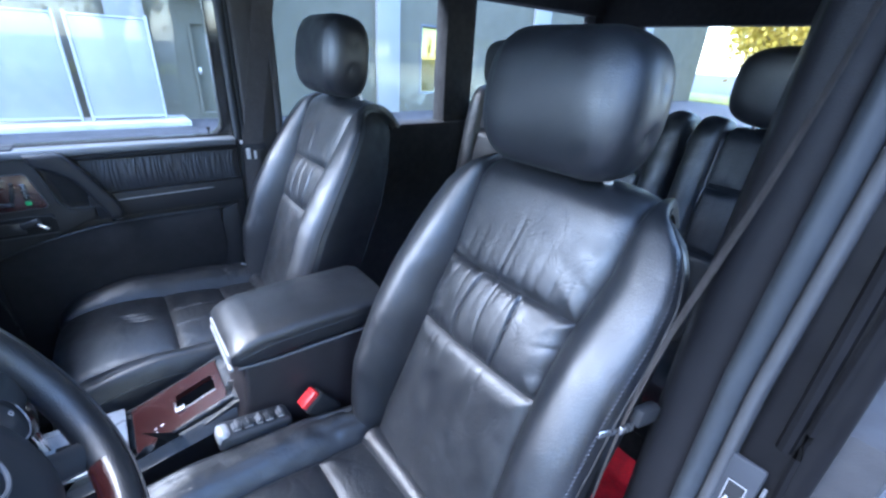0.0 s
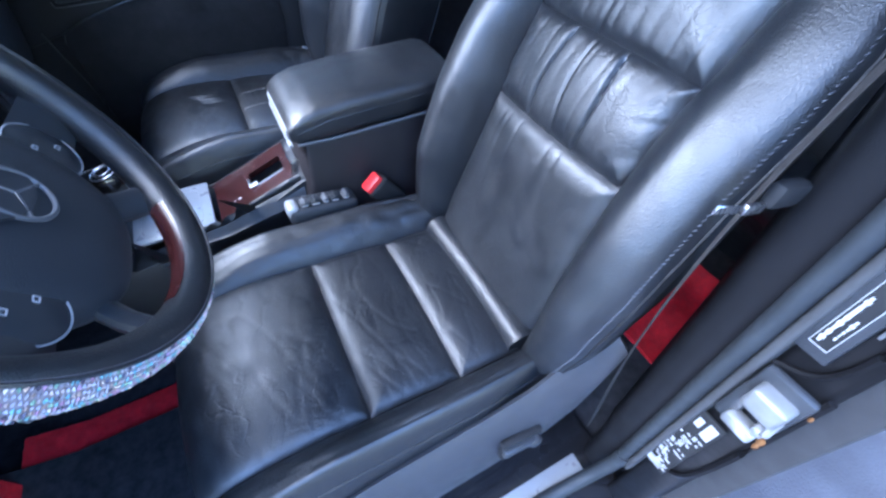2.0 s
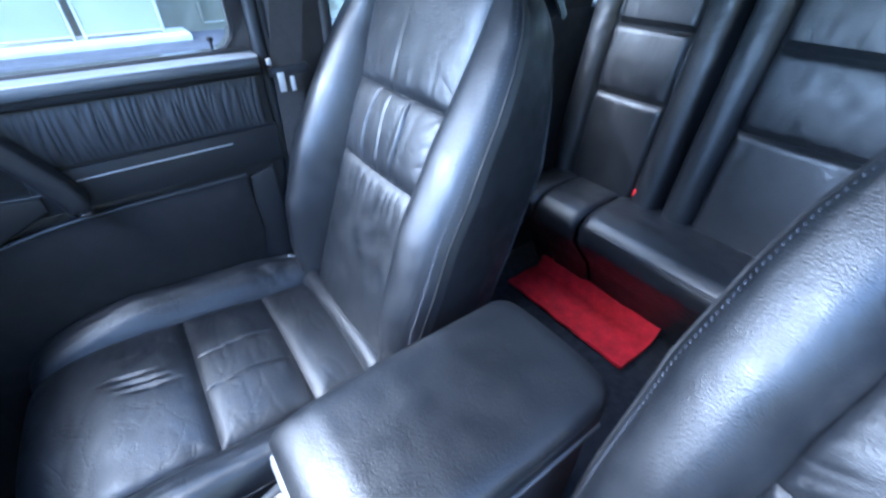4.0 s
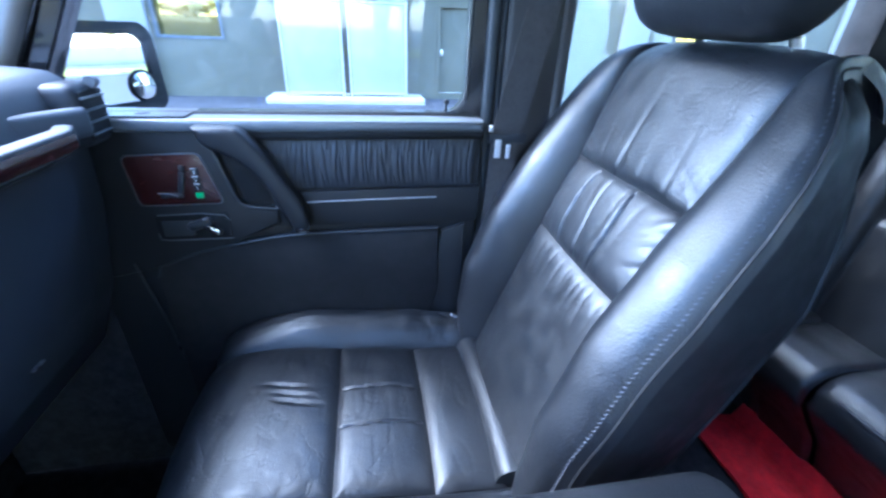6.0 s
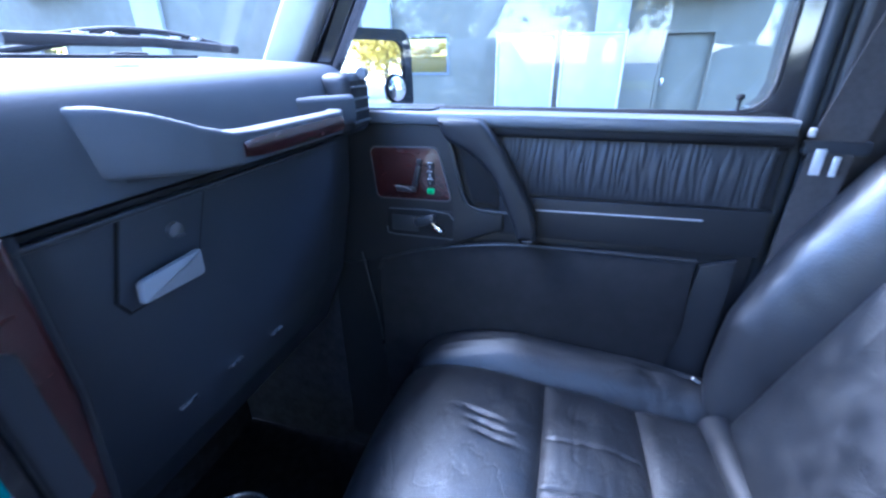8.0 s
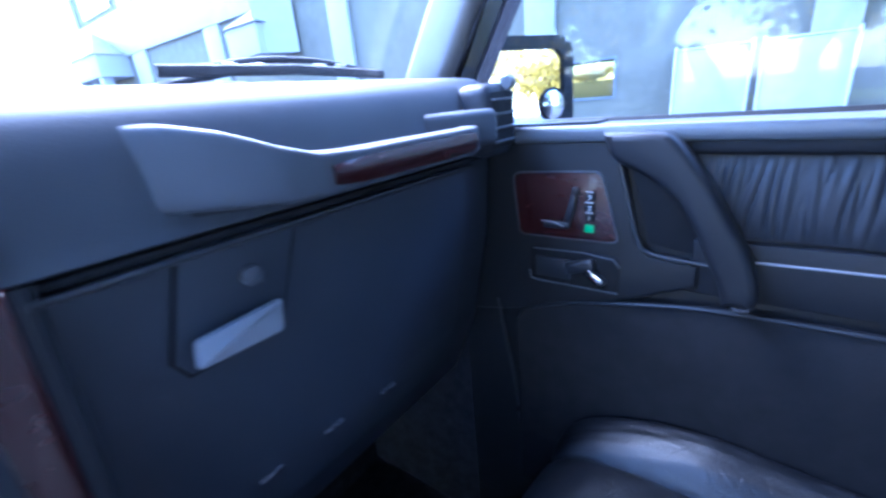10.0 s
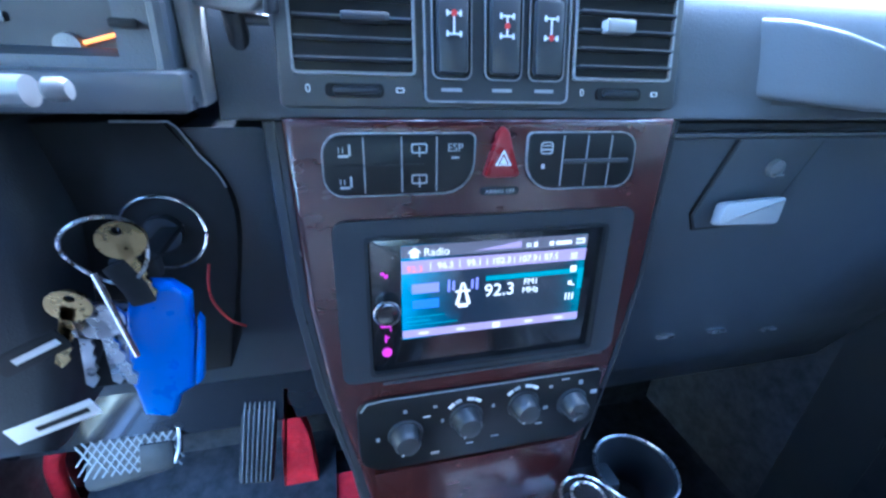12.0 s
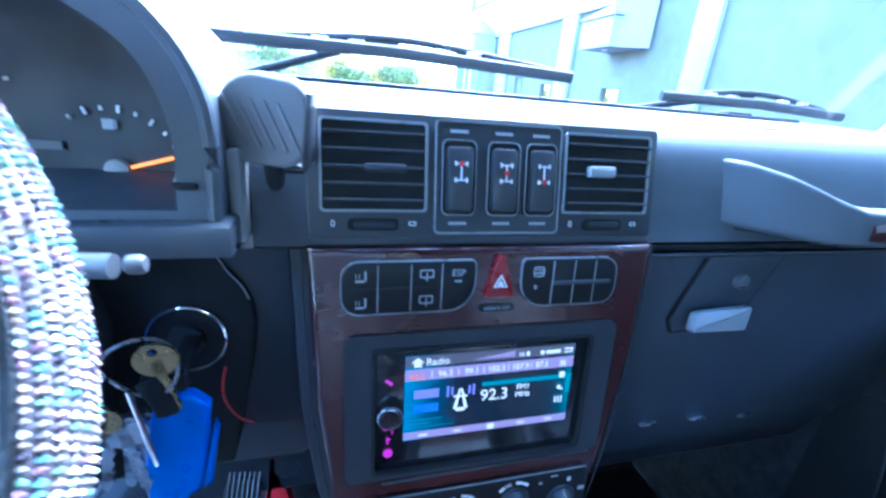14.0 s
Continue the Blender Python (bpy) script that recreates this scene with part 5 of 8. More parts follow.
part("lit_key", lathe([(0.0036, 0), (0.0036, 0.001)], ST @ pose(bx + 0.0005, -0.001, sz_(1.2012), 90), 18), G_MAGENTA, radio, "round magenta lit key")
part("tray_line", sweep([ST @ V((sx_(-0.07), -0.004, d0 - 0.002)), ST @ V((sx_(0.112), -0.004, d0 + 0.0))], 0.0012, 6), KNOB, radio)

# ---- heater controls
clim = thing("heater_panel", (CX, -0.04, 1.1), "black heater control panel with four domed grey knobs", "heater panel")
c0, c1 = sz_(1.09), sz_(1.16)
part("panel", prism(rounded(sx_(-0.091), sx_(0.118), c0, c1, (0.02, 0.026, 0.008, 0.012), 5), 0.008, ST @ pose(0, -0.003, 0), 0.0015), SATIN, clim, "satin black panel")
part("panel_edge", sweep([ST @ V((sx_(-0.088), -0.0035, c1 - 0.008)), ST @ V((sx_(-0.083), -0.0038, c1 - 0.001)), ST @ V((sx_(-0.07), -0.0038, c1 + 0.0005)), ST @ V((sx_(0.113), -0.0038, c1 + 0.0005))], 0.0007, 6), RIM, clim)
for kx, kz, arc in ((-0.054, 1.124, 0), (-0.004, 1.131, 1), (0.046, 1.135, 1), (0.092, 1.129, 0)):
    km = ST @ pose(sx_(kx), -0.003, sz_(kz), 90)
    kn = part("knob", lathe([(0.0122, 0), (0.0118, 0.004), (0.011, 0.0055), (0.0105, 0.011), (0.0088, 0.0138), (0.005, 0.0148), (0.002, 0.015)], km, 28), KNOB, clim, "grey-black domed knob")
    part("knob_collar", lathe([(0.0142, 0), (0.0136, 0.002), (0.0125, 0.0022)], km, 28, cap=False), PLASTIC_SMOOTH, kn)
    part("pointer", rbox((0, 0.0075, 0.0138), (0.0014, 0.004, 0.001), 0.0003, m=km @ pose(0, 0, 0, 0, 0, 150 if not arc else 145)), GREYPRINT, kn)
    if arc:
        for a in (-42, -22, 10, 30):
            part("scale_mark", rbox((0, 0.0188, 0.0005), (0.0056, 0.0026, 0.0008), 0, m=km @ pose(0, 0, 0, 0, 0, -a)), GREYPRINT if a == -22 else WHITE, clim)
for x, z, w, h in ((-0.076, 1.123, 0.0025, 0.003), (-0.054, 1.1465, 0.0028, 0.0028), (-0.03, 1.147, 0.003, 0.002), (-0.037, 1.1385, 0.006, 0.001), (-0.024, 1.132, 0.0022, 0.003), (0.019, 1.139, 0.0022, 0.003), (0.0, 1.104, 0.006, 0.001), (0.022, 1.107, 0.007, 0.001), (0.062, 1.112, 0.006, 0.001), (0.067, 1.128, 0.004, 0.003), (0.07, 1.149, 0.003, 0.0022), (0.083, 1.1545, 0.007, 0.001), (0.098, 1.149, 0.0035, 0.004), (0.112, 1.137, 0.006, 0.004), (-0.03, 1.1, 0.007, 0.0022)):
    part("symbol", bars([(sx_(x), sz_(z), w, h)], ST @ pose(0, -0.0032, 0)), GREYPRINT, clim)
part("ashtray_flap", prism([(sx_(-0.08), sz_(1.087)), (sx_(0.104), sz_(1.087)), (sx_(0.095), sz_(1.02)), (sx_(-0.07), sz_(1.02))], 0.006, ST @ pose(0, -0.003, 0), 0.002), WOOD, clim, "dark wood ashtray flap")

# ---------------------------------------------------------------- cup holder beside the console
cup = thing("cup_holder", (0.212, -0.02, 0.92), "black cup holder with a bare wire ring", "cup holder")
part("ring", sweep([(0.212 + 0.046 * math.cos(a), -0.02 + 0.044 * math.sin(a), 0.982) for a in (2 * math.pi * i / 48 for i in range(48))], 0.0017, 8, closed=True), STEEL, cup, "thin metal ring")
part("cup", lathe([(0.03, -0.06), (0.042, 0.0), (0.044, 0.001), (0.036, -0.055)], pose(0.212, -0.02, 0.98), 32, cap=False), PLASTIC_SMOOTH, cup)
part("arm", rbox((0.165, -0.015, 0.965), (0.05, 0.03, 0.02), 0.005), PLASTIC, cup)

# ---------------------------------------------------------------- instrument binnacle
bin_ = thing("instrument_cluster", (-0.35, 0.0, 1.36), "instrument binnacle with fuel gauge and orange needle", "instrument cluster")


def arch(dx, dz):
    half = [(0.185 + dx, 0.0 - (dz if dz < 0 else 0)), (0.187 + dx, 0.055), (0.183 + dx, 0.085 + dz * 0.3), (0.168 + dx * 0.8, 0.112 + dz * 0.6), (0.14 + dx * 0.6, 0.135 + dz * 0.9), (0.095 + dx * 0.3, 0.152 + dz), (0.04, 0.16 + dz)]
    pts = smooth_line([(x, 0, z) for x, z in half], 4)
    r = [(p.x, p.z) for p in pts]
    return r + [(-x, z) for x, z in r[::-1]]


BM = pose(-0.35, -0.03, 1.374)
part("hood", ring_prism(arch(0, 0), arch(-0.021, -0.02), 0.13, BM), DASHSKIN, bin_, "dark moulded instrument hood")
part("hood_edge", sweep([BM @ V((x, 0.0, z)) for x, z in arch(-0.003, -0.002)], 0.004, 8), DASHSKIN, bin_)
part("gauge_face", prism(arch(-0.019, -0.018), 0.01, BM @ pose(0, 0.108, 0)), GAUGE, bin_, "dark gauge face")
part("fascia", ring_prism([(x - 0.35, z + 1.374) for x, z in arch(-0.019, -0.018)], [(-0.35 + x * 0.875, 1.389 + (z - 0.018) * 0.95) for x, z in arch(-0.019, -0.018)], 0.012, pose(0, 0.044, 0)), GAUGE, bin_, "grey fascia round the gauges")
part("window_edge", sweep(smooth_line([(-0.3, 0.043, 1.389), (-0.222, 0.043, 1.389), (-0.209, 0.043, 1.394), (-0.203, 0.043, 1.406), (-0.2025, 0.043, 1.422)], 4), 0.0012, 6), RIM, bin_, "pale rounded edge of the gauge window")
part("bezel", rbox((-0.35, -0.012, 1.3795), (0.384, 0.06, 0.019), 0.003), BEZEL, bin_, "smooth strip under the gauges")
part("gap_liner", rbox((-0.1595, 0.004, 1.398), (0.007, 0.04, 0.056), 0.002), GREY_TRIM, bin_, "pale liner beside the hood")
GF = pose(0, 0.077, 0)
for gx, gz, r in ((-0.2537, 1.394, 0.046), (-0.36, 1.44, 0.058), (-0.46, 1.4, 0.044)):
    for i in range(9):
        a = radians(12 + 14 * i)
        part("gauge_tick", rbox((0, 0, 0), (0.002, 0.0008, 0.003 + 0.002 * (i % 2)), 0, m=GF @ pose(gx + r * 0.93 * math.cos(a), -0.0015, gz + r * 0.93 * math.sin(a)) @ pose(0, 0, 0, 0, 90 - math.degrees(a), 0)), WHITE, bin_)
    part("needle_hub", lathe([(0.0085, 0), (0.008, 0.005), (0.005, 0.006)], GF @ pose(gx, -0.001, gz, 90), 20), GREY_TRIM, bin_)
G_NEEDLE = glow("lit_needle", (1.0, 0.25, 0.03), 0.09)
part("needle", rbox((0.026, 0, 0), (0.034, 0.0012, 0.0024), 0.0005, m=GF @ pose(-0.2537, -0.004, 1.394, 0, -16, 0)), G_NEEDLE, bin_, "orange lit fuel needle")
part("needle", rbox((0.022, 0, 0), (0.045, 0.0012, 0.0022), 0.0005, m=GF @ pose(-0.36, -0.004, 1.44, 0, 152, 0)), G_NEEDLE, bin_, "orange lit needle")
part("fuel_symbol", bars([(-0.2555, 1.426, 0.007, 0.007), (-0.2508, 1.426, 0.0014, 0.006)], GF @ pose(0, -0.001, 0)), GREYPRINT, bin_)
part("trip_display", bars([(-0.3, 1.41, 0.03, 0.006)], GF @ pose(0, -0.001, 0)), GREYPLASTIC, bin_)
part("hood_button", rbox((-0.18, -0.032, 1.408), (0.012, 0.004, 0.004), 0.0015), BLACK, bin_)
part("column_shroud", prism([(-0.13, 1.36), (0.09, 1.36), (0.1, 1.3), (0.085, 1.2), (0.05, 1.13), (-0.06, 1.13), (-0.12, 1.2), (-0.155, 1.3)], 0.12, pose(-0.35, -0.02, 0), 0.02, 3), PLASTIC, bin_, "dark column shroud")

# ---- pod on a swivel mount
pod = thing("dash_pod", (-0.145, 0.0, 1.41), "grey round-backed dash pod with slanted ribs", "dash pod")
PM = pose(-0.143, -0.012, 1.44, 4, 6, -10)
part("housing", prism(rounded(-0.025, 0.025, -0.024, 0.027, (0.017, 0.016, 0.014, 0.022), 8), 0.016, PM, 0.003, 3), POD_GREY, pod, "grey plastic pod")
part("side_plate", rbox((0.0245, 0.008, 0), (0.003, 0.018, 0.044), 0.001, m=PM), PLASTIC_SMOOTH, pod)
for k in range(5):
    part("rib", rbox((0, 0, 0), (0.0025, 0.0016, 0.03), 0.0008, 1, m=PM @ pose(-0.015 + 0.0075 * k, -0.0002, 0.0, 0, -28, 0)), POD_GREY, pod)
part("swivel", join(sweep([(-0.14, 0.0, 1.418), (-0.14, 0.012, 1.4), (-0.14, 0.02, 1.385)], 0.006, 10), lathe([(0.003, 0), (0.003, 0.012)], pose(-0.134, 0.002, 1.413, 0, 90), 12)), PLASTIC_SMOOTH, pod)

# ---------------------------------------------------------------- steering wheel
WC = V((-0.365, -0.166, 1.362))
WH = pose(*WC, -30, 0, 0)
wheel = thing("steering_wheel", tuple(WC), "black leather steering wheel with wood inlay and rhinestone cover", "steering wheel")
R0 = 0.174


def rim_point(a, b, r=0.0165, big=R0):
    """a round the wheel (0 right, 90 top), b round the rim's section (0 outward, 90 to the driver)."""
    k = big + r * math.cos(b)
    return WH @ V((k * math.cos(a), -r * math.sin(b) * 1.12, k * math.sin(a)))


rim = surf(lambda u, v: rim_point(2 * math.pi * u, 2 * math.pi * v), 96, 20)
bmesh.ops.remove_doubles(rim, verts=rim.verts, dist=1e-5)
part("rim", rim, LEATHER, wheel, "black leather rim")
for a0 in (244, 38, 104):
    part("wood_inlay", surf(lambda u, v: rim_point(radians(a0 + (52 if a0 == 244 else 38) * u), radians(150 + 85 * v), 0.0172), 30, 10), WOOD, wheel, "burl wood section of the rim")
gems = bmesh.new()
rg = random.Random(5)
for i in range(420):
    for j in range(12):
        a, b = 2 * math.pi * (i + 0.5 * (j % 2)) / 420, radians(-88 + 12.6 * j)
        q = [rim_point(a + da, b + db, 0.0178) for da, db in ((-0.0074, 0), (0, -0.115), (0.0074, 0), (0, 0.115))]
        tip = rim_point(a + rg.uniform(-0.003, 0.003), b + rg.uniform(-0.05, 0.05), 0.0178 + rg.uniform(0.0008, 0.0018))
        vs = [gems.verts.new(p) for p in q]
        vt = gems.verts.new(tip)
        for k in range(4):
            gems.faces.new((vs[k], vs[(k + 1) % 4], vt))
part("band_cloth", surf(lambda u, v: rim_point(2 * math.pi * u, radians(-95 + 160 * v), 0.0174), 96, 10), BAND, wheel, "pale cloth under the stones")
gem = part("rhinestone_band", gems, CRYSTAL, wheel, "glittering rhinestone band round the rim", smooth=False)
gem["kind"] = "stuff"
part("band_edge", sweep([rim_point(2 * math.pi * i / 96, radians(58), 0.0178) for i in range(96)], 0.0018, 6, closed=True), LEATHER, wheel)


def hub_shape(q):
    q.x *= 1.0 - 0.18 * clamp(-q.z / 0.09)
    return q


hub = part("airbag_cover", blob((0, 0.03, -0.045), (0.102, 0.03, 0.086), 2.7, 44, 24, hub_shape, WH), PLASTIC, wheel, "dark padded airbag cover")
part("emblem_ring", sweep([WH @ V((0.026 * math.cos(a), -0.001, -0.032 + 0.026 * math.sin(a))) for a in (2 * math.pi * i / 40 for i in range(40))], 0.0022, 8, closed=True), GREYPLASTIC, hub, "plain grey ring emblem")
part("emblem_bars", join(*[sweep([WH @ V((0, -0.001, -0.032)), WH @ V((0.025 * math.cos(a), -0.001, -0.032 + 0.025 * math.sin(a)))], 0.0018, 6) for a in (radians(90), radians(210), radians(330))]), GREYPLASTIC, hub)
for sgn in (-1, 1):
    sp = part("spoke", surf(lambda u, v: WH @ V((sgn * (0.07 + 0.105 * v), 0.03 - 0.026 * v - 0.006 * math.sin(math.pi * u), -0.05 + (0.03 - 0.006 * v) * (2 * u - 1) + 0.004 * v)), 12, 12, 0.014), PLASTIC_SMOOTH, wheel, "broad smooth spoke")
    part("lower_spoke", sweep([WH @ V(p) for p in ((sgn * 0.05, 0.034, -0.09), (sgn * 0.078, 0.022, -0.125), (sgn * 0.1, 0.002, -0.152))], 0.016, 10, flat=0.6, up=(0, 1, 0)), PLASTIC_SMOOTH, wheel, "smooth grey lower spoke")
    pad = part("switch_pad", lathe([(0.03, 0), (0.031, 0.004), (0.027, 0.007), (0.01, 0.008)], WH @ pose(sgn * 0.098, 0.018, -0.05, 90), 28), PLASTIC_SMOOTH, wheel, "round switch pad with white marks")
    part("pad_ring", sweep([WH @ V((sgn * 0.098 + 0.031 * math.cos(a), 0.0125, -0.05 + 0.031 * math.sin(a))) for a in (2 * math.pi * i / 36 for i in range(36))], 0.0008, 6, closed=True), GREYPRINT, pad)
    for mx, mz in ((-0.008, -0.042), (0.009, -0.058)):
        part("pad_mark", ring_prism(rounded(sgn * 0.098 + mx - 0.003, sgn * 0.098 + mx + 0.003, mz - 0.0024, mz + 0.0024, 0.001, 2), rounded(sgn * 0.098 + mx - 0.002, sgn * 0.098 + mx + 0.002, mz - 0.0014, mz + 0.0014, 0.0006, 2), 0.0006, WH @ pose(0, 0.0094, 0)), GREYPRINT, pad)
part("column", sweep([WH @ V((0, 0.0, 0)), WH @ V((0, 0.16, -0.01))], 0.045, 20), PLASTIC, wheel)
stalk = thing("column_stalk", (-0.3, -0.06, 1.37), "grey column stalk with a pale rounded end", "stalk")
part("arm", sweep([(-0.3, -0.055, 1.372), (-0.25, -0.072, 1.381), (-0.215, -0.081, 1.3845), (-0.196, -0.083, 1.3845)], 0.0056, 14), GREYPLASTIC, stalk)
part("knob", lathe([(0.0032, 0), (0.0042, 0.001), (0.0044, 0.006), (0.0034, 0.0078), (0.001, 0.008)], pose(-0.1915, -0.083, 1.3852, 0, 90, 0), 18), GREYPLASTIC, stalk, "pale grey end button")

# ---------------------------------------------------------------- ignition and keys
ign = thing("ignition_lock", (-0.206, 0.02, 1.286), "dark ignition lock with a thin chrome ring", "ignition lock")
EDGE = smooth_line([(-0.3, 0, 1.357), (-0.2, 0, 1.3572), (-0.187, 0, 1.356), (-0.18, 0, 1.346), (-0.1755, 0, 1.337), (-0.1672, 0, 1.325), (-0.162, 0, 1.309), (-0.161, 0, 1.29), (-0.165, 0, 1.262), (-0.174, 0, 1.22), (-0.186, 0, 1.165)], 8)
part("shroud_plate", prism([(p.x, p.z) for p in EDGE] + [(-0.3, 1.16)], 0.05, pose(0, 0.0165, 0), 0.003, 2), BLACK, ign, "black shroud behind the lock")
part("shroud_edge", sweep([(p.x, 0.0165, p.z) for p in EDGE[6:46]], 0.0008, 6), RIM, ign, "thin pale line along the shroud's edge")
wires = thing("loose_wire", (-0.187, 0.03, 1.2), "thin red wire hanging under the ignition lock", "wire")
part("wire", sweep(smooth_line([(-0.183, 0.012, 1.262), (-0.186, 0.011, 1.247), (-0.1855, 0.011, 1.232), (-0.178, 0.012, 1.215), (-0.168, 0.014, 1.206)], 5), 0.0009, 6), REDPRINT, wires)
part("bezel_ring", sweep([(-0.206 + 0.0255 * math.cos(a), 0.014, 1.2865 + 0.0255 * math.sin(a)) for a in (2 * math.pi * i / 48 for i in range(48))], 0.0012, 8, closed=True), CHROME, ign, "thin chrome ring")
part("barrel", lathe([(0.0245, 0), (0.022, 0.01), (0.012, 0.012), (0.012, 0.02)], pose(-0.206, 0.03, 1.2865, 90), 28), PLASTIC, ign)
part("barrel_marks", bars([(-0.2, 1.29, 0.012, 0.0012), (-0.206, 1.279, 0.014, 0.001)], pose(0, 0.017, 0)), GREYPRINT, ign)
keys = thing("key_bunch", (-0.215, -0.03, 1.23), "bunch of brass and steel keys on a ring", "keys")


def key(bow, tip, size, material, label):
    b, t = V(bow), V(tip)
    d = (t - b).normalized()
    L = (t - b).length
    # the bow lies broadside to the cabin
    n = V((0, 1, 0))
    x = d.cross(n).normalized()
    m = Matrix.Identity(4)
    for k, ax in enumerate((x, n, -d)):
        for r in range(3):
            m[r][k] = ax[r]
    m.translation = b
    out = [(size * math.cos(a), size * 0.86 * math.sin(a)) for a in (2 * math.pi * i / 22 for i in range(22))]
    hole = [(size * 0.24 * math.cos(a), size * 0.45 + size * 0.2 * math.sin(a)) for a in (2 * math.pi * i / 22 for i in range(22))]
    blade = [(-0.0035, 0.0), (0.0035, 0.0)]
    teeth = [(0.0035 - (0.0016 if i % 2 else 0.0), -size * 0.7 - (L - size * 0.7) * i / 9) for i in range(10)]
    part("key", join(ring_prism(out, hole, 0.0022, m), prism(blade + teeth + [(0, -L - 0.003), (-0.0035, -L)], 0.002, m)), material, keys, label, smooth=False)


part("split_ring", sweep([(-0.217 + 0.02 * math.cos(a), -0.033 + 0.004 * math.sin(a * 2), 1.297 + 0.02 * math.sin(a)) for a in (2 * math.pi * i / 40 for i in range(40))], 0.0011, 6, closed=True), STEEL, keys, "steel split ring")
part("ignition_key", join(rbox((-0.2, -0.008, 1.29), (0.012, 0.04, 0.004), 0.001), rbox((-0.206, -0.03, 1.285), (0.026, 0.01, 0.014), 0.004)), BLACK, keys, "black key head in the lock")
key((-0.207, -0.036, 1.304), (-0.2, -0.037, 1.268), 0.0125, BRASS, "brass key")
key((-0.229, -0.04, 1.257), (-0.222, -0.041, 1.212), 0.0135, STEEL, "steel key")
key((-0.232, -0.03, 1.25), (-0.236, -0.03, 1.205), 0.012, STEEL, "steel key")
key((-0.24, -0.034, 1.252), (-0.248, -0.034, 1.208), 0.012, STEEL, "steel key")
key((-0.236, -0.046, 1.272), (-0.25, -0.046, 1.235), 0.011, BRASS, "brass key")
key((-0.226, -0.026, 1.25), (-0.229, -0.026, 1.2), 0.012, STEEL, "steel key")
part("strap", sweep([(-0.214, -0.036, 1.29), (-0.207, -0.037, 1.275), (-0.205, -0.037, 1.265)], 0.007, 8, flat=0.35, up=(0, 1, 0)), BLACK, keys, "black leather strap")
part("key_stick", sweep([(-0.22, -0.044, 1.29), (-0.2125, -0.046, 1.235)], 0.0016, 8, up=(0, 1, 0)), CHROME, keys, "slim chrome stick")
FM = pose(-0.2085, -0.032, 1.222, 0, 0, 0) @ pose(0, 0, 0, 0, 13, 0)
fob_out = [(-0.015, 0.05), (0.004, 0.052), (0.015, 0.045), (0.016, 0.03), (0.018, 0.018), (0.019, -0.026), (0.012, -0.032), (0.009, -0.05), (0.006, -0.053), (-0.009, -0.051), (-0.014, -0.03), (-0.017, -0.022), (-0.018, 0.03)]
fob = part("fob", prism(fob_out, 0.012, FM, 0.003, 3), BLUE, keys, "bright blue plastic fob")
part("fob_clip", prism([(0.0195, 0.03), (0.0225, 0.026), (0.0245, -0.02), (0.0205, -0.026), (0.0195, -0.02)], 0.008, FM @ pose(0, 0.002, 0), 0.001), BLUE, fob)
part("tag", rbox((0, 0, 0), (0.05, 0.0012, 0.012), 0.0004, m=pose(-0.2625, -0.052, 1.199, 0, -19, 0)), WHITE, keys, "pale printed tag")
part("tag", rbox((0, 0, 0), (0.04, 0.0012, 0.013), 0.0004, m=pose(-0.259, -0.05, 1.247, 0, -25, 0)), BLACK, keys, "black printed tag")
part("tag_print", bars([(0.004, 0, 0.026, 0.0036)], pose(-0.259, -0.051, 1.247, 0, -25, 0)), WHITE, keys)
part("tag_print", bars([(0.006, 0, 0.03, 0.0032)], pose(-0.2625, -0.053, 1.199, 0, -19, 0)), BLACK, keys)

# ---------------------------------------------------------------- pedals
pedals = thing("pedal_set", (-0.38, 0.3, 0.58), "ribbed accelerator and chequered brake pedal", "pedals")
BP = pose(-0.446, 0.3, 0.792, -28, 0, 0)
PAD = round_poly([(-0.056, 0.06), (0.066, 0.066), (0.064, -0.044), (-0.078, -0.064)], 0.026)
bpad = part("brake_pad", prism(PAD, 0.018, BP @ pose(0, -0.009, 0), 0.004, 3), RUBBER, pedals, "black brake pad with a diamond grid")
for k in range(-5, 6):
    for s in (-1, 1):
        x = k * 0.0125 - 0.009
        h = min(0.092, 2 * min(x + 0.085, 0.075 - x) / math.sin(radians(34)) * 0.8)
        if h > 0.02:
            part("tread_bar", rbox((0, 0, 0), (0.0024, 0.002, h), 0, m=BP @ pose(x, -0.0095, -0.001, 0, 34 * s, 0)), TREAD, bpad)
part("pad_patch", rbox((0.032, -0.011, -0.018), (0.05, 0.006, 0.044), 0.004, m=BP), RUBBER, bpad, "worn smooth patch")
# silver strip put in as the glint round the pad's right end
part("pad_glint", sweep(smooth_line([BP @ V(p) for p in ((0.06, -0.0095, 0.052), (0.0655, -0.0095, 0.02), (0.064, -0.0095, -0.012), (0.056, -0.0095, -0.034))], 4), 0.0032, 8), SILVER, bpad, "silver strip standing for the glint at the pad's end")
part("brake_arm", sweep([(-0.446, 0.31, 0.8), (-0.44, 0.36, 0.95), (-0.43, 0.38, 1.1)], 0.012, 8), BLACK, pedals)
AP = pose(-0.258, 0.3, 0.795, -12, 9, 0)
apad = part("accelerator_pad", rbox((0, 0, 0), (0.058, 0.016, 0.23), 0.006, 2, m=AP), RUBBER, pedals, "tall black accelerator pad")
for k in range(7):
    part("pad_rib", rbox((-0.023 + 0.0077 * k, -0.0095, 0), (0.003, 0.004, 0.215), 0.001, 1, m=AP), TREAD, apad)
rest = thing("foot_rest_strip", (-0.17, 0.3, 0.6), "bright red fabric edge beside the accelerator", "trim strip")
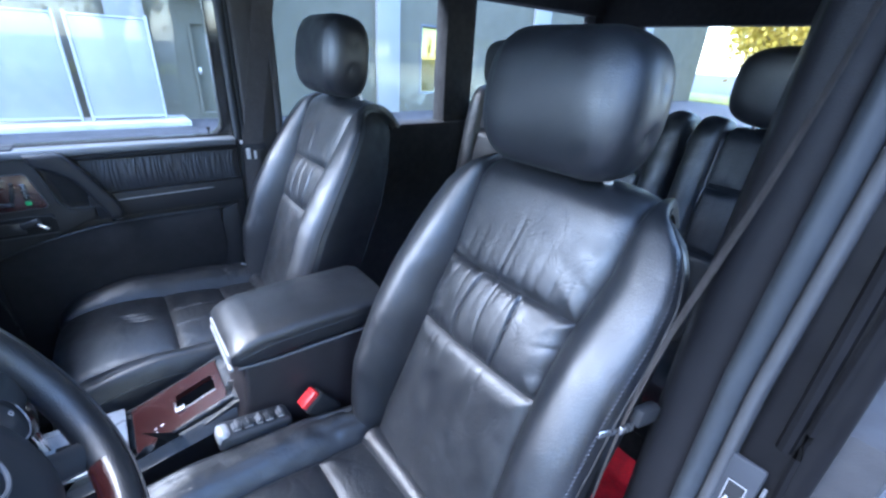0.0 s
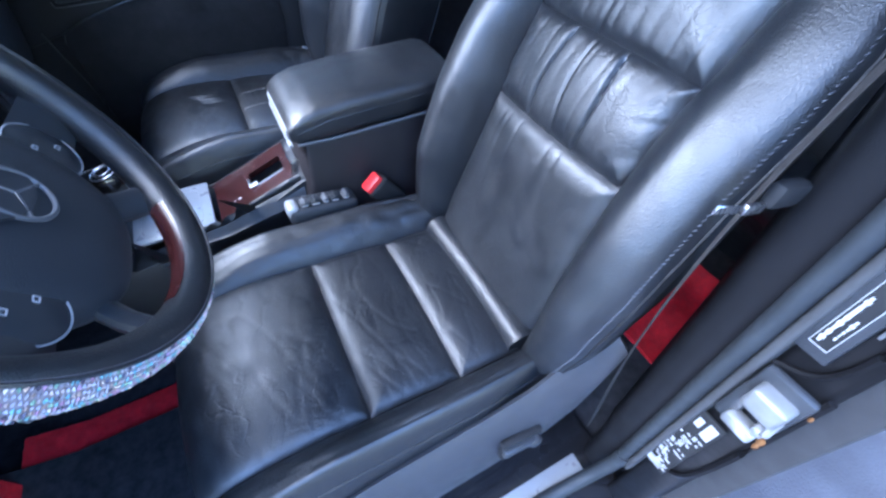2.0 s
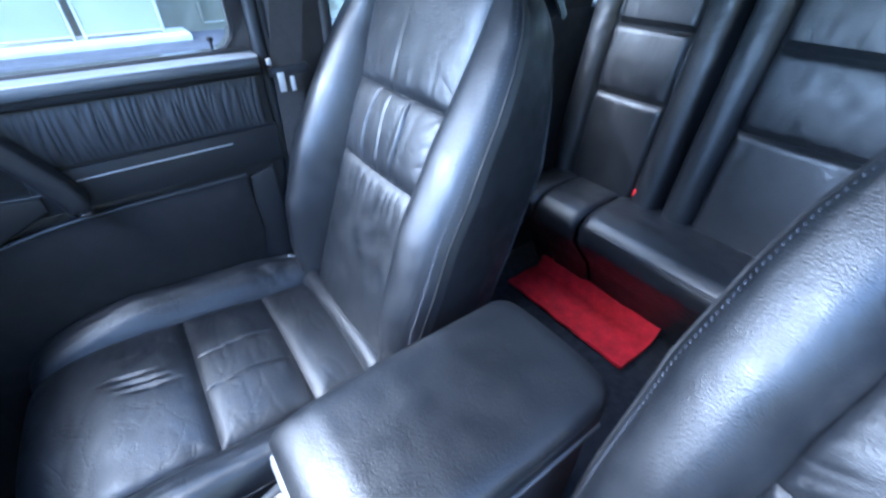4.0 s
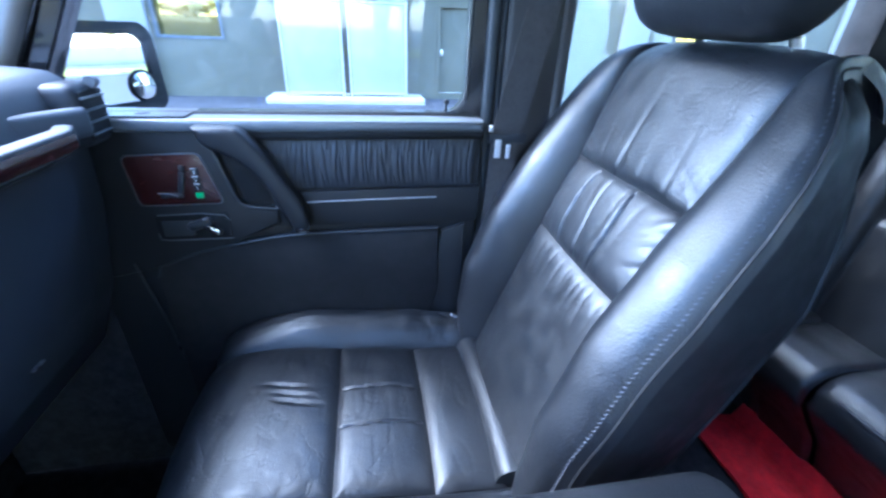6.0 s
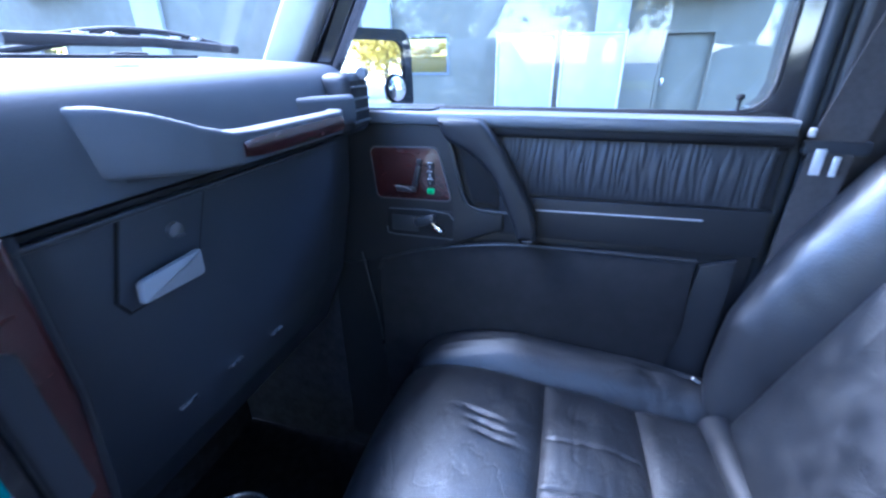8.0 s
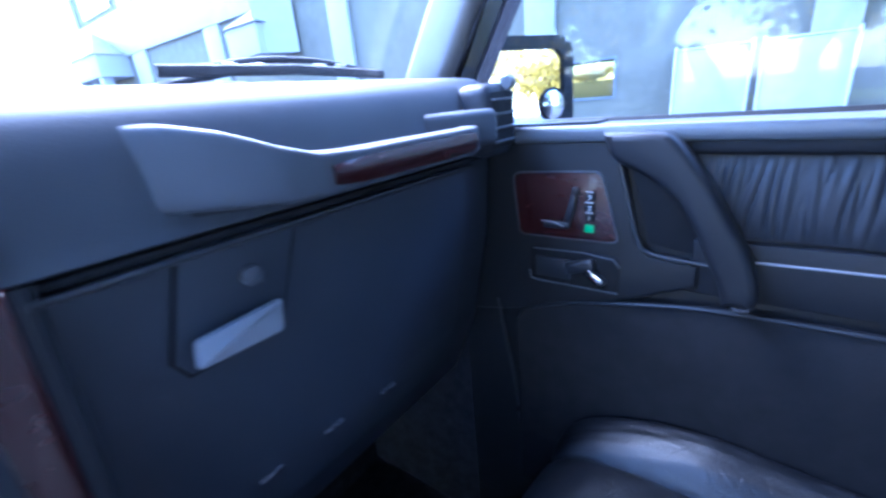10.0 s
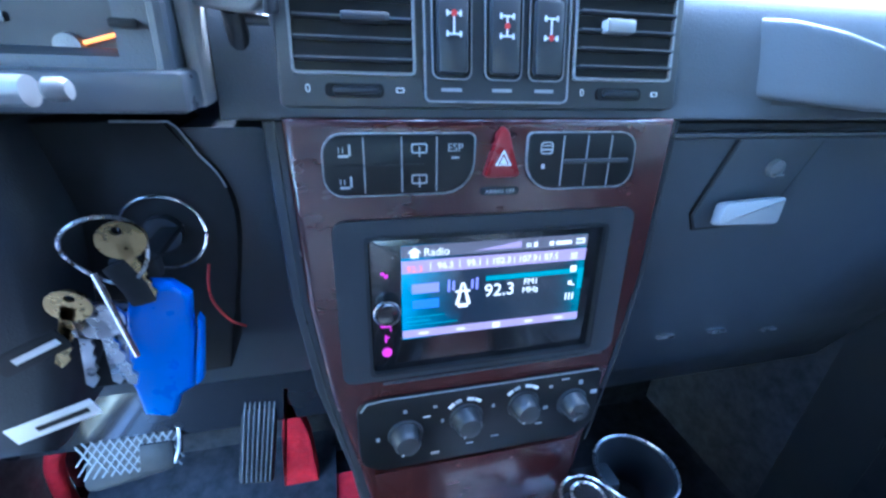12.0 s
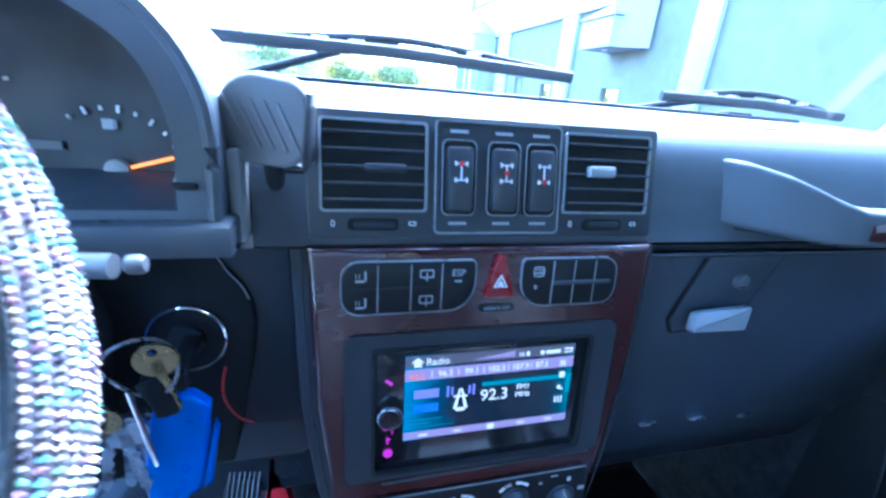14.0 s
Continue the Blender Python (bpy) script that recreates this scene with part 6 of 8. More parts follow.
part("strip", prism(round_poly([(-0.206, 0.874), (-0.178, 0.745), (-0.172, 0.6), (-0.168, 0.585), (-0.244, 0.585), (-0.237, 0.63), (-0.226, 0.76)], 0.004), 0.03, pose(0, 0.3, 0), 0.004), RED, rest)
part("thin_edge", prism([(-0.214, 0.915), (-0.209, 0.89), (-0.217, 0.79), (-0.221, 0.8)], 0.02, pose(0, 0.305, 0)), RED, rest, "red fabric edge")
part("upper_edge", prism(round_poly([(-0.338, 0.866), (-0.28, 0.888), (-0.28, 0.868)], 0.002), 0.02, pose(0, 0.36, 0), 0.002), RED, rest, "red fabric edge")
side = thing("red_trim_edge", (-0.58, 0.36, 0.6), "bright red fabric edge beside the brake pedal", "trim strip")
part("strip", sweep(smooth_line([(-0.543, 0.35, 0.87), (-0.558, 0.35, 0.83), (-0.582, 0.35, 0.78), (-0.608, 0.35, 0.725), (-0.625, 0.36, 0.64), (-0.63, 0.37, 0.58)], 4), 0.0145, 10), RED, side)

# ---------------------------------------------------------------- passenger door
door = thing("passenger_door", (0.7, -0.29, 0.6), "black passenger door trim with wood plate and pull handle", "car door")
DX = 0.655


def on_door(x=DX):
    """An outline in y, z on the door, its depth running outward from x."""
    return YZ(x)


part("panel", prism([(0.09, 0.62), (0.09, 1.37), (-0.625, 1.37), (-0.625, 0.62)], 0.06, on_door(DX + 0.006), 0.006), DOOR_DARK, door, "dark moulded door panel")
part("sill_cap", prism([(0.09, 1.366), (0.09, 1.388), (-0.62, 1.386), (-0.62, 1.366)], 0.085, on_door(DX - 0.018), 0.008, 3), SILL_SKY_SHEEN, door, "smooth window sill cap, sky sheen put into its pale colour")
part("front_pod", prism([(0.06, 1.378), (0.06, 1.1), (-0.06, 1.125), (-0.16, 1.16), (-0.25, 1.2), (-0.25, 1.228), (-0.2, 1.232), (-0.182, 1.25), (-0.158, 1.36), (-0.15, 1.378)], 0.03, on_door(DX - 0.012), 0.006, 3), DOOR_DARK, door, "moulded front section")


PLATE = [(-0.022, 1.328), (-0.03, 1.243), (-0.162, 1.245), (-0.138, 1.332)]
plate = part("wood_plate", prism(round_poly(PLATE, 0.011), 0.004, on_door(DX - 0.015), 0.001), WOOD, door, "red-brown wood plate with seat switches")
part("plate_rim", ring_prism(round_poly([(-0.0205, 1.3295), (-0.0288, 1.2415), (-0.1642, 1.2435), (-0.1393, 1.3336)], 0.0115), round_poly(PLATE, 0.011), 0.005, on_door(DX - 0.0155)), GREYPLASTIC, plate)
part("seat_switch", join(rbox((DX - 0.019, -0.085, 1.262), (0.008, 0.036, 0.009), 0.003), rbox((0, 0, 0), (0.008, 0.009, 0.038), 0.003, m=pose(DX - 0.019, -0.104, 1.285, 14, 0, 0)), rbox((DX - 0.019, -0.109, 1.309), (0.008, 0.008, 0.01), 0.003)), PLASTIC_SMOOTH, plate, "black seat-shaped switch")
# grey line painted as the highlight along the seat-shaped switch
part("painted_switch_glint", sweep([(DX - 0.024, -0.066, 1.268), (DX - 0.024, -0.085, 1.2665), (DX - 0.024, -0.096, 1.262)], 0.0008, 6), GREYPRINT, plate)
part("memory_keys", join(*[rbox((DX - 0.018, -0.128, z), (0.006, 0.011, 0.011), 0.0015) for z in (1.303, 1.289, 1.276)]), BLACK, plate, "black memory keys")
DM = Matrix(((0, 1, 0, DX - 0.0215), (-1, 0, 0, 0), (0, 0, 1, 0), (0, 0, 0, 1)))
for text, z in (("3", 1.302), ("2", 1.288), ("1", 1.2755)):
    words(text, 0.008, DM @ pose(0.128, 0, z), WHITE, plate)
part("key_lines", bars([(0.128, z, 0.009, 0.0009) for z in (1.309, 1.2955, 1.2825)], DM), WHITE, plate)
part("green_key", rbox((DX - 0.018, -0.128, 1.261), (0.006, 0.012, 0.01), 0.0015), GREEN, plate, "green memory key")
# flat black sheet on the trim, painting the shade inside the lever's recess
part("lever_recess_shade", prism(rounded(-0.165, -0.045, 1.176, 1.226, 0.006), 0.003, on_door(DX - 0.0145), 0.001), BLACK, door, "flat black sheet painted as the door lever recess's shade")
part("recess_rim", sweep([(DX - 0.015, y, z) for y, z in ((-0.05, 1.224), (-0.12, 1.226), (-0.158, 1.222), (-0.166, 1.212))], 0.001, 6), GREYPLASTIC, door)
part("recess_rim", sweep([(DX - 0.015, y, z) for y, z in ((-0.044, 1.19), (-0.046, 1.178), (-0.06, 1.176), (-0.165, 1.176))], 0.0011, 6), GREYPLASTIC, door)
part("door_lever", join(rbox((0, 0, 0), (0.012, 0.04, 0.017), 0.005, 3, m=pose(DX - 0.022, -0.118, 1.209, -18)), rbox((0, 0, 0), (0.01, 0.03, 0.012), 0.004, 2, m=pose(DX - 0.02, -0.138, 1.197, 36)), rbox((DX - 0.018, -0.08, 1.2), (0.006, 0.05, 0.03), 0.004)), PLASTIC_SMOOTH, door, "dark door lever")
part("lever_tip", rbox((0, 0, 0), (0.006, 0.026, 0.011), 0.003, 2, m=pose(DX - 0.0275, -0.138, 1.199, 38)), CHROME, door, "chrome lever tip")
grip_out = smooth_line([(0, -0.2, 1.381), (0, -0.218, 1.374), (0, -0.249, 1.335), (0, -0.275, 1.29), (0, -0.296, 1.252), (0, -0.306, 1.218), (0, -0.304, 1.2)], 5)
grip_in = smooth_line([(0, -0.276, 1.2), (0, -0.27, 1.222), (0, -0.257, 1.248), (0, -0.245, 1.276), (0, -0.226, 1.306), (0, -0.197, 1.332), (0, -0.16, 1.352), (0, -0.147, 1.381)], 5)
part("pull_handle", prism([(p.y, p.z) for p in grip_out + grip_in], 0.038, on_door(DX - 0.05), 0.009, 4), DOOR_DARK, door, "curved dark pull handle")
part("handle_foot", lathe([(0.016, 0), (0.017, 0.004), (0.014, 0.006)], pose(DX - 0.03, -0.291, 1.196, 0, 0), 20), CHROME, door, "bright ring at the handle's foot")
# black plate paints the shade behind the handle; the trim is not hollowed
part("handle_bowl_shade", prism([(-0.168, 1.34), (-0.196, 1.245), (-0.25, 1.236), (-0.262, 1.27), (-0.235, 1.335)], 0.01, on_door(DX - 0.003), 0.003), BLACK, door, "flat black sheet painted as the shade behind the handle")
part("bowl_edge", sweep(smooth_line([(DX - 0.011, -0.153, 1.36), (DX - 0.012, -0.17, 1.3), (DX - 0.012, -0.184, 1.252), (DX - 0.011, -0.2, 1.235), (DX - 0.008, -0.262, 1.228)], 6), 0.0028, 8), PLASTIC_SMOOTH, door)


def ruche(u, v):
    y, z = -0.235 - 0.375 * u, 1.263 + 0.088 * v
    k = math.sin(math.pi * clamp(v, 0.02, 0.98)) ** 0.35
    q = noise.noise(V((u * 44 + 0.25 * math.sin(v * 4), v * 1.1, 2)))
    return V((DX + 0.004 - 0.012 * k * math.sin(math.pi * clamp(u, 0.01, 0.99)) ** 0.2 + 0.003 * k * crease(q, 2.2), y, z))


part("gathered_panel", surf(ruche, 220, 16), DOOR_CLOTH, door, "gathered black leather insert")
part("belt_roll", prism([(-0.2, 1.352), (-0.2, 1.374), (-0.625, 1.374), (-0.625, 1.352)], 0.02, on_door(DX - 0.012), 0.009, 3), BLACK, door, "black padded roll under the sill")
part("armrest_ledge", prism([(-0.24, 1.19), (-0.24, 1.258), (-0.625, 1.262), (-0.625, 1.19)], 0.018, on_door(DX - 0.006), 0.005, 2), DOOR_DARK, door)
part("bright_rail", sweep([(DX - 0.007, -0.3, 1.2385), (DX - 0.0075, -0.42, 1.241), (DX - 0.007, -0.54, 1.2425)], 0.0015, 8), RIM, door, "thin bright rail")
low = [(-0.02, 0.78), (-0.02, 1.1)] + [(p.y, p.z) for p in smooth_line([(0, -0.03, 1.122), (0, -0.1, 1.147), (0, -0.2, 1.168), (0, -0.3, 1.178), (0, -0.545, 1.18)], 5)] + [(-0.55, 1.05), (-0.5, 0.78)]
part("map_pocket", prism(low, 0.016, on_door(DX - 0.014), 0.006, 2), POCKET, door, "black trimmed map pocket")
# hem in a paler grey than the pocket, for the highlight along it
part("pocket_hem", sweep([(DX - 0.014, y, z) for y, z in low[1:-2]], 0.0024, 6), KNOB, door, "hem of the pocket, its highlight put into a paler grey")
part("pocket_edge", sweep(smooth_line([(DX - 0.012, 0.012, 1.13), (DX - 0.013, 0.0, 1.06), (DX - 0.013, -0.012, 0.99), (DX - 0.012, -0.02, 0.9)], 5), 0.002, 6), KNOB, door, "thin shiny edge of the pocket")
part("pocket_post", prism([(-0.552, 1.17), (-0.6, 1.185), (-0.6, 0.75), (-0.505, 0.75)], 0.014, on_door(DX - 0.008), 0.005, 2), DOOR_DARK, door, "smooth panel behind the pocket")
part("lock_knob", join(sweep([(0.69, -0.56, 1.38), (0.69, -0.56, 1.41)], 0.0025, 8, up=(0, 1, 0)), lathe([(0.003, 0), (0.0055, 0.003), (0.0045, 0.008)], pose(0.69, -0.56, 1.406), 12)), BLACK, door, "black door lock knob")
part("mirror_dial", lathe([(0.016, 0), (0.015, 0.003), (0.008, 0.004)], pose(0.67, -0.06, 1.387), 20), BLACK, door)
part("sill_plate", prism(rounded(-0.13, 0.03, 0.645, 0.72, 0.006), 0.003, Matrix(((0, 0, 1, 0), (1, 0, 0, 0), (0, 1, 0, 1.3875), (0, 0, 0, 1)))), PLASTIC, door)
inn = [(0.1, 1.388)] + [(-0.56 - 0.04 * math.sin(radians(a)), 1.428 - 0.04 * math.cos(radians(a))) for a in (0, 30, 60, 90)] + [(-0.6, 1.91), (-0.2, 1.91)]
out = [(0.13, 1.372), (-0.56, 1.372), (-0.59, 1.372), (-0.628, 1.372), (-0.628, 1.4), (-0.628, 1.97), (-0.2, 1.97)]
part("window_frame", ring_prism(out, inn, 0.05, on_door(0.685)), BODY_PAINT, door, "black window frame")
part("window_seal", sweep([(0.69, y, z) for y, z in inn], 0.005, 6, closed=True), RUBBER, door)
pane = part("window_pane", prism(inn, 0.004, on_door(0.712)), WINDOW, door, "clear side window", smooth=False)
pane.visible_shadow = False

cable = thing("floor_cable", (0.66, -0.06, 0.9), "thin pale cable along the foot of the door", "cable")
part("wire", sweep(smooth_line([(0.672, 0.01, 0.95), (0.67, -0.03, 0.922), (0.658, -0.08, 0.913), (0.645, -0.125, 0.913), (0.63, -0.16, 0.905), (0.625, -0.2, 0.86)], 6), 0.0018, 6), GREYPRINT, cable)
part("clip", rbox((0.674, 0.01, 0.952), (0.012, 0.014, 0.01), 0.003), BLACK, cable)

# ---------------------------------------------------------------- windscreen, pillars, wipers, mirror
def pillar(name, pts, r, flat, material, label, up):
    return structure(name, sweep(smooth_line(pts, 5), r, 12, flat=flat, up=up), material, label, "pillar")


def leaning(name, x0, x1, y0, y1, z0, material, label, r=0.016):
    """A windscreen pillar that leans back; y0 and y1 at height z0."""
    pts = [(y0 + 0.62 * (z0 - 1.36), 1.36), (y1 + 0.62 * (z0 - 1.36), 1.36), (y1 - 0.62 * (1.99 - z0), 1.99), (y0 - 0.62 * (1.99 - z0), 1.99)]
    return structure(name, prism(pts, x1 - x0, YZ(x0), r, 3), material, label, "pillar")


leaning("pillar_front_east", 0.672, 0.718, 0.195, 0.112, 1.455, GREY_TRIM, "pale grey windscreen pillar trim")
leaning("pillar_edge_east", 0.705, 0.745, 0.148, 0.104, 1.455, BODY_PAINT, "black outer windscreen pillar", 0.01)
leaning("pillar_front_west", -0.695, -0.649, 0.195, 0.112, 1.455, GREY_TRIM, "pale grey windscreen pillar trim")
structure("windscreen_header", rbox((CX, -0.1, 1.97), (1.4, 0.12, 0.08), 0.02), HEADLINER, "dark headliner edge over the windscreen", "header")
ws = structure("windscreen", surf(lambda u, v: V((-0.66 + 1.34 * u, 0.245 - 0.32 * v, 1.45 + 0.5 * v)), 2, 2), WINDOW, "clear windscreen glass", "window")
ws.visible_shadow = False
structure("bonnet", prism([(0.3, 1.42), (0.36, 1.435), (0.6, 1.42), (1.5, 1.36), (1.56, 1.3), (1.56, 0.8), (0.3, 0.8)], 1.3, YZ(CX - 0.65), 0.02, 3), BODY_PAINT, "black car bonnet", "bonnet")
structure("cowl", rbox((CX, 0.31, 1.435), (1.34, 0.06, 0.03), 0.008), BLACK, "black cowl under the windscreen", "cowl")


def wiper(x0, x1, xp, z0):
    t = thing("wiper", ((x0 + x1) / 2, 0.3, z0), "black windscreen wiper resting on the glass", "wiper", "wipers")
    y = 0.255
    part("blade", sweep([(x0, y, z0), ((x0 + x1) / 2, y - 0.004, z0 + 0.001), (x1, y, z0 - 0.006)], 0.0045, 8, flat=1.6), RUBBER, t, "rubber blade")
    mid = (x0 + x1) / 2
    part("bow", sweep(smooth_line([(x0 + 0.04, y + 0.006, z0 + 0.002), (mid - 0.06, y + 0.012, z0 + 0.013), (mid, y + 0.014, z0 + 0.016), (mid + 0.06, y + 0.012, z0 + 0.013), (x1 - 0.03, y + 0.006, z0)], 6), 0.0045, 8), BLACK, t, "black metal bow")
    for k in (-0.09, -0.05, 0.05, 0.09):
        part("clip", rbox((mid + k, y + 0.004, z0 + 0.008), (0.018, 0.008, 0.004), 0.001), STEEL, t, "bright clip")
    part("arm", sweep([(xp, 0.3, z0 - 0.035), (mid - 0.04, y + 0.02, z0 + 0.008), (mid, y + 0.014, z0 + 0.014)], 0.005, 8), BLACK, t)
    return t


wiper(-0.25, 0.2, -0.2, 1.503)
wiper(0.345, 0.7, 0.24, 1.486)
structure("washer_nozzle", rbox((0.5, 0.27, 1.468), (0.05, 0.02, 0.012), 0.004), BLACK, "small black washer nozzle", "nozzle")

mirror = thing("wing_mirror", (0.84, 0.06, 1.37), "black wing mirror with a round blind spot mirror", "wing mirror")
MM = pose(0.845, 0.055, 1.434, -1.5, 0, -27)      # -y towards the driver
part("housing", prism(rounded(-0.106, 0.096, -0.074, 0.08, (0.018, 0.02, 0.03, 0.024), 6), 0.06, MM, 0.012, 3), RUBBER, mirror, "black mirror housing")
part("glass", prism(rounded(-0.088, 0.079, -0.058, 0.064, (0.014, 0.016, 0.024, 0.018), 6), 0.003, MM @ pose(0, -0.0035, 0)), MIRROR, mirror, "mirror glass reflecting trees and sky", smooth=False)
part("frame", ring_prism(rounded(-0.11, 0.1, -0.078, 0.084, (0.022, 0.024, 0.034, 0.028), 6), rounded(-0.087, 0.078, -0.057, 0.063, (0.014, 0.016, 0.024, 0.018), 6), 0.03, MM @ pose(0, -0.009, 0)), BLACK, mirror, "black frame round the glass")
spot = part("blind_spot_mirror", blob((0.055, -0.006, -0.03), (0.026, 0.009, 0.026), 2.0, 28, 16, None, MM), MIRROR, mirror, "round convex mirror")
part("spot_rim", sweep([MM @ V((0.055 + 0.027 * math.cos(a), -0.006, -0.03 + 0.027 * math.sin(a))) for a in (2 * math.pi * i / 36 for i in range(36))], 0.003, 8, closed=True), BLACK, spot)
part("bracket", sweep([(0.74, 0.1, 1.4), (0.79, 0.09, 1.4)], 0.014, 10), BLACK, mirror)

# ---------------------------------------------------------------- seat belts and B pillars
structure("kick_panel_east", rbox((0.69, 0.2, 0.95), (0.05, 0.5, 0.8), 0.01), CARPET, "black carpeted footwell side", "footwell side")
structure("kick_panel_west", rbox((-0.69, 0.3, 1.0), (0.05, 0.3, 0.86), 0.01), CARPET, "black carpeted footwell side", "footwell side")
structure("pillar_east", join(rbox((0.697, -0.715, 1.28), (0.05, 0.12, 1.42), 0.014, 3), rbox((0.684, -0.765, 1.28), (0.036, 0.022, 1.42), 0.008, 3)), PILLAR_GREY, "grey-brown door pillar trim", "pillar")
structure("seal_east", join(rbox((0.69, -0.636, 1.3), (0.04, 0.022, 1.36), 0.009, 3), rbox((0.684, -0.652, 1.3), (0.02, 0.012, 1.36), 0.005, 2)), SEAL, "grey door seal on the pillar", "seal")
belt_r = thing("seat_belt", (0.66, -0.7, 1.3), "dark grey seat belt on the passenger pillar", "seat belt", "seat belts")
part("webbing", surf(lambda u, v: V((0.655 - 0.004 * v, -0.64 - 0.112 * v - 0.058 * u, 1.36 + 0.56 * v)), 4, 8, 0.0016), BELT, belt_r)
part("guide_slot", rbox((0.657, -0.672, 1.352), (0.012, 0.075, 0.02), 0.005, 2), PLASTIC, belt_r, "dark slot where the belt enters the pillar")
part("tongue", join(rbox((0.645, -0.652, 1.335), (0.003, 0.012, 0.034), 0.001), rbox((0.646, -0.636, 1.372), (0.006, 0.008, 0.012), 0.002), rbox((0.645, -0.672, 1.33), (0.003, 0.008, 0.026), 0.001)), BRIGHT, belt_r, "bright belt tongue")
part("anchor", rbox((0.656, -0.76, 1.86), (0.02, 0.06, 0.04), 0.008), BLACK, belt_r)
part("lower_webbing", surf(lambda u, v: V((0.651 - 0.02 * v, -0.64 - 0.05 * u + 0.02 * v, 1.345 - 0.4 * v)), 4, 8, 0.0016), BELT, belt_r)
part("floor_anchor", join(rbox((0.63, -0.62, 0.955), (0.012, 0.03, 0.05), 0.004), sweep([(0.622, -0.6, 0.965), (0.615, -0.575, 0.985)], 0.003, 8)), BRIGHT, belt_r, "bright belt anchor beside the seat")

# driver's side: the open doorway's rear post, stepped like the real one
def post_strip(name, pts, material, label, category, z0=0.5, z1=1.96):
    """An upright moulding: a line in x, y pulled from z0 to z1, leaning out a little at its top."""
    line_ = smooth_line([(x, y, 0) for x, y in pts], 5)
    bm = bmesh.new()
    levels = [(z0, 0.0), (1.15, 0.0), (1.4, 0.0), (1.7, -0.012), (z1, -0.03)]
    rows = [[bm.verts.new((p.x + dx, p.y, z)) for p in line_] for z, dx in levels]
    for a, b in zip(rows, rows[1:]):
        for i in range(len(line_) - 1):
            bm.faces.new((a[i], a[i + 1], b[i + 1], b[i]))
    bmesh.ops.recalc_face_normals(bm, faces=bm.faces)
    bmesh.ops.solidify(bm, geom=bm.faces[:], thickness=0.004)
    return structure(name, bm, material, label, category)


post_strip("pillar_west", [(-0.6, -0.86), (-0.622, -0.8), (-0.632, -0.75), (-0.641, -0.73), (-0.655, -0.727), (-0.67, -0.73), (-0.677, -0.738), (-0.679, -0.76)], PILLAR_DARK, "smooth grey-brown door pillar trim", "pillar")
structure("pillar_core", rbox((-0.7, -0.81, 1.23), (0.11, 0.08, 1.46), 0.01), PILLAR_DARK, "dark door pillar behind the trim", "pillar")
post_strip("seal_inner", [(-0.675, -0.742), (-0.677, -0.724), (-0.683, -0.714), (-0.69, -0.713), (-0.696, -0.718), (-0.698, -0.726), (-0.698, -0.74)], SEAL, "thick blue-grey rubber door seal", "seal", 0.72)
post_strip("seal_lip", [(-0.697, -0.74), (-0.699, -0.722), (-0.704, -0.717), (-0.709, -0.719), (-0.711, -0.73), (-0.711, -0.745)], LIP, "pale grey lip of the door seal", "seal", 0.74)
structure("door_seal", sweep(smooth_line([(-0.69, -0.722, 0.76), (-0.688, -0.716, 0.72), (-0.682, -0.69, 0.665), (-0.676, -0.64, 0.632), (-0.672, -0.56, 0.622), (-0.675, -0.3, 0.618), (-0.675, 0.2, 0.62)], 8), 0.013, 10), SEAL, "grey rubber seal along the sill", "seal")
jamb = structure("jamb_west", prism([(-0.709, 0.44), (-0.709, 1.6), (-0.735, 1.95), (-0.79, 1.95), (-0.766, 1.6), (-0.766, 0.7), (-0.745, 0.44)], 0.09, pose(0, -0.818, 0), 0.01, 3), JAMB, "black painted door jamb", "door jamb")
structure("jamb_ridge", join(sweep([(-0.76, -0.727, 1.93), (-0.737, -0.726, 1.6), (-0.737, -0.726, 1.36)], 0.006, 8), sweep(smooth_line([(-0.712, -0.726, 1.16), (-0.742, -0.724, 1.185), (-0.752, -0.724, 1.24), (-0.747, -0.724, 1.36), (-0.75, -0.724, 1.55)], 6), 0.0035, 6), sweep(smooth_line([(-0.713, -0.725, 0.84), (-0.75, -0.724, 0.86), (-0.763, -0.724, 0.95), (-0.763, -0.724, 1.17)], 6), 0.004, 6)), JAMB, "pressed ridges in the door jamb", "trim")
JY = -0.7225
lab = thing("jamb_label", (-0.722, JY, 1.26), "dark plate with a printed label on the door jamb", "label")
part("plate", rbox((-0.7225, JY, 1.265), (0.029, 0.006, 0.132), 0.0025), PLASTIC, lab)
part("label", rbox((-0.722, JY + 0.0032, 1.259), (0.0165, 0.001, 0.09), 0.0003), BLACK, lab)
rl = random.Random(8)
part("label_print", bars([(-0.7185, 1.222 + 0.0042 * k, 0.0022 + 0.0022 * rl.random(), 0.0036) for k in range(15)] + [(-0.7252, 1.232 + 0.0048 * k, 0.0012 + 0.0022 * rl.random(), 0.0034) for k in range(6)] + [(-0.7145, 1.259, 0.0006, 0.088), (-0.7295, 1.259, 0.0006, 0.088), (-0.722, 1.215, 0.0155, 0.0006), (-0.722, 1.303, 0.0155, 0.0006)], pose(0, JY + 0.0046, 0)), GREYPRINT, lab, "pale unreadable print")
part("scuff", rbox((-0.7405, JY + 0.002, 1.285), (0.003, 0.003, 0.06), 0.001), GREYPLASTIC, lab, "bare metal scuff beside the plate")
striker = thing("door_striker", (-0.74, JY, 1.13), "worn steel door striker on the jamb", "striker")
part("base", join(rbox((-0.737, JY + 0.004, 1.128), (0.05, 0.012, 0.07), 0.005), rbox((-0.72, JY + 0.005, 1.09), (0.018, 0.012, 0.07), 0.004)), PLASTIC_SMOOTH, striker)
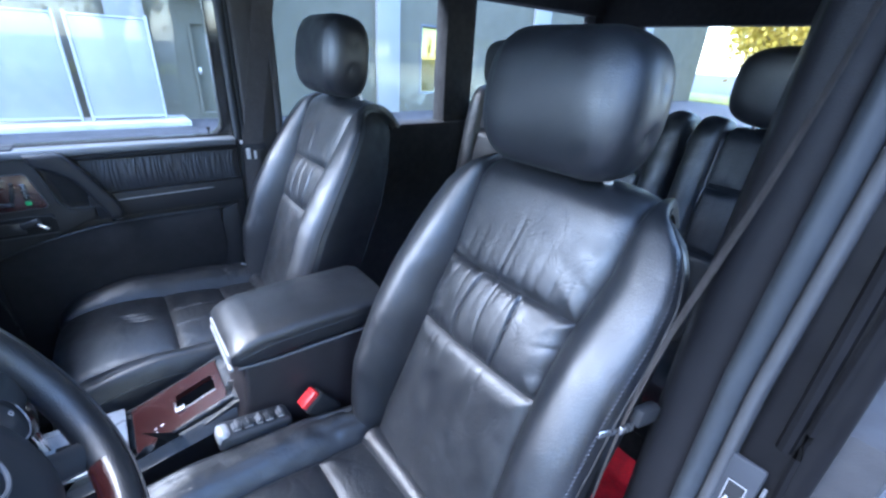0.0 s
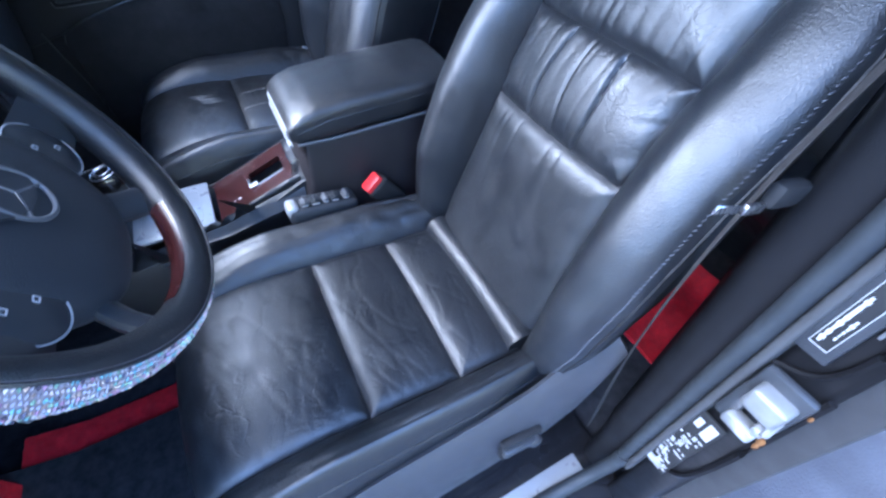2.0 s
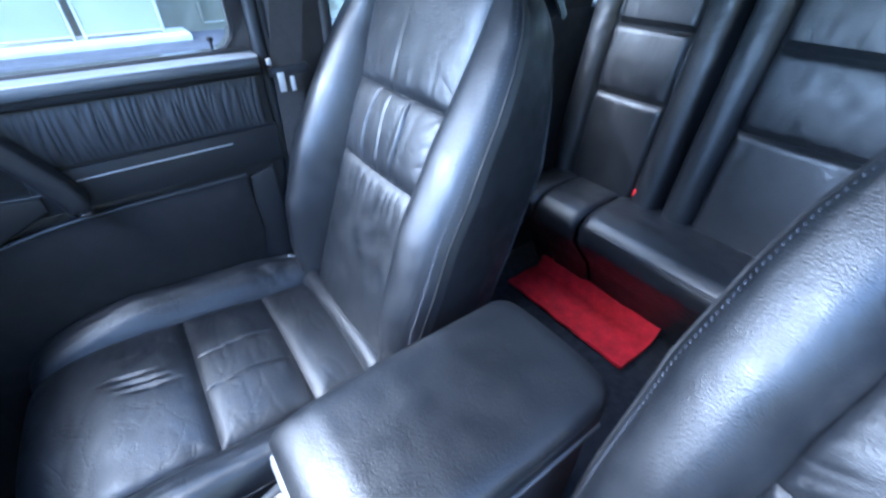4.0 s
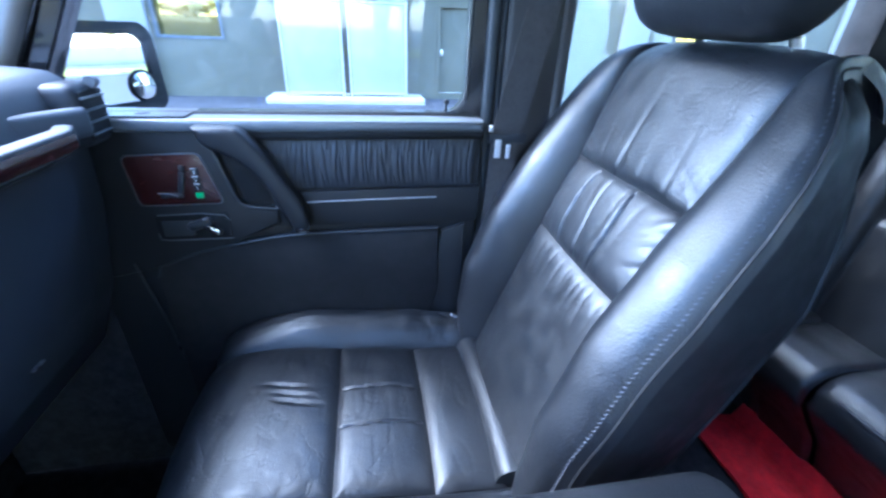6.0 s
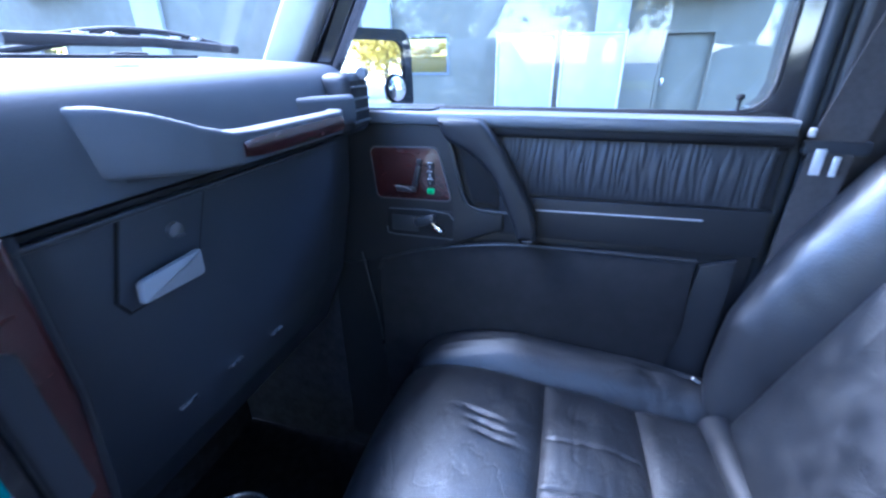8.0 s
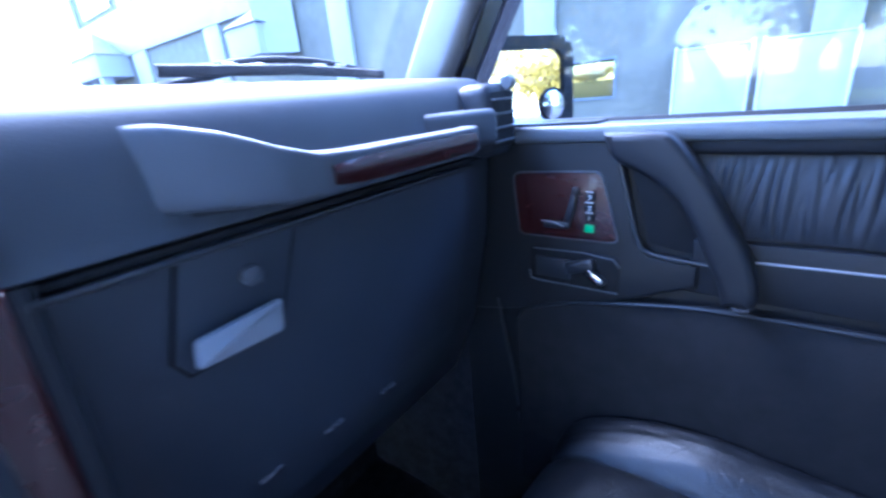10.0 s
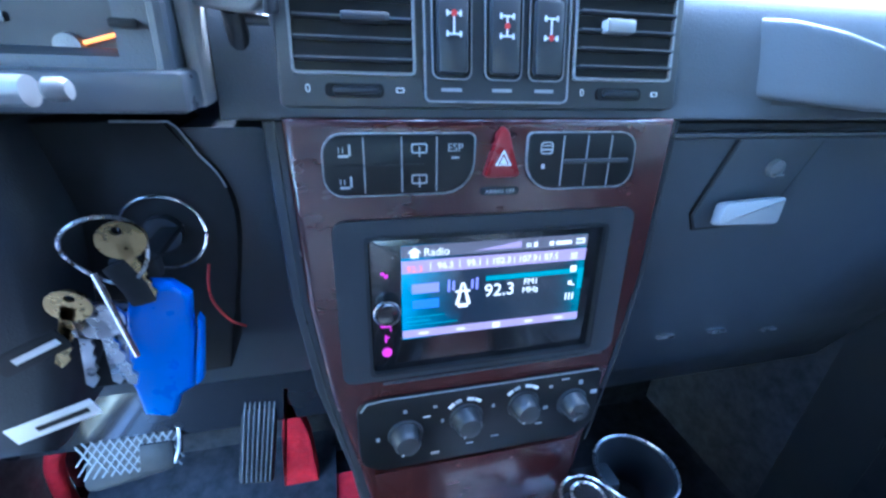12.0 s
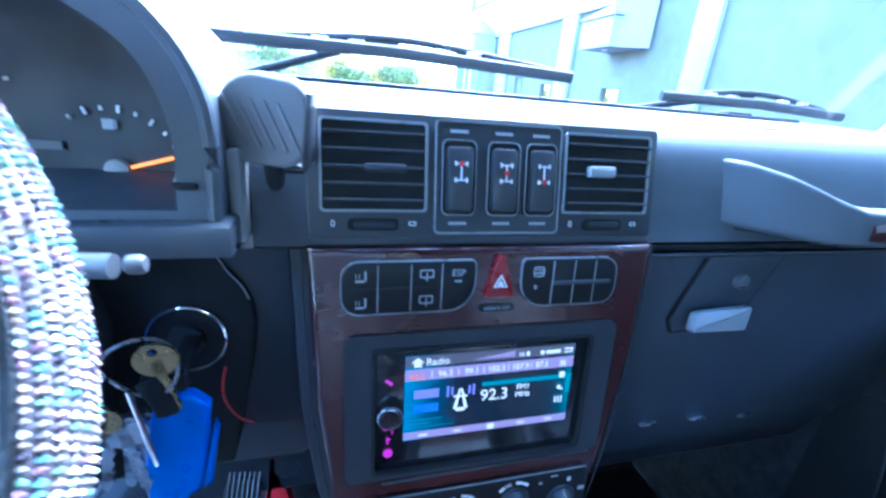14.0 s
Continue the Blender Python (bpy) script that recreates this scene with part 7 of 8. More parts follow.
part("block", rbox((-0.7385, JY + 0.017, 1.132), (0.036, 0.024, 0.032), 0.005, 3), WORN_STEEL, striker, "pale worn steel block")
part("latch_tooth", join(rbox((-0.739, JY + 0.012, 1.072), (0.034, 0.018, 0.018), 0.004, 2), rbox((-0.752, JY + 0.013, 1.09), (0.012, 0.014, 0.012), 0.003, 2)), GALV, striker, "bare steel latch tooth")
part("catch_arm", sweep([(-0.755, JY + 0.012, 1.12), (-0.757, JY + 0.02, 1.1), (-0.752, JY + 0.016, 1.085)], 0.004, 8), GALV, striker)
for p, r in (((-0.762, JY + 0.002, 1.062), 0.008), ((-0.763, JY + 0.002, 1.05), 0.006), ((-0.765, JY + 0.002, 1.14), 0.004)):
    part("rust_patch", blob(p, (r * 0.5, 0.002, r), 2.0, 14, 8), RUST, striker, "orange rust spot")
tyre = thing("tyre_label", (-0.722, JY, 0.93), "crowded black and white printed sticker on the jamb", "sticker")
part("sticker", rbox((-0.7225, JY, 0.925), (0.036, 0.003, 0.2), 0.001), BLACK, tyre)
rt = random.Random(3)
part("sticker_print", bars([(-0.7225 + rt.uniform(-0.013, 0.013), 0.835 + 0.0058 * k, rt.uniform(0.003, 0.009), rt.uniform(0.002, 0.0042)) for k in range(24) for _ in range(2)] + [(-0.731, 0.998, 0.012, 0.034), (-0.716, 1.0, 0.008, 0.02), (-0.72, 0.84, 0.024, 0.018)], pose(0, JY + 0.0022, 0)), GREYPRINT, tyre, "white unreadable print")
belt_l = thing("seat_belt", (-0.63, -0.68, 1.3), "grey seat belt hanging beside the driver seat", "seat belt", "seat belts")
bl = smooth_line([(-0.69, -0.735, 1.85), (-0.66, -0.72, 1.6), (-0.628, -0.7, 1.4), (-0.615, -0.69, 1.22), (-0.61, -0.7, 1.0), (-0.615, -0.72, 0.75)], 8)
part("webbing", sweep(bl, 0.022, 8, flat=0.06, up=(1, 0.35, 0)), BELT, belt_l)
part("tongue", join(rbox((0, 0, 0), (0.005, 0.024, 0.01), 0.002, 2, m=pose(-0.63, -0.675, 1.318, 10, 0, -8)), rbox((0, 0.026, 0), (0.002, 0.03, 0.008), 0.001, 1, m=pose(-0.63, -0.668, 1.32, 18, 0, -8))), STEEL, belt_l, "steel belt tongue")
part("tongue_grip", rbox((0, 0, 0), (0.014, 0.034, 0.022), 0.005, 2, m=pose(-0.634, -0.7, 1.326, 10, 0, -8)), BLACK, belt_l)
structure("rocker_sill", join(prism([(-0.56, 0.575), (-0.56, 0.6), (-0.685, 0.605), (-0.72, 0.585), (-0.8, 0.56), (-0.8, 0.42), (-0.56, 0.42)], 1.3, pose(0, -0.76, 0), 0.008, 2)), BODY_PAINT, "black door sill", "sill")
structure("sill_strip", rbox((-0.655, -0.25, 0.607), (0.05, 0.9, 0.006), 0.002), SILVER, "pale scuff strip on the sill", "sill strip")
structure("running_board", rbox((-0.86, -0.25, 0.42), (0.12, 1.5, 0.03), 0.012, 3), STEEL, "bright metal running board", "running board")


# ---------------------------------------------------------------- the car's shell
def box_structure(name, c, size, material, label, category, r=0.004, m=None):
    return structure(name, rbox(c, size, r, m=m), material, label, category)


box_structure("floor", (CX, -0.95, 0.56), (1.4, 3.1, 0.04), CARPET, "black carpeted floor of the car", "floor")
box_structure("ceiling", (CX, -1.36, 2.0), (1.5, 2.56, 0.04), HEADLINER, "dark cloth headliner", "ceiling", 0.012)
# passenger side wall behind the front door, with its window opening
wall_r = join(rbox((0.735, -1.65, 0.99), (0.09, 1.9, 0.8), 0.01), rbox((0.735, -1.65, 1.93), (0.09, 1.9, 0.14), 0.01),
              rbox((0.735, -0.71, 1.6), (0.1, 0.11, 0.8), 0.012), rbox((0.737, -1.525, 1.6), (0.08, 0.15, 0.6), 0.012), rbox((0.737, -2.5, 1.6), (0.08, 0.2, 0.6), 0.012))
structure("wall_east", wall_r, HEADLINER, "black trimmed side wall with rear side windows", "car wall")
wall_l = join(rbox((-0.755, -1.7, 0.99), (0.09, 1.9, 0.8), 0.01), rbox((-0.755, -1.7, 1.93), (0.09, 1.9, 0.14), 0.01), rbox((-0.755, -1.5, 1.6), (0.09, 0.1, 0.6), 0.012), rbox((-0.755, -2.5, 1.6), (0.09, 0.2, 0.6), 0.012))
structure("wall_west", wall_l, HEADLINER, "black trimmed side wall with rear side windows", "car wall")
rear = join(rbox((CX, -2.5, 0.99), (1.42, 0.08, 0.86), 0.01), rbox((CX, -2.5, 1.92), (1.42, 0.08, 0.2), 0.01), rbox((-0.58, -2.5, 1.6), (0.24, 0.08, 0.5), 0.02), rbox((0.6, -2.5, 1.6), (0.22, 0.08, 0.5), 0.02))
structure("wall_south", rear, HEADLINER, "black rear door with a window", "car wall")
structure("window_rear", rbox((CX, -2.51, 1.61), (0.98, 0.005, 0.44), 0.001), WINDOW, "clear rear window pane", "window").visible_shadow = False
structure("window_east", rbox((0.745, -1.1, 1.62), (0.005, 0.72, 0.5), 0.001), WINDOW, "clear rear side window pane", "window").visible_shadow = False
structure("window_cargo_east", rbox((0.745, -1.98, 1.62), (0.005, 0.86, 0.5), 0.001), WINDOW, "clear cargo side window pane", "window").visible_shadow = False

# rear bench
bench = thing("rear_bench", (CX, -1.5, 0.58), "black leather rear bench seat with cross-pleated backrest", "car seat")


def bench_cushion(x0, x1, y0, r0=0.045, r1=0.045):
    """A seat cushion with rounded ends, its front face running down to the floor."""
    prof = [(0, (-0.15, 0.6)), (0.2, (-0.1, 0.73)), (0.36, (0.002, 0.865)), (0.42, (0.0, 0.912)), (0.48, (-0.025, 0.938)), (0.56, (-0.07, 0.95)), (0.75, (-0.16, 0.95)), (1, (-0.34, 0.935))]

    def fn(u, v):
        x = x0 + (x1 - x0) * u
        y, z = y0 + lerp_at(v, [(a, b[0]) for a, b in prof]), lerp_at(v, [(a, b[1]) for a, b in prof])
        k = max(edge_drop(x - x0, r0), edge_drop(x1 - x, r1))
        z -= 0.0025 * crease(noise.noise(V((x * 9, y * 14, x0))), 4) * clamp((v - 0.5) / 0.1)
        return V((x, y - k, z - k * 0.7 * clamp(v / 0.3)))
    return surf(fn, 40, 44)


BENCH_PATH = path_of([(-1.47, 0.93), (-1.478, 1.0), (-1.5, 1.15), (-1.528, 1.32), (-1.556, 1.46), (-1.576, 1.505), (-1.61, 1.522), (-1.66, 1.515)])


def bench_back(x0, x1, seed):
    """A backrest: a panel with two deep cross pleats between padded bolsters."""
    pr, total = BENCH_PATH, BENCH_PATH[1][-1]
    p1, p2 = length_where(pr, 2, 1.2), length_where(pr, 2, 1.37)

    def fn(u, v):
        s = v * total
        x = x0 + (x1 - x0) * u
        p, nrm = on_path(pr, s)
        d = min(x - x0, x1 - x)
        edge = 0.085
        h = 0.022 * math.sin(math.pi * clamp(d / edge)) ** 0.7 if d < edge else 0.006 * math.sin(math.pi * (d - edge) / (x1 - x0 - 2 * edge))
        h -= 0.014 * bump(d - edge, 0.006) + 0.03 * (1 - clamp(d / 0.02)) ** 2
        if d > edge:
            for q in (p1, p2):
                h -= 0.016 * bump(s - q, 0.008) * clamp((d - edge) / 0.012)
            h += 0.006 * math.sin(math.pi * clamp((s - p1) / (p2 - p1)))
            h -= wrinkle(x, abs(s - p2), seed, 0.003, 0.05) + wrinkle(x, abs(s - p1), seed + 4, 0.003, 0.04)
        else:
            h -= 0.0025 * crease(noise.noise(V((s * 34 + x * 20, x * 12, seed)))) * bump(p.z - 1.4, 0.12)
        return p + V((x, 0, 0)) + nrm * h
    return surf(fn, 70, 90)


for x0, x1, y0, r0, r1 in ((-0.6, 0.385, -1.285, 0.045, 0.016), (0.387, 0.535, -1.275, 0.016, 0.02), (0.537, 0.64, -1.275, 0.02, 0.04)):
    part("cushion", bench_cushion(x0, x1, y0, r0, r1), LEATHER_SOFT, bench, "black leather seat cushion")
part("cushion_piping", sweep(smooth_line([(-0.56, -1.287, 0.918), (0.0, -1.283, 0.92), (0.3, -1.286, 0.918), (0.35, -1.305, 0.91)], 8), 0.0035, 8), LEATHER, bench, "shiny piping along the cushion's front edge")
for x0, x1, seed in ((-0.625, -0.24, 3), (-0.235, 0.265, 11), (0.27, 0.655, 19)):
    part("backrest", bench_back(x0, x1, seed), LEATHER_SOFT, bench, "black leather backrest with cross pleats")
part("bench_base", rbox((CX, -1.64, 0.68), (1.2, 0.36, 0.2), 0.01), BLACK, bench)
part("bench_back_shell", rbox((CX, -1.72, 1.2), (1.26, 0.08, 0.6), 0.02), BLACK, bench)
for hx in (-0.446, 0.46):
    part("headrest", blob((hx, -1.6, 1.62), (0.142, 0.055, 0.092), 3.4, 44, 26), LEATHER, bench, "rounded black leather headrest")
    for sx in (-0.07, 0.07):
        part("headrest_post", sweep([(hx + sx, -1.6, 1.49), (hx + sx, -1.6, 1.56)], 0.006, 10, up=(0, 1, 0)), CHROME, bench)
part("buckle", rbox((0.335, -1.475, 0.975), (0.025, 0.03, 0.024), 0.004), RED_PLASTIC, bench, "red rear belt buckle")

# red floor carpets
for x0, x1, y0, y1, where in ((-0.6, -0.1, -1.0, -1.3, "driver"), (0.12, 0.57, -1.245, -1.42, "passenger")):
    mat_rear = thing("rear_floor_mat", ((x0 + x1) / 2, (y0 + y1) / 2, 0.58), "bright red carpet floor mat behind the %s seat" % where, "floor mat", "rear floor mats")
    part("mat", surf(lambda u, v: V((x0 + (x1 - x0) * u, y0 + (y1 - y0) * v, 0.592 + 0.012 * noise.noise(V((u * 5, v * 3, 1))) + 0.05 * max(0, v - 0.85) / 0.15)), 30, 16, 0.01), RED, mat_rear)
mat_front = thing("front_floor_mat", (-0.35, 0.0, 0.58), "black carpet floor mat with a red quilted border", "floor mat")
part("red_border", surf(lambda u, v: V((-0.62 + 0.55 * u, -0.22 + 0.53 * v, 0.588 + 0.03 * clamp((v - 0.8) / 0.2) + 0.004 * abs(math.sin((u + v) * 40)) * abs(math.sin((u - v) * 40)))), 60, 60, 0.01), RED, mat_front, "bright red quilted mat")
part("carpet_top", surf(lambda u, v: V((-0.58 + 0.44 * u, -0.2 + 0.6 * v, 0.602 + 0.05 * clamp((v - 0.7) / 0.3))), 20, 20, 0.008), CARPET, mat_front, "black carpet")

# ---------------------------------------------------------------- outside
ground = bmesh.new()
bmesh.ops.create_grid(ground, x_segments=40, y_segments=40, size=160)
structure("ground", ground, ASPHALT, "grey asphalt yard", "ground")
WALL_X = 10.3


def facade():
    openings = [(2.42, 3.72, 1.13, 1.99), (-3.04, -2.06, 0.12, 1.97), (-8.8, -7.96, 0.5, 2.35), (14.2, 15.4, 1.2, 2.2), (19.6, 20.7, 1.3, 2.35), (22.9, 24.0, 0.12, 2.7)]
    y0, y1, top = -26.0, 35.0, 10.4
    cuts = sorted(openings)
    pieces, y = [], y0
    for a, b, lo, hi in cuts:
        pieces += [(y, a, 0, top), (a, b, 0, lo), (a, b, hi, top)]
        y = b
    pieces.append((y, y1, 0, top))
    return pieces, openings


pieces, openings = facade()
building = thing("warehouse", (WALL_X, 2.0, 0.0), "pale blue warehouse with white pilasters, windows and canopies", "building")
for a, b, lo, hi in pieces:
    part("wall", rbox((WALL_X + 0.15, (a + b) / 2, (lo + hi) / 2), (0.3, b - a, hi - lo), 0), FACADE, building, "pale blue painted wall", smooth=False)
part("side_wall", join(rbox((WALL_X + 8.15, 34.85, 5.2), (15.7, 0.3, 10.4), 0)), OFFWHITE, building, smooth=False)
part("roof", rbox((WALL_X + 8, 4.5, 10.53), (16.3, 61.3, 0.25), 0.02), CONCRETE, building)
for y, w in ((-1.04, 0.62), (4.15, 0.72), (-6.85, 0.7), (10.8, 0.9), (18.5, 1.25), (26.1, 1.7), (34.2, 1.5), (-13, 0.8), (-20, 0.8)):
    part("pilaster", rbox((WALL_X - 0.06, y, 5.15), (0.14, w, 10.3), 0.015), OFFWHITE, building, "white painted pilaster")
part("cornice", rbox((WALL_X - 0.07, 4.5, 6.1), (0.18, 61, 2.1), 0.02), OFFWHITE, building, "white painted band")
part("parapet", rbox((WALL_X - 0.08, 4.5, 10.1), (0.2, 61, 0.6), 0.02), OFFWHITE, building, "white painted parapet")


def upper_window(y, w=4.2, lo=7.5, hi=9.4):
    """A wide upper window with white bars."""
    win = part("window", rbox((WALL_X - 0.03, y, (lo + hi) / 2), (0.04, w, hi - lo), 0.002), DARKGLASS, building, "wide upper window with white bars")
    for k in range(6):
        part("window_bar", rbox((WALL_X - 0.07, y - w / 2 + k * w / 5, (lo + hi) / 2), (0.05, 0.12, hi - lo + 0.12), 0), WHITE, win, smooth=False)
    for z in (lo, (lo + hi) / 2 + 0.2, hi):
        part("window_rail", rbox((WALL_X - 0.062, y, z), (0.05, w, 0.1), 0), WHITE, win, smooth=False)


for y in (14.65, 22.3, 30.2):
    upper_window(y)
for a, b, lo, hi in openings:
    if lo > 0.3:
        win = part("window", rbox((WALL_X + 0.1, (a + b) / 2, (lo + hi) / 2), (0.02, b - a - 0.06, hi - lo - 0.06), 0.002), DARKGLASS, building, "window pane with a gold tree reflection put into its colour")
        mm = Matrix(((0, -1, 0, WALL_X + 0.1), (1, 0, 0, 0), (0, 0, 1, 0), (0, 0, 0, 1)))
        part("window_frame", ring_prism([(a, lo), (b, lo), (b, hi), (a, hi)], [(a + 0.05, lo + 0.05), (b - 0.05, lo + 0.05), (b - 0.05, hi - 0.05), (a + 0.05, hi - 0.05)], 0.12, mm), ROOFTILE, win, smooth=False)
    else:
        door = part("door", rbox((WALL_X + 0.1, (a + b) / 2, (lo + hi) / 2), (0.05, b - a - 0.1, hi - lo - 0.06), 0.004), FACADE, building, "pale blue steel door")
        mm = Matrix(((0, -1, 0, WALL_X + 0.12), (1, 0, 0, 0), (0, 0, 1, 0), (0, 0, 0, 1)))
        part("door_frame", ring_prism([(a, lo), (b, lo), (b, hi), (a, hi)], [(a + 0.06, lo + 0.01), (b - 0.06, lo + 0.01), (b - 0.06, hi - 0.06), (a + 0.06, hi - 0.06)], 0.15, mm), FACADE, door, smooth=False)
        part("door_knob", rbox((WALL_X + 0.05, b - 0.12, 1.0), (0.05, 0.06, 0.14), 0.01), STEEL, door)


def canopy(y, z, w=2.0, h=0.55, p=0.85):
    c = part("canopy", prism([(-w / 2, 0), (w / 2, 0), (w / 2, h), (-w / 2, h)], -p, Matrix(((0, 1, 0, WALL_X), (1, 0, 0, y), (0, 0, 1, z), (0, 0, 0, 1))), 0.01), OFFWHITE, building, "white boxed entrance canopy")
    bm = bmesh.new()
    vs = [bm.verts.new(p) for p in ((WALL_X, y - w / 2 - 0.1, z + h + 0.002), (WALL_X, y + w / 2 + 0.1, z + h + 0.002), (WALL_X - p - 0.1, y + w / 2 + 0.1, z + h + 0.002), (WALL_X - p - 0.1, y - w / 2 - 0.1, z + h + 0.002), (WALL_X - p * 0.45, y, z + h + 0.32 * w))]
    for f in ((0, 1, 2, 3), (0, 3, 4), (3, 2, 4), (2, 1, 4), (0, 4, 1)):
        bm.faces.new([vs[i] for i in f])
    part("canopy_roof", bm, ROOFTILE, c, "dark hipped canopy roof", smooth=False)
    part("canopy_lamp", rbox((WALL_X - p * 0.6, y, z - 0.02), (0.12, 0.2, 0.04), 0.01), WHITE, c)
    return c


canopy(-2.55, 2.65)
near_canopy = canopy(14.5, 3.4, 1.9, 0.95, 1.25)
part("soffit", prism([(-1.2, 0), (-0.12, 0), (-0.12, -0.75)], 1.6, Matrix(((1, 0, 0, WALL_X), (0, 0, 1, 13.7), (0, 1, 0, 3.4), (0, 0, 0, 1)))), OFFWHITE, near_canopy, "sloping white soffit")
far_canopy = canopy(29.9, 4.05, 4.2, 1.1, 1.5)
for y in (28.2, 31.6):
    part("column", rbox((WALL_X - 1.2, y, 2.02), (0.5, 0.5, 4.04), 0.02), OFFWHITE, far_canopy, "white square column")
kerb = rbox((WALL_X - 0.45, -0.05, 0.05), (0.9, 3.3, 0.12), 0.02)
structure("pavement", kerb, CONCRETE, "pale concrete pad under the fence panels", "pavement")


def fence_panel(y, w=1.18, h=1.78):
    t = thing("fence_panel", (WALL_X - 0.55, y, 0.11), "white screened steel fence panel standing at the wall", "fence", "fence panels")
    x, z0 = WALL_X - 0.55, 0.13
    part("screen", rbox((x, y, z0 + h / 2 + 0.03), (0.02, w - 0.06, h - 0.06), 0.003), FENCE_SCREEN, t)
    for dy in (-w / 2, w / 2):
        part("post", sweep([(x, y + dy, 0.11), (x, y + dy, z0 + h + 0.06)], 0.028, 10, up=(1, 0, 0)), GALV, t)
    for dz in (0.05, h):
        part("rail", sweep([(x - 0.005, y - w / 2, z0 + dz), (x - 0.005, y + w / 2, z0 + dz)], 0.02, 8, up=(1, 0, 0)), GALV, t)
    return t


fp = fence_panel(0.62)
copy_thing(fp, Matrix.Translation((WALL_X - 0.55, -0.72, 0.11)))


def tree(x, y, h, spread, material, label, seed):
    rnd = random.Random(seed)
    t = thing("tree", (x, y, 0), label, "tree", "trees round the yard")
    top = V((x + rnd.uniform(-0.3, 0.3), y + rnd.uniform(-0.3, 0.3), h * 0.55))
    limbs = [sweep(smooth_line([(x, y, 0), (x + 0.1, y, h * 0.3), top], 4), 0.05 * h ** 0.8, 8, up=(1, 0, 0), taper=lambda k: 1 - 0.6 * k)]
    tips = []
    for i in range(9):
        a = 2 * math.pi * i / 9 + rnd.uniform(-0.3, 0.3)
        e = top + V((math.cos(a) * spread * rnd.uniform(0.5, 0.9), math.sin(a) * spread * rnd.uniform(0.5, 0.9), h * rnd.uniform(-0.15, 0.42)))
        st = V((x, y, h * rnd.uniform(0.15, 0.5)))
        limbs.append(sweep([st, st.lerp(e, 0.5) + V((0, 0, 0.2)), e], 0.018 * h ** 0.8, 6, up=(1, 0, 0), taper=lambda k: 1 - 0.75 * k))
        tips += [e, st.lerp(e, 0.6)]
    part("trunk", join(*limbs), BARK, t, "grey-brown trunk and limbs")
    verts, faces = [], []
    for _ in range(3200):
        c = rnd.choice(tips)
        g = V((rnd.gauss(0, 1), rnd.gauss(0, 1), rnd.gauss(0, 0.8))) * spread * 0.26
        p = c + g
        s = rnd.uniform(0.1, 0.24)
        a, b = V((rnd.uniform(-1, 1), rnd.uniform(-1, 1), rnd.uniform(-1, 1))).normalized() * s, V((rnd.uniform(-1, 1), rnd.uniform(-1, 1), rnd.uniform(-1, 1))).normalized() * s
        k = len(verts)
        verts += [p - a, p - b * 0.6, p + a, p + b * 0.6]
        faces.append((k, k + 1, k + 2, k + 3))
    me = bpy.data.meshes.new("crown")
    me.from_pydata([tuple(v) for v in verts], [], faces)
    me.materials.append(material)
    ob = new("crown", me)
    ob.parent = t
    ob.matrix_parent_inverse = t.matrix_basis.inverted()
    return t


spots = [(-24, -14, 8, 3.4, 1), (-27, -3, 9, 3.6, 1), (-25, 7, 8, 3.2, 0), (-30, 16, 9, 3.4, 1), (-10, -34, 8, 3.4, 1), (-3, -38, 7, 3.0, 0), (4, -33, 8.5, 3.4, 1), (-17, -27, 9, 3.8, 1), (-6, 58, 8, 3.5, 0), (-18, 62, 9, 4, 0), (1, 66, 7, 3, 1), (11, -36, 8, 3, 1), (-21, 10, 3.6, 1.7, 1), (-20, 14, 3.2, 1.8, 1), (-22, 18, 4, 1.8, 1), (-20, 50, 7, 3, 1), (8, -30.5, 6, 2.6, 1), (0.5, -30, 6.5, 2.6, 1), (-24, 12.5, 7, 2.8, 1), (-25, 17, 7.5, 3, 1)]
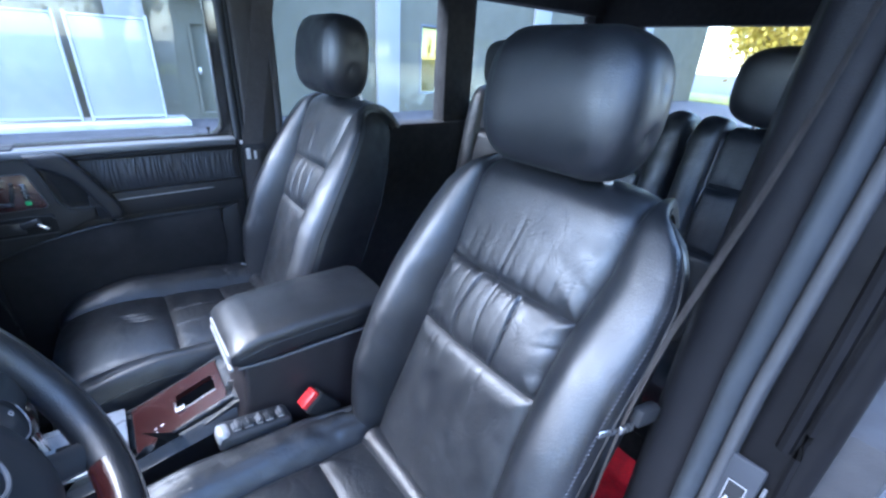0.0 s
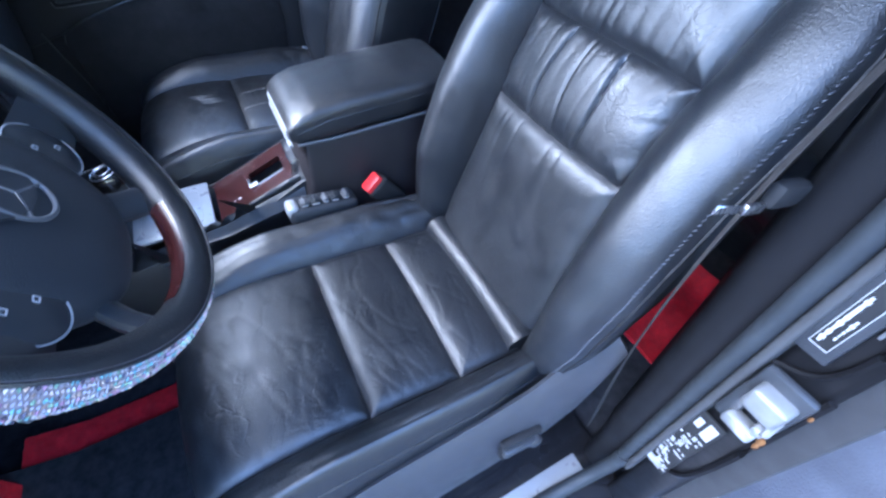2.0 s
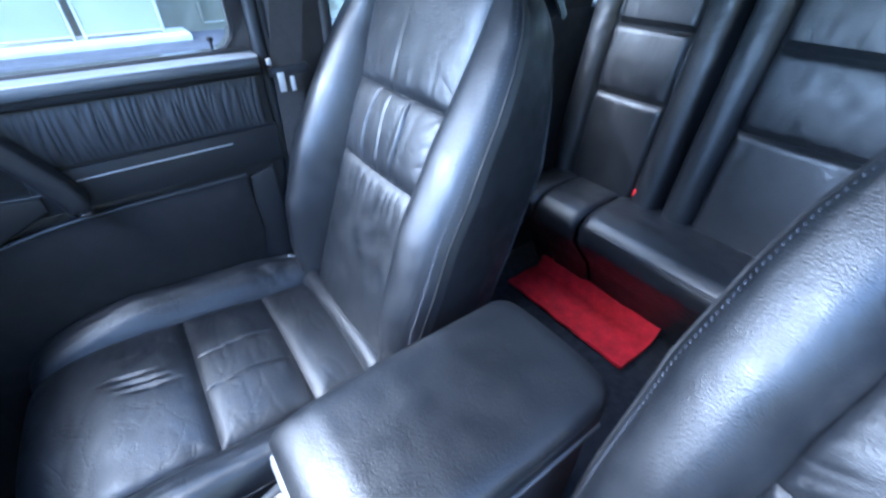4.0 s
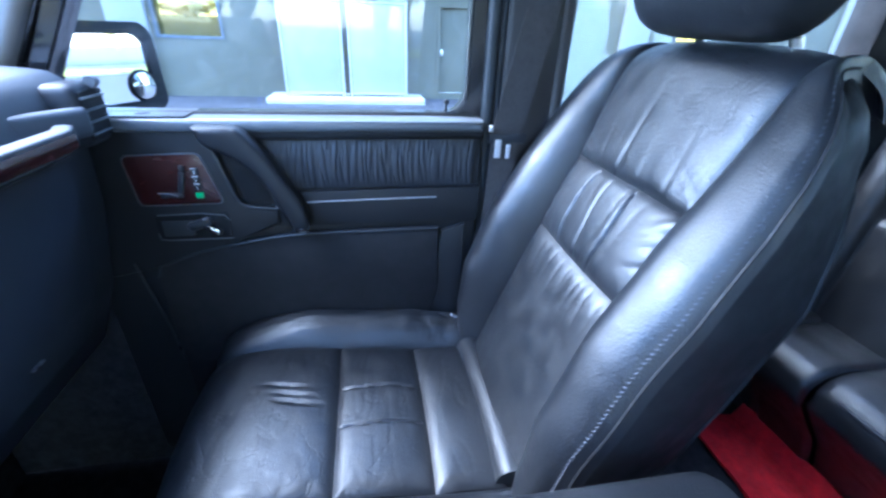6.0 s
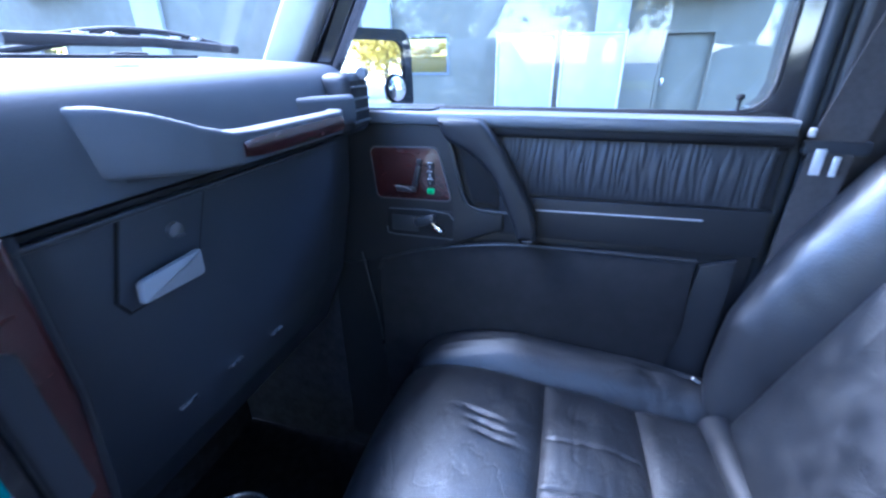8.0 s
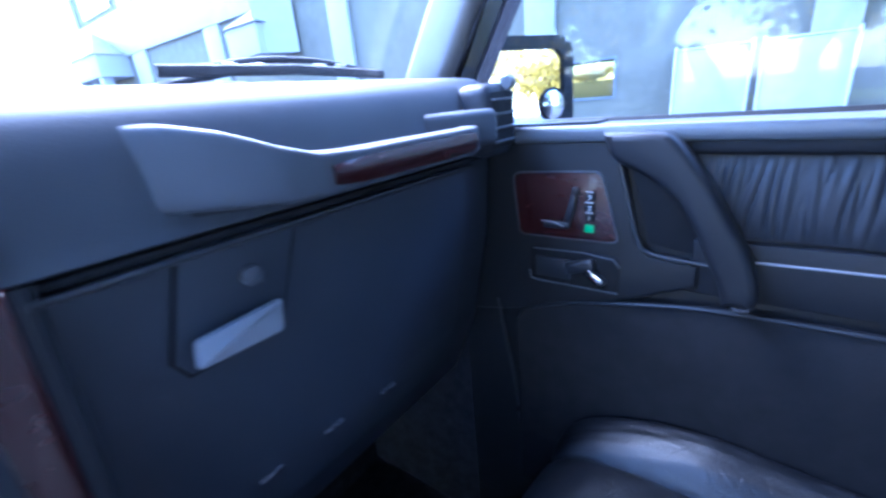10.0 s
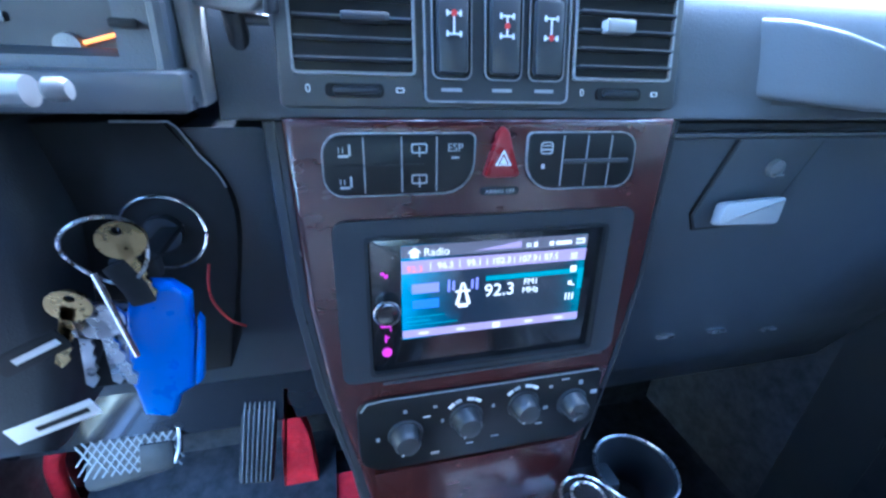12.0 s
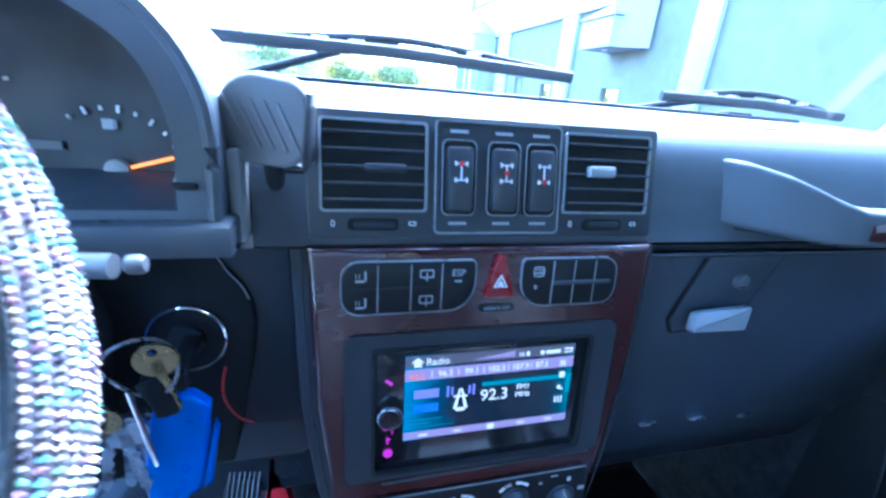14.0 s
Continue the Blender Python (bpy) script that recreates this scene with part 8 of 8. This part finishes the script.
# near western row, out of view, added to block low sky light
spots += [(-14, -10, 8.5, 3.2, 1), (-15, -5.5, 9, 3.4, 0), (-13.5, -1, 8.5, 3.2, 1), (-15, 3.5, 9, 3.4, 1), (-14, 8, 8.5, 3.2, 0), (-15.5, 12.5, 9, 3.4, 1), (-14, 17, 8.5, 3.2, 1), (-15, 22, 9, 3.4, 1)]
spots += [(3, 64, 5.0, 2.6, 0), (6.5, 70, 5.4, 2.8, 1), (9.5, 66, 4.6, 2.5, 0), (12.5, 72, 5.2, 2.8, 0), (15.5, 68, 4.8, 2.6, 1), (18.5, 74, 5.0, 2.8, 0)]
for i, (x, y, h, s, kind) in enumerate(spots):
    tree(x, y, h, s, LEAF_Y if kind else LEAF_G, "autumn tree with yellow leaves" if kind else "tree with dull green leaves", 20 + i)
structure("verge", join(rbox((-4, -30, 0.02), (60, 8, 0.08), 0.02), rbox((-27, 4, 0.02), (8, 80, 0.08), 0.02), rbox((-3, 60, 0.02), (70, 20, 0.08), 0.02)), GRASS, "grass verge along the yard's edge", "verge")


def house(x, y, w, d, h, label):
    t = thing("house", (x, y, 0), label, "house", "far houses")
    part("wall", rbox((x, y, h / 2), (w, d, h), 0.03), OFFWHITE, t)
    bm = bmesh.new()
    p = [V((x + sx * (w / 2 + 0.4), y + sy * (d / 2 + 0.4), h)) for sx, sy in ((-1, -1), (1, -1), (1, 1), (-1, 1))] + [V((x - w / 2 - 0.4, y, h + 2)), V((x + w / 2 + 0.4, y, h + 2))]
    vs = [bm.verts.new(q) for q in p]
    for f in ((0, 1, 5, 4), (2, 3, 4, 5), (0, 4, 3), (1, 2, 5), (0, 3, 2, 1)):
        bm.faces.new([vs[i] for i in f])
    part("roof", bm, ROOFTILE, t, smooth=False)
    for k in range(3):
        part("window", rbox((x - w / 3 + k * w / 3, y - d / 2 * (1 if y > 0 else -1), h * 0.55), (1.1, 0.06, 1.2), 0.01), DARKGLASS, t)
    return t


house(-2, -48, 11, 8, 4.5, "white house beyond the rear verge")
house(-14, 78, 26, 10, 5.0, "long white building far down the road")
house(14, 92, 30, 9, 4.0, "long low white building behind the far trees")
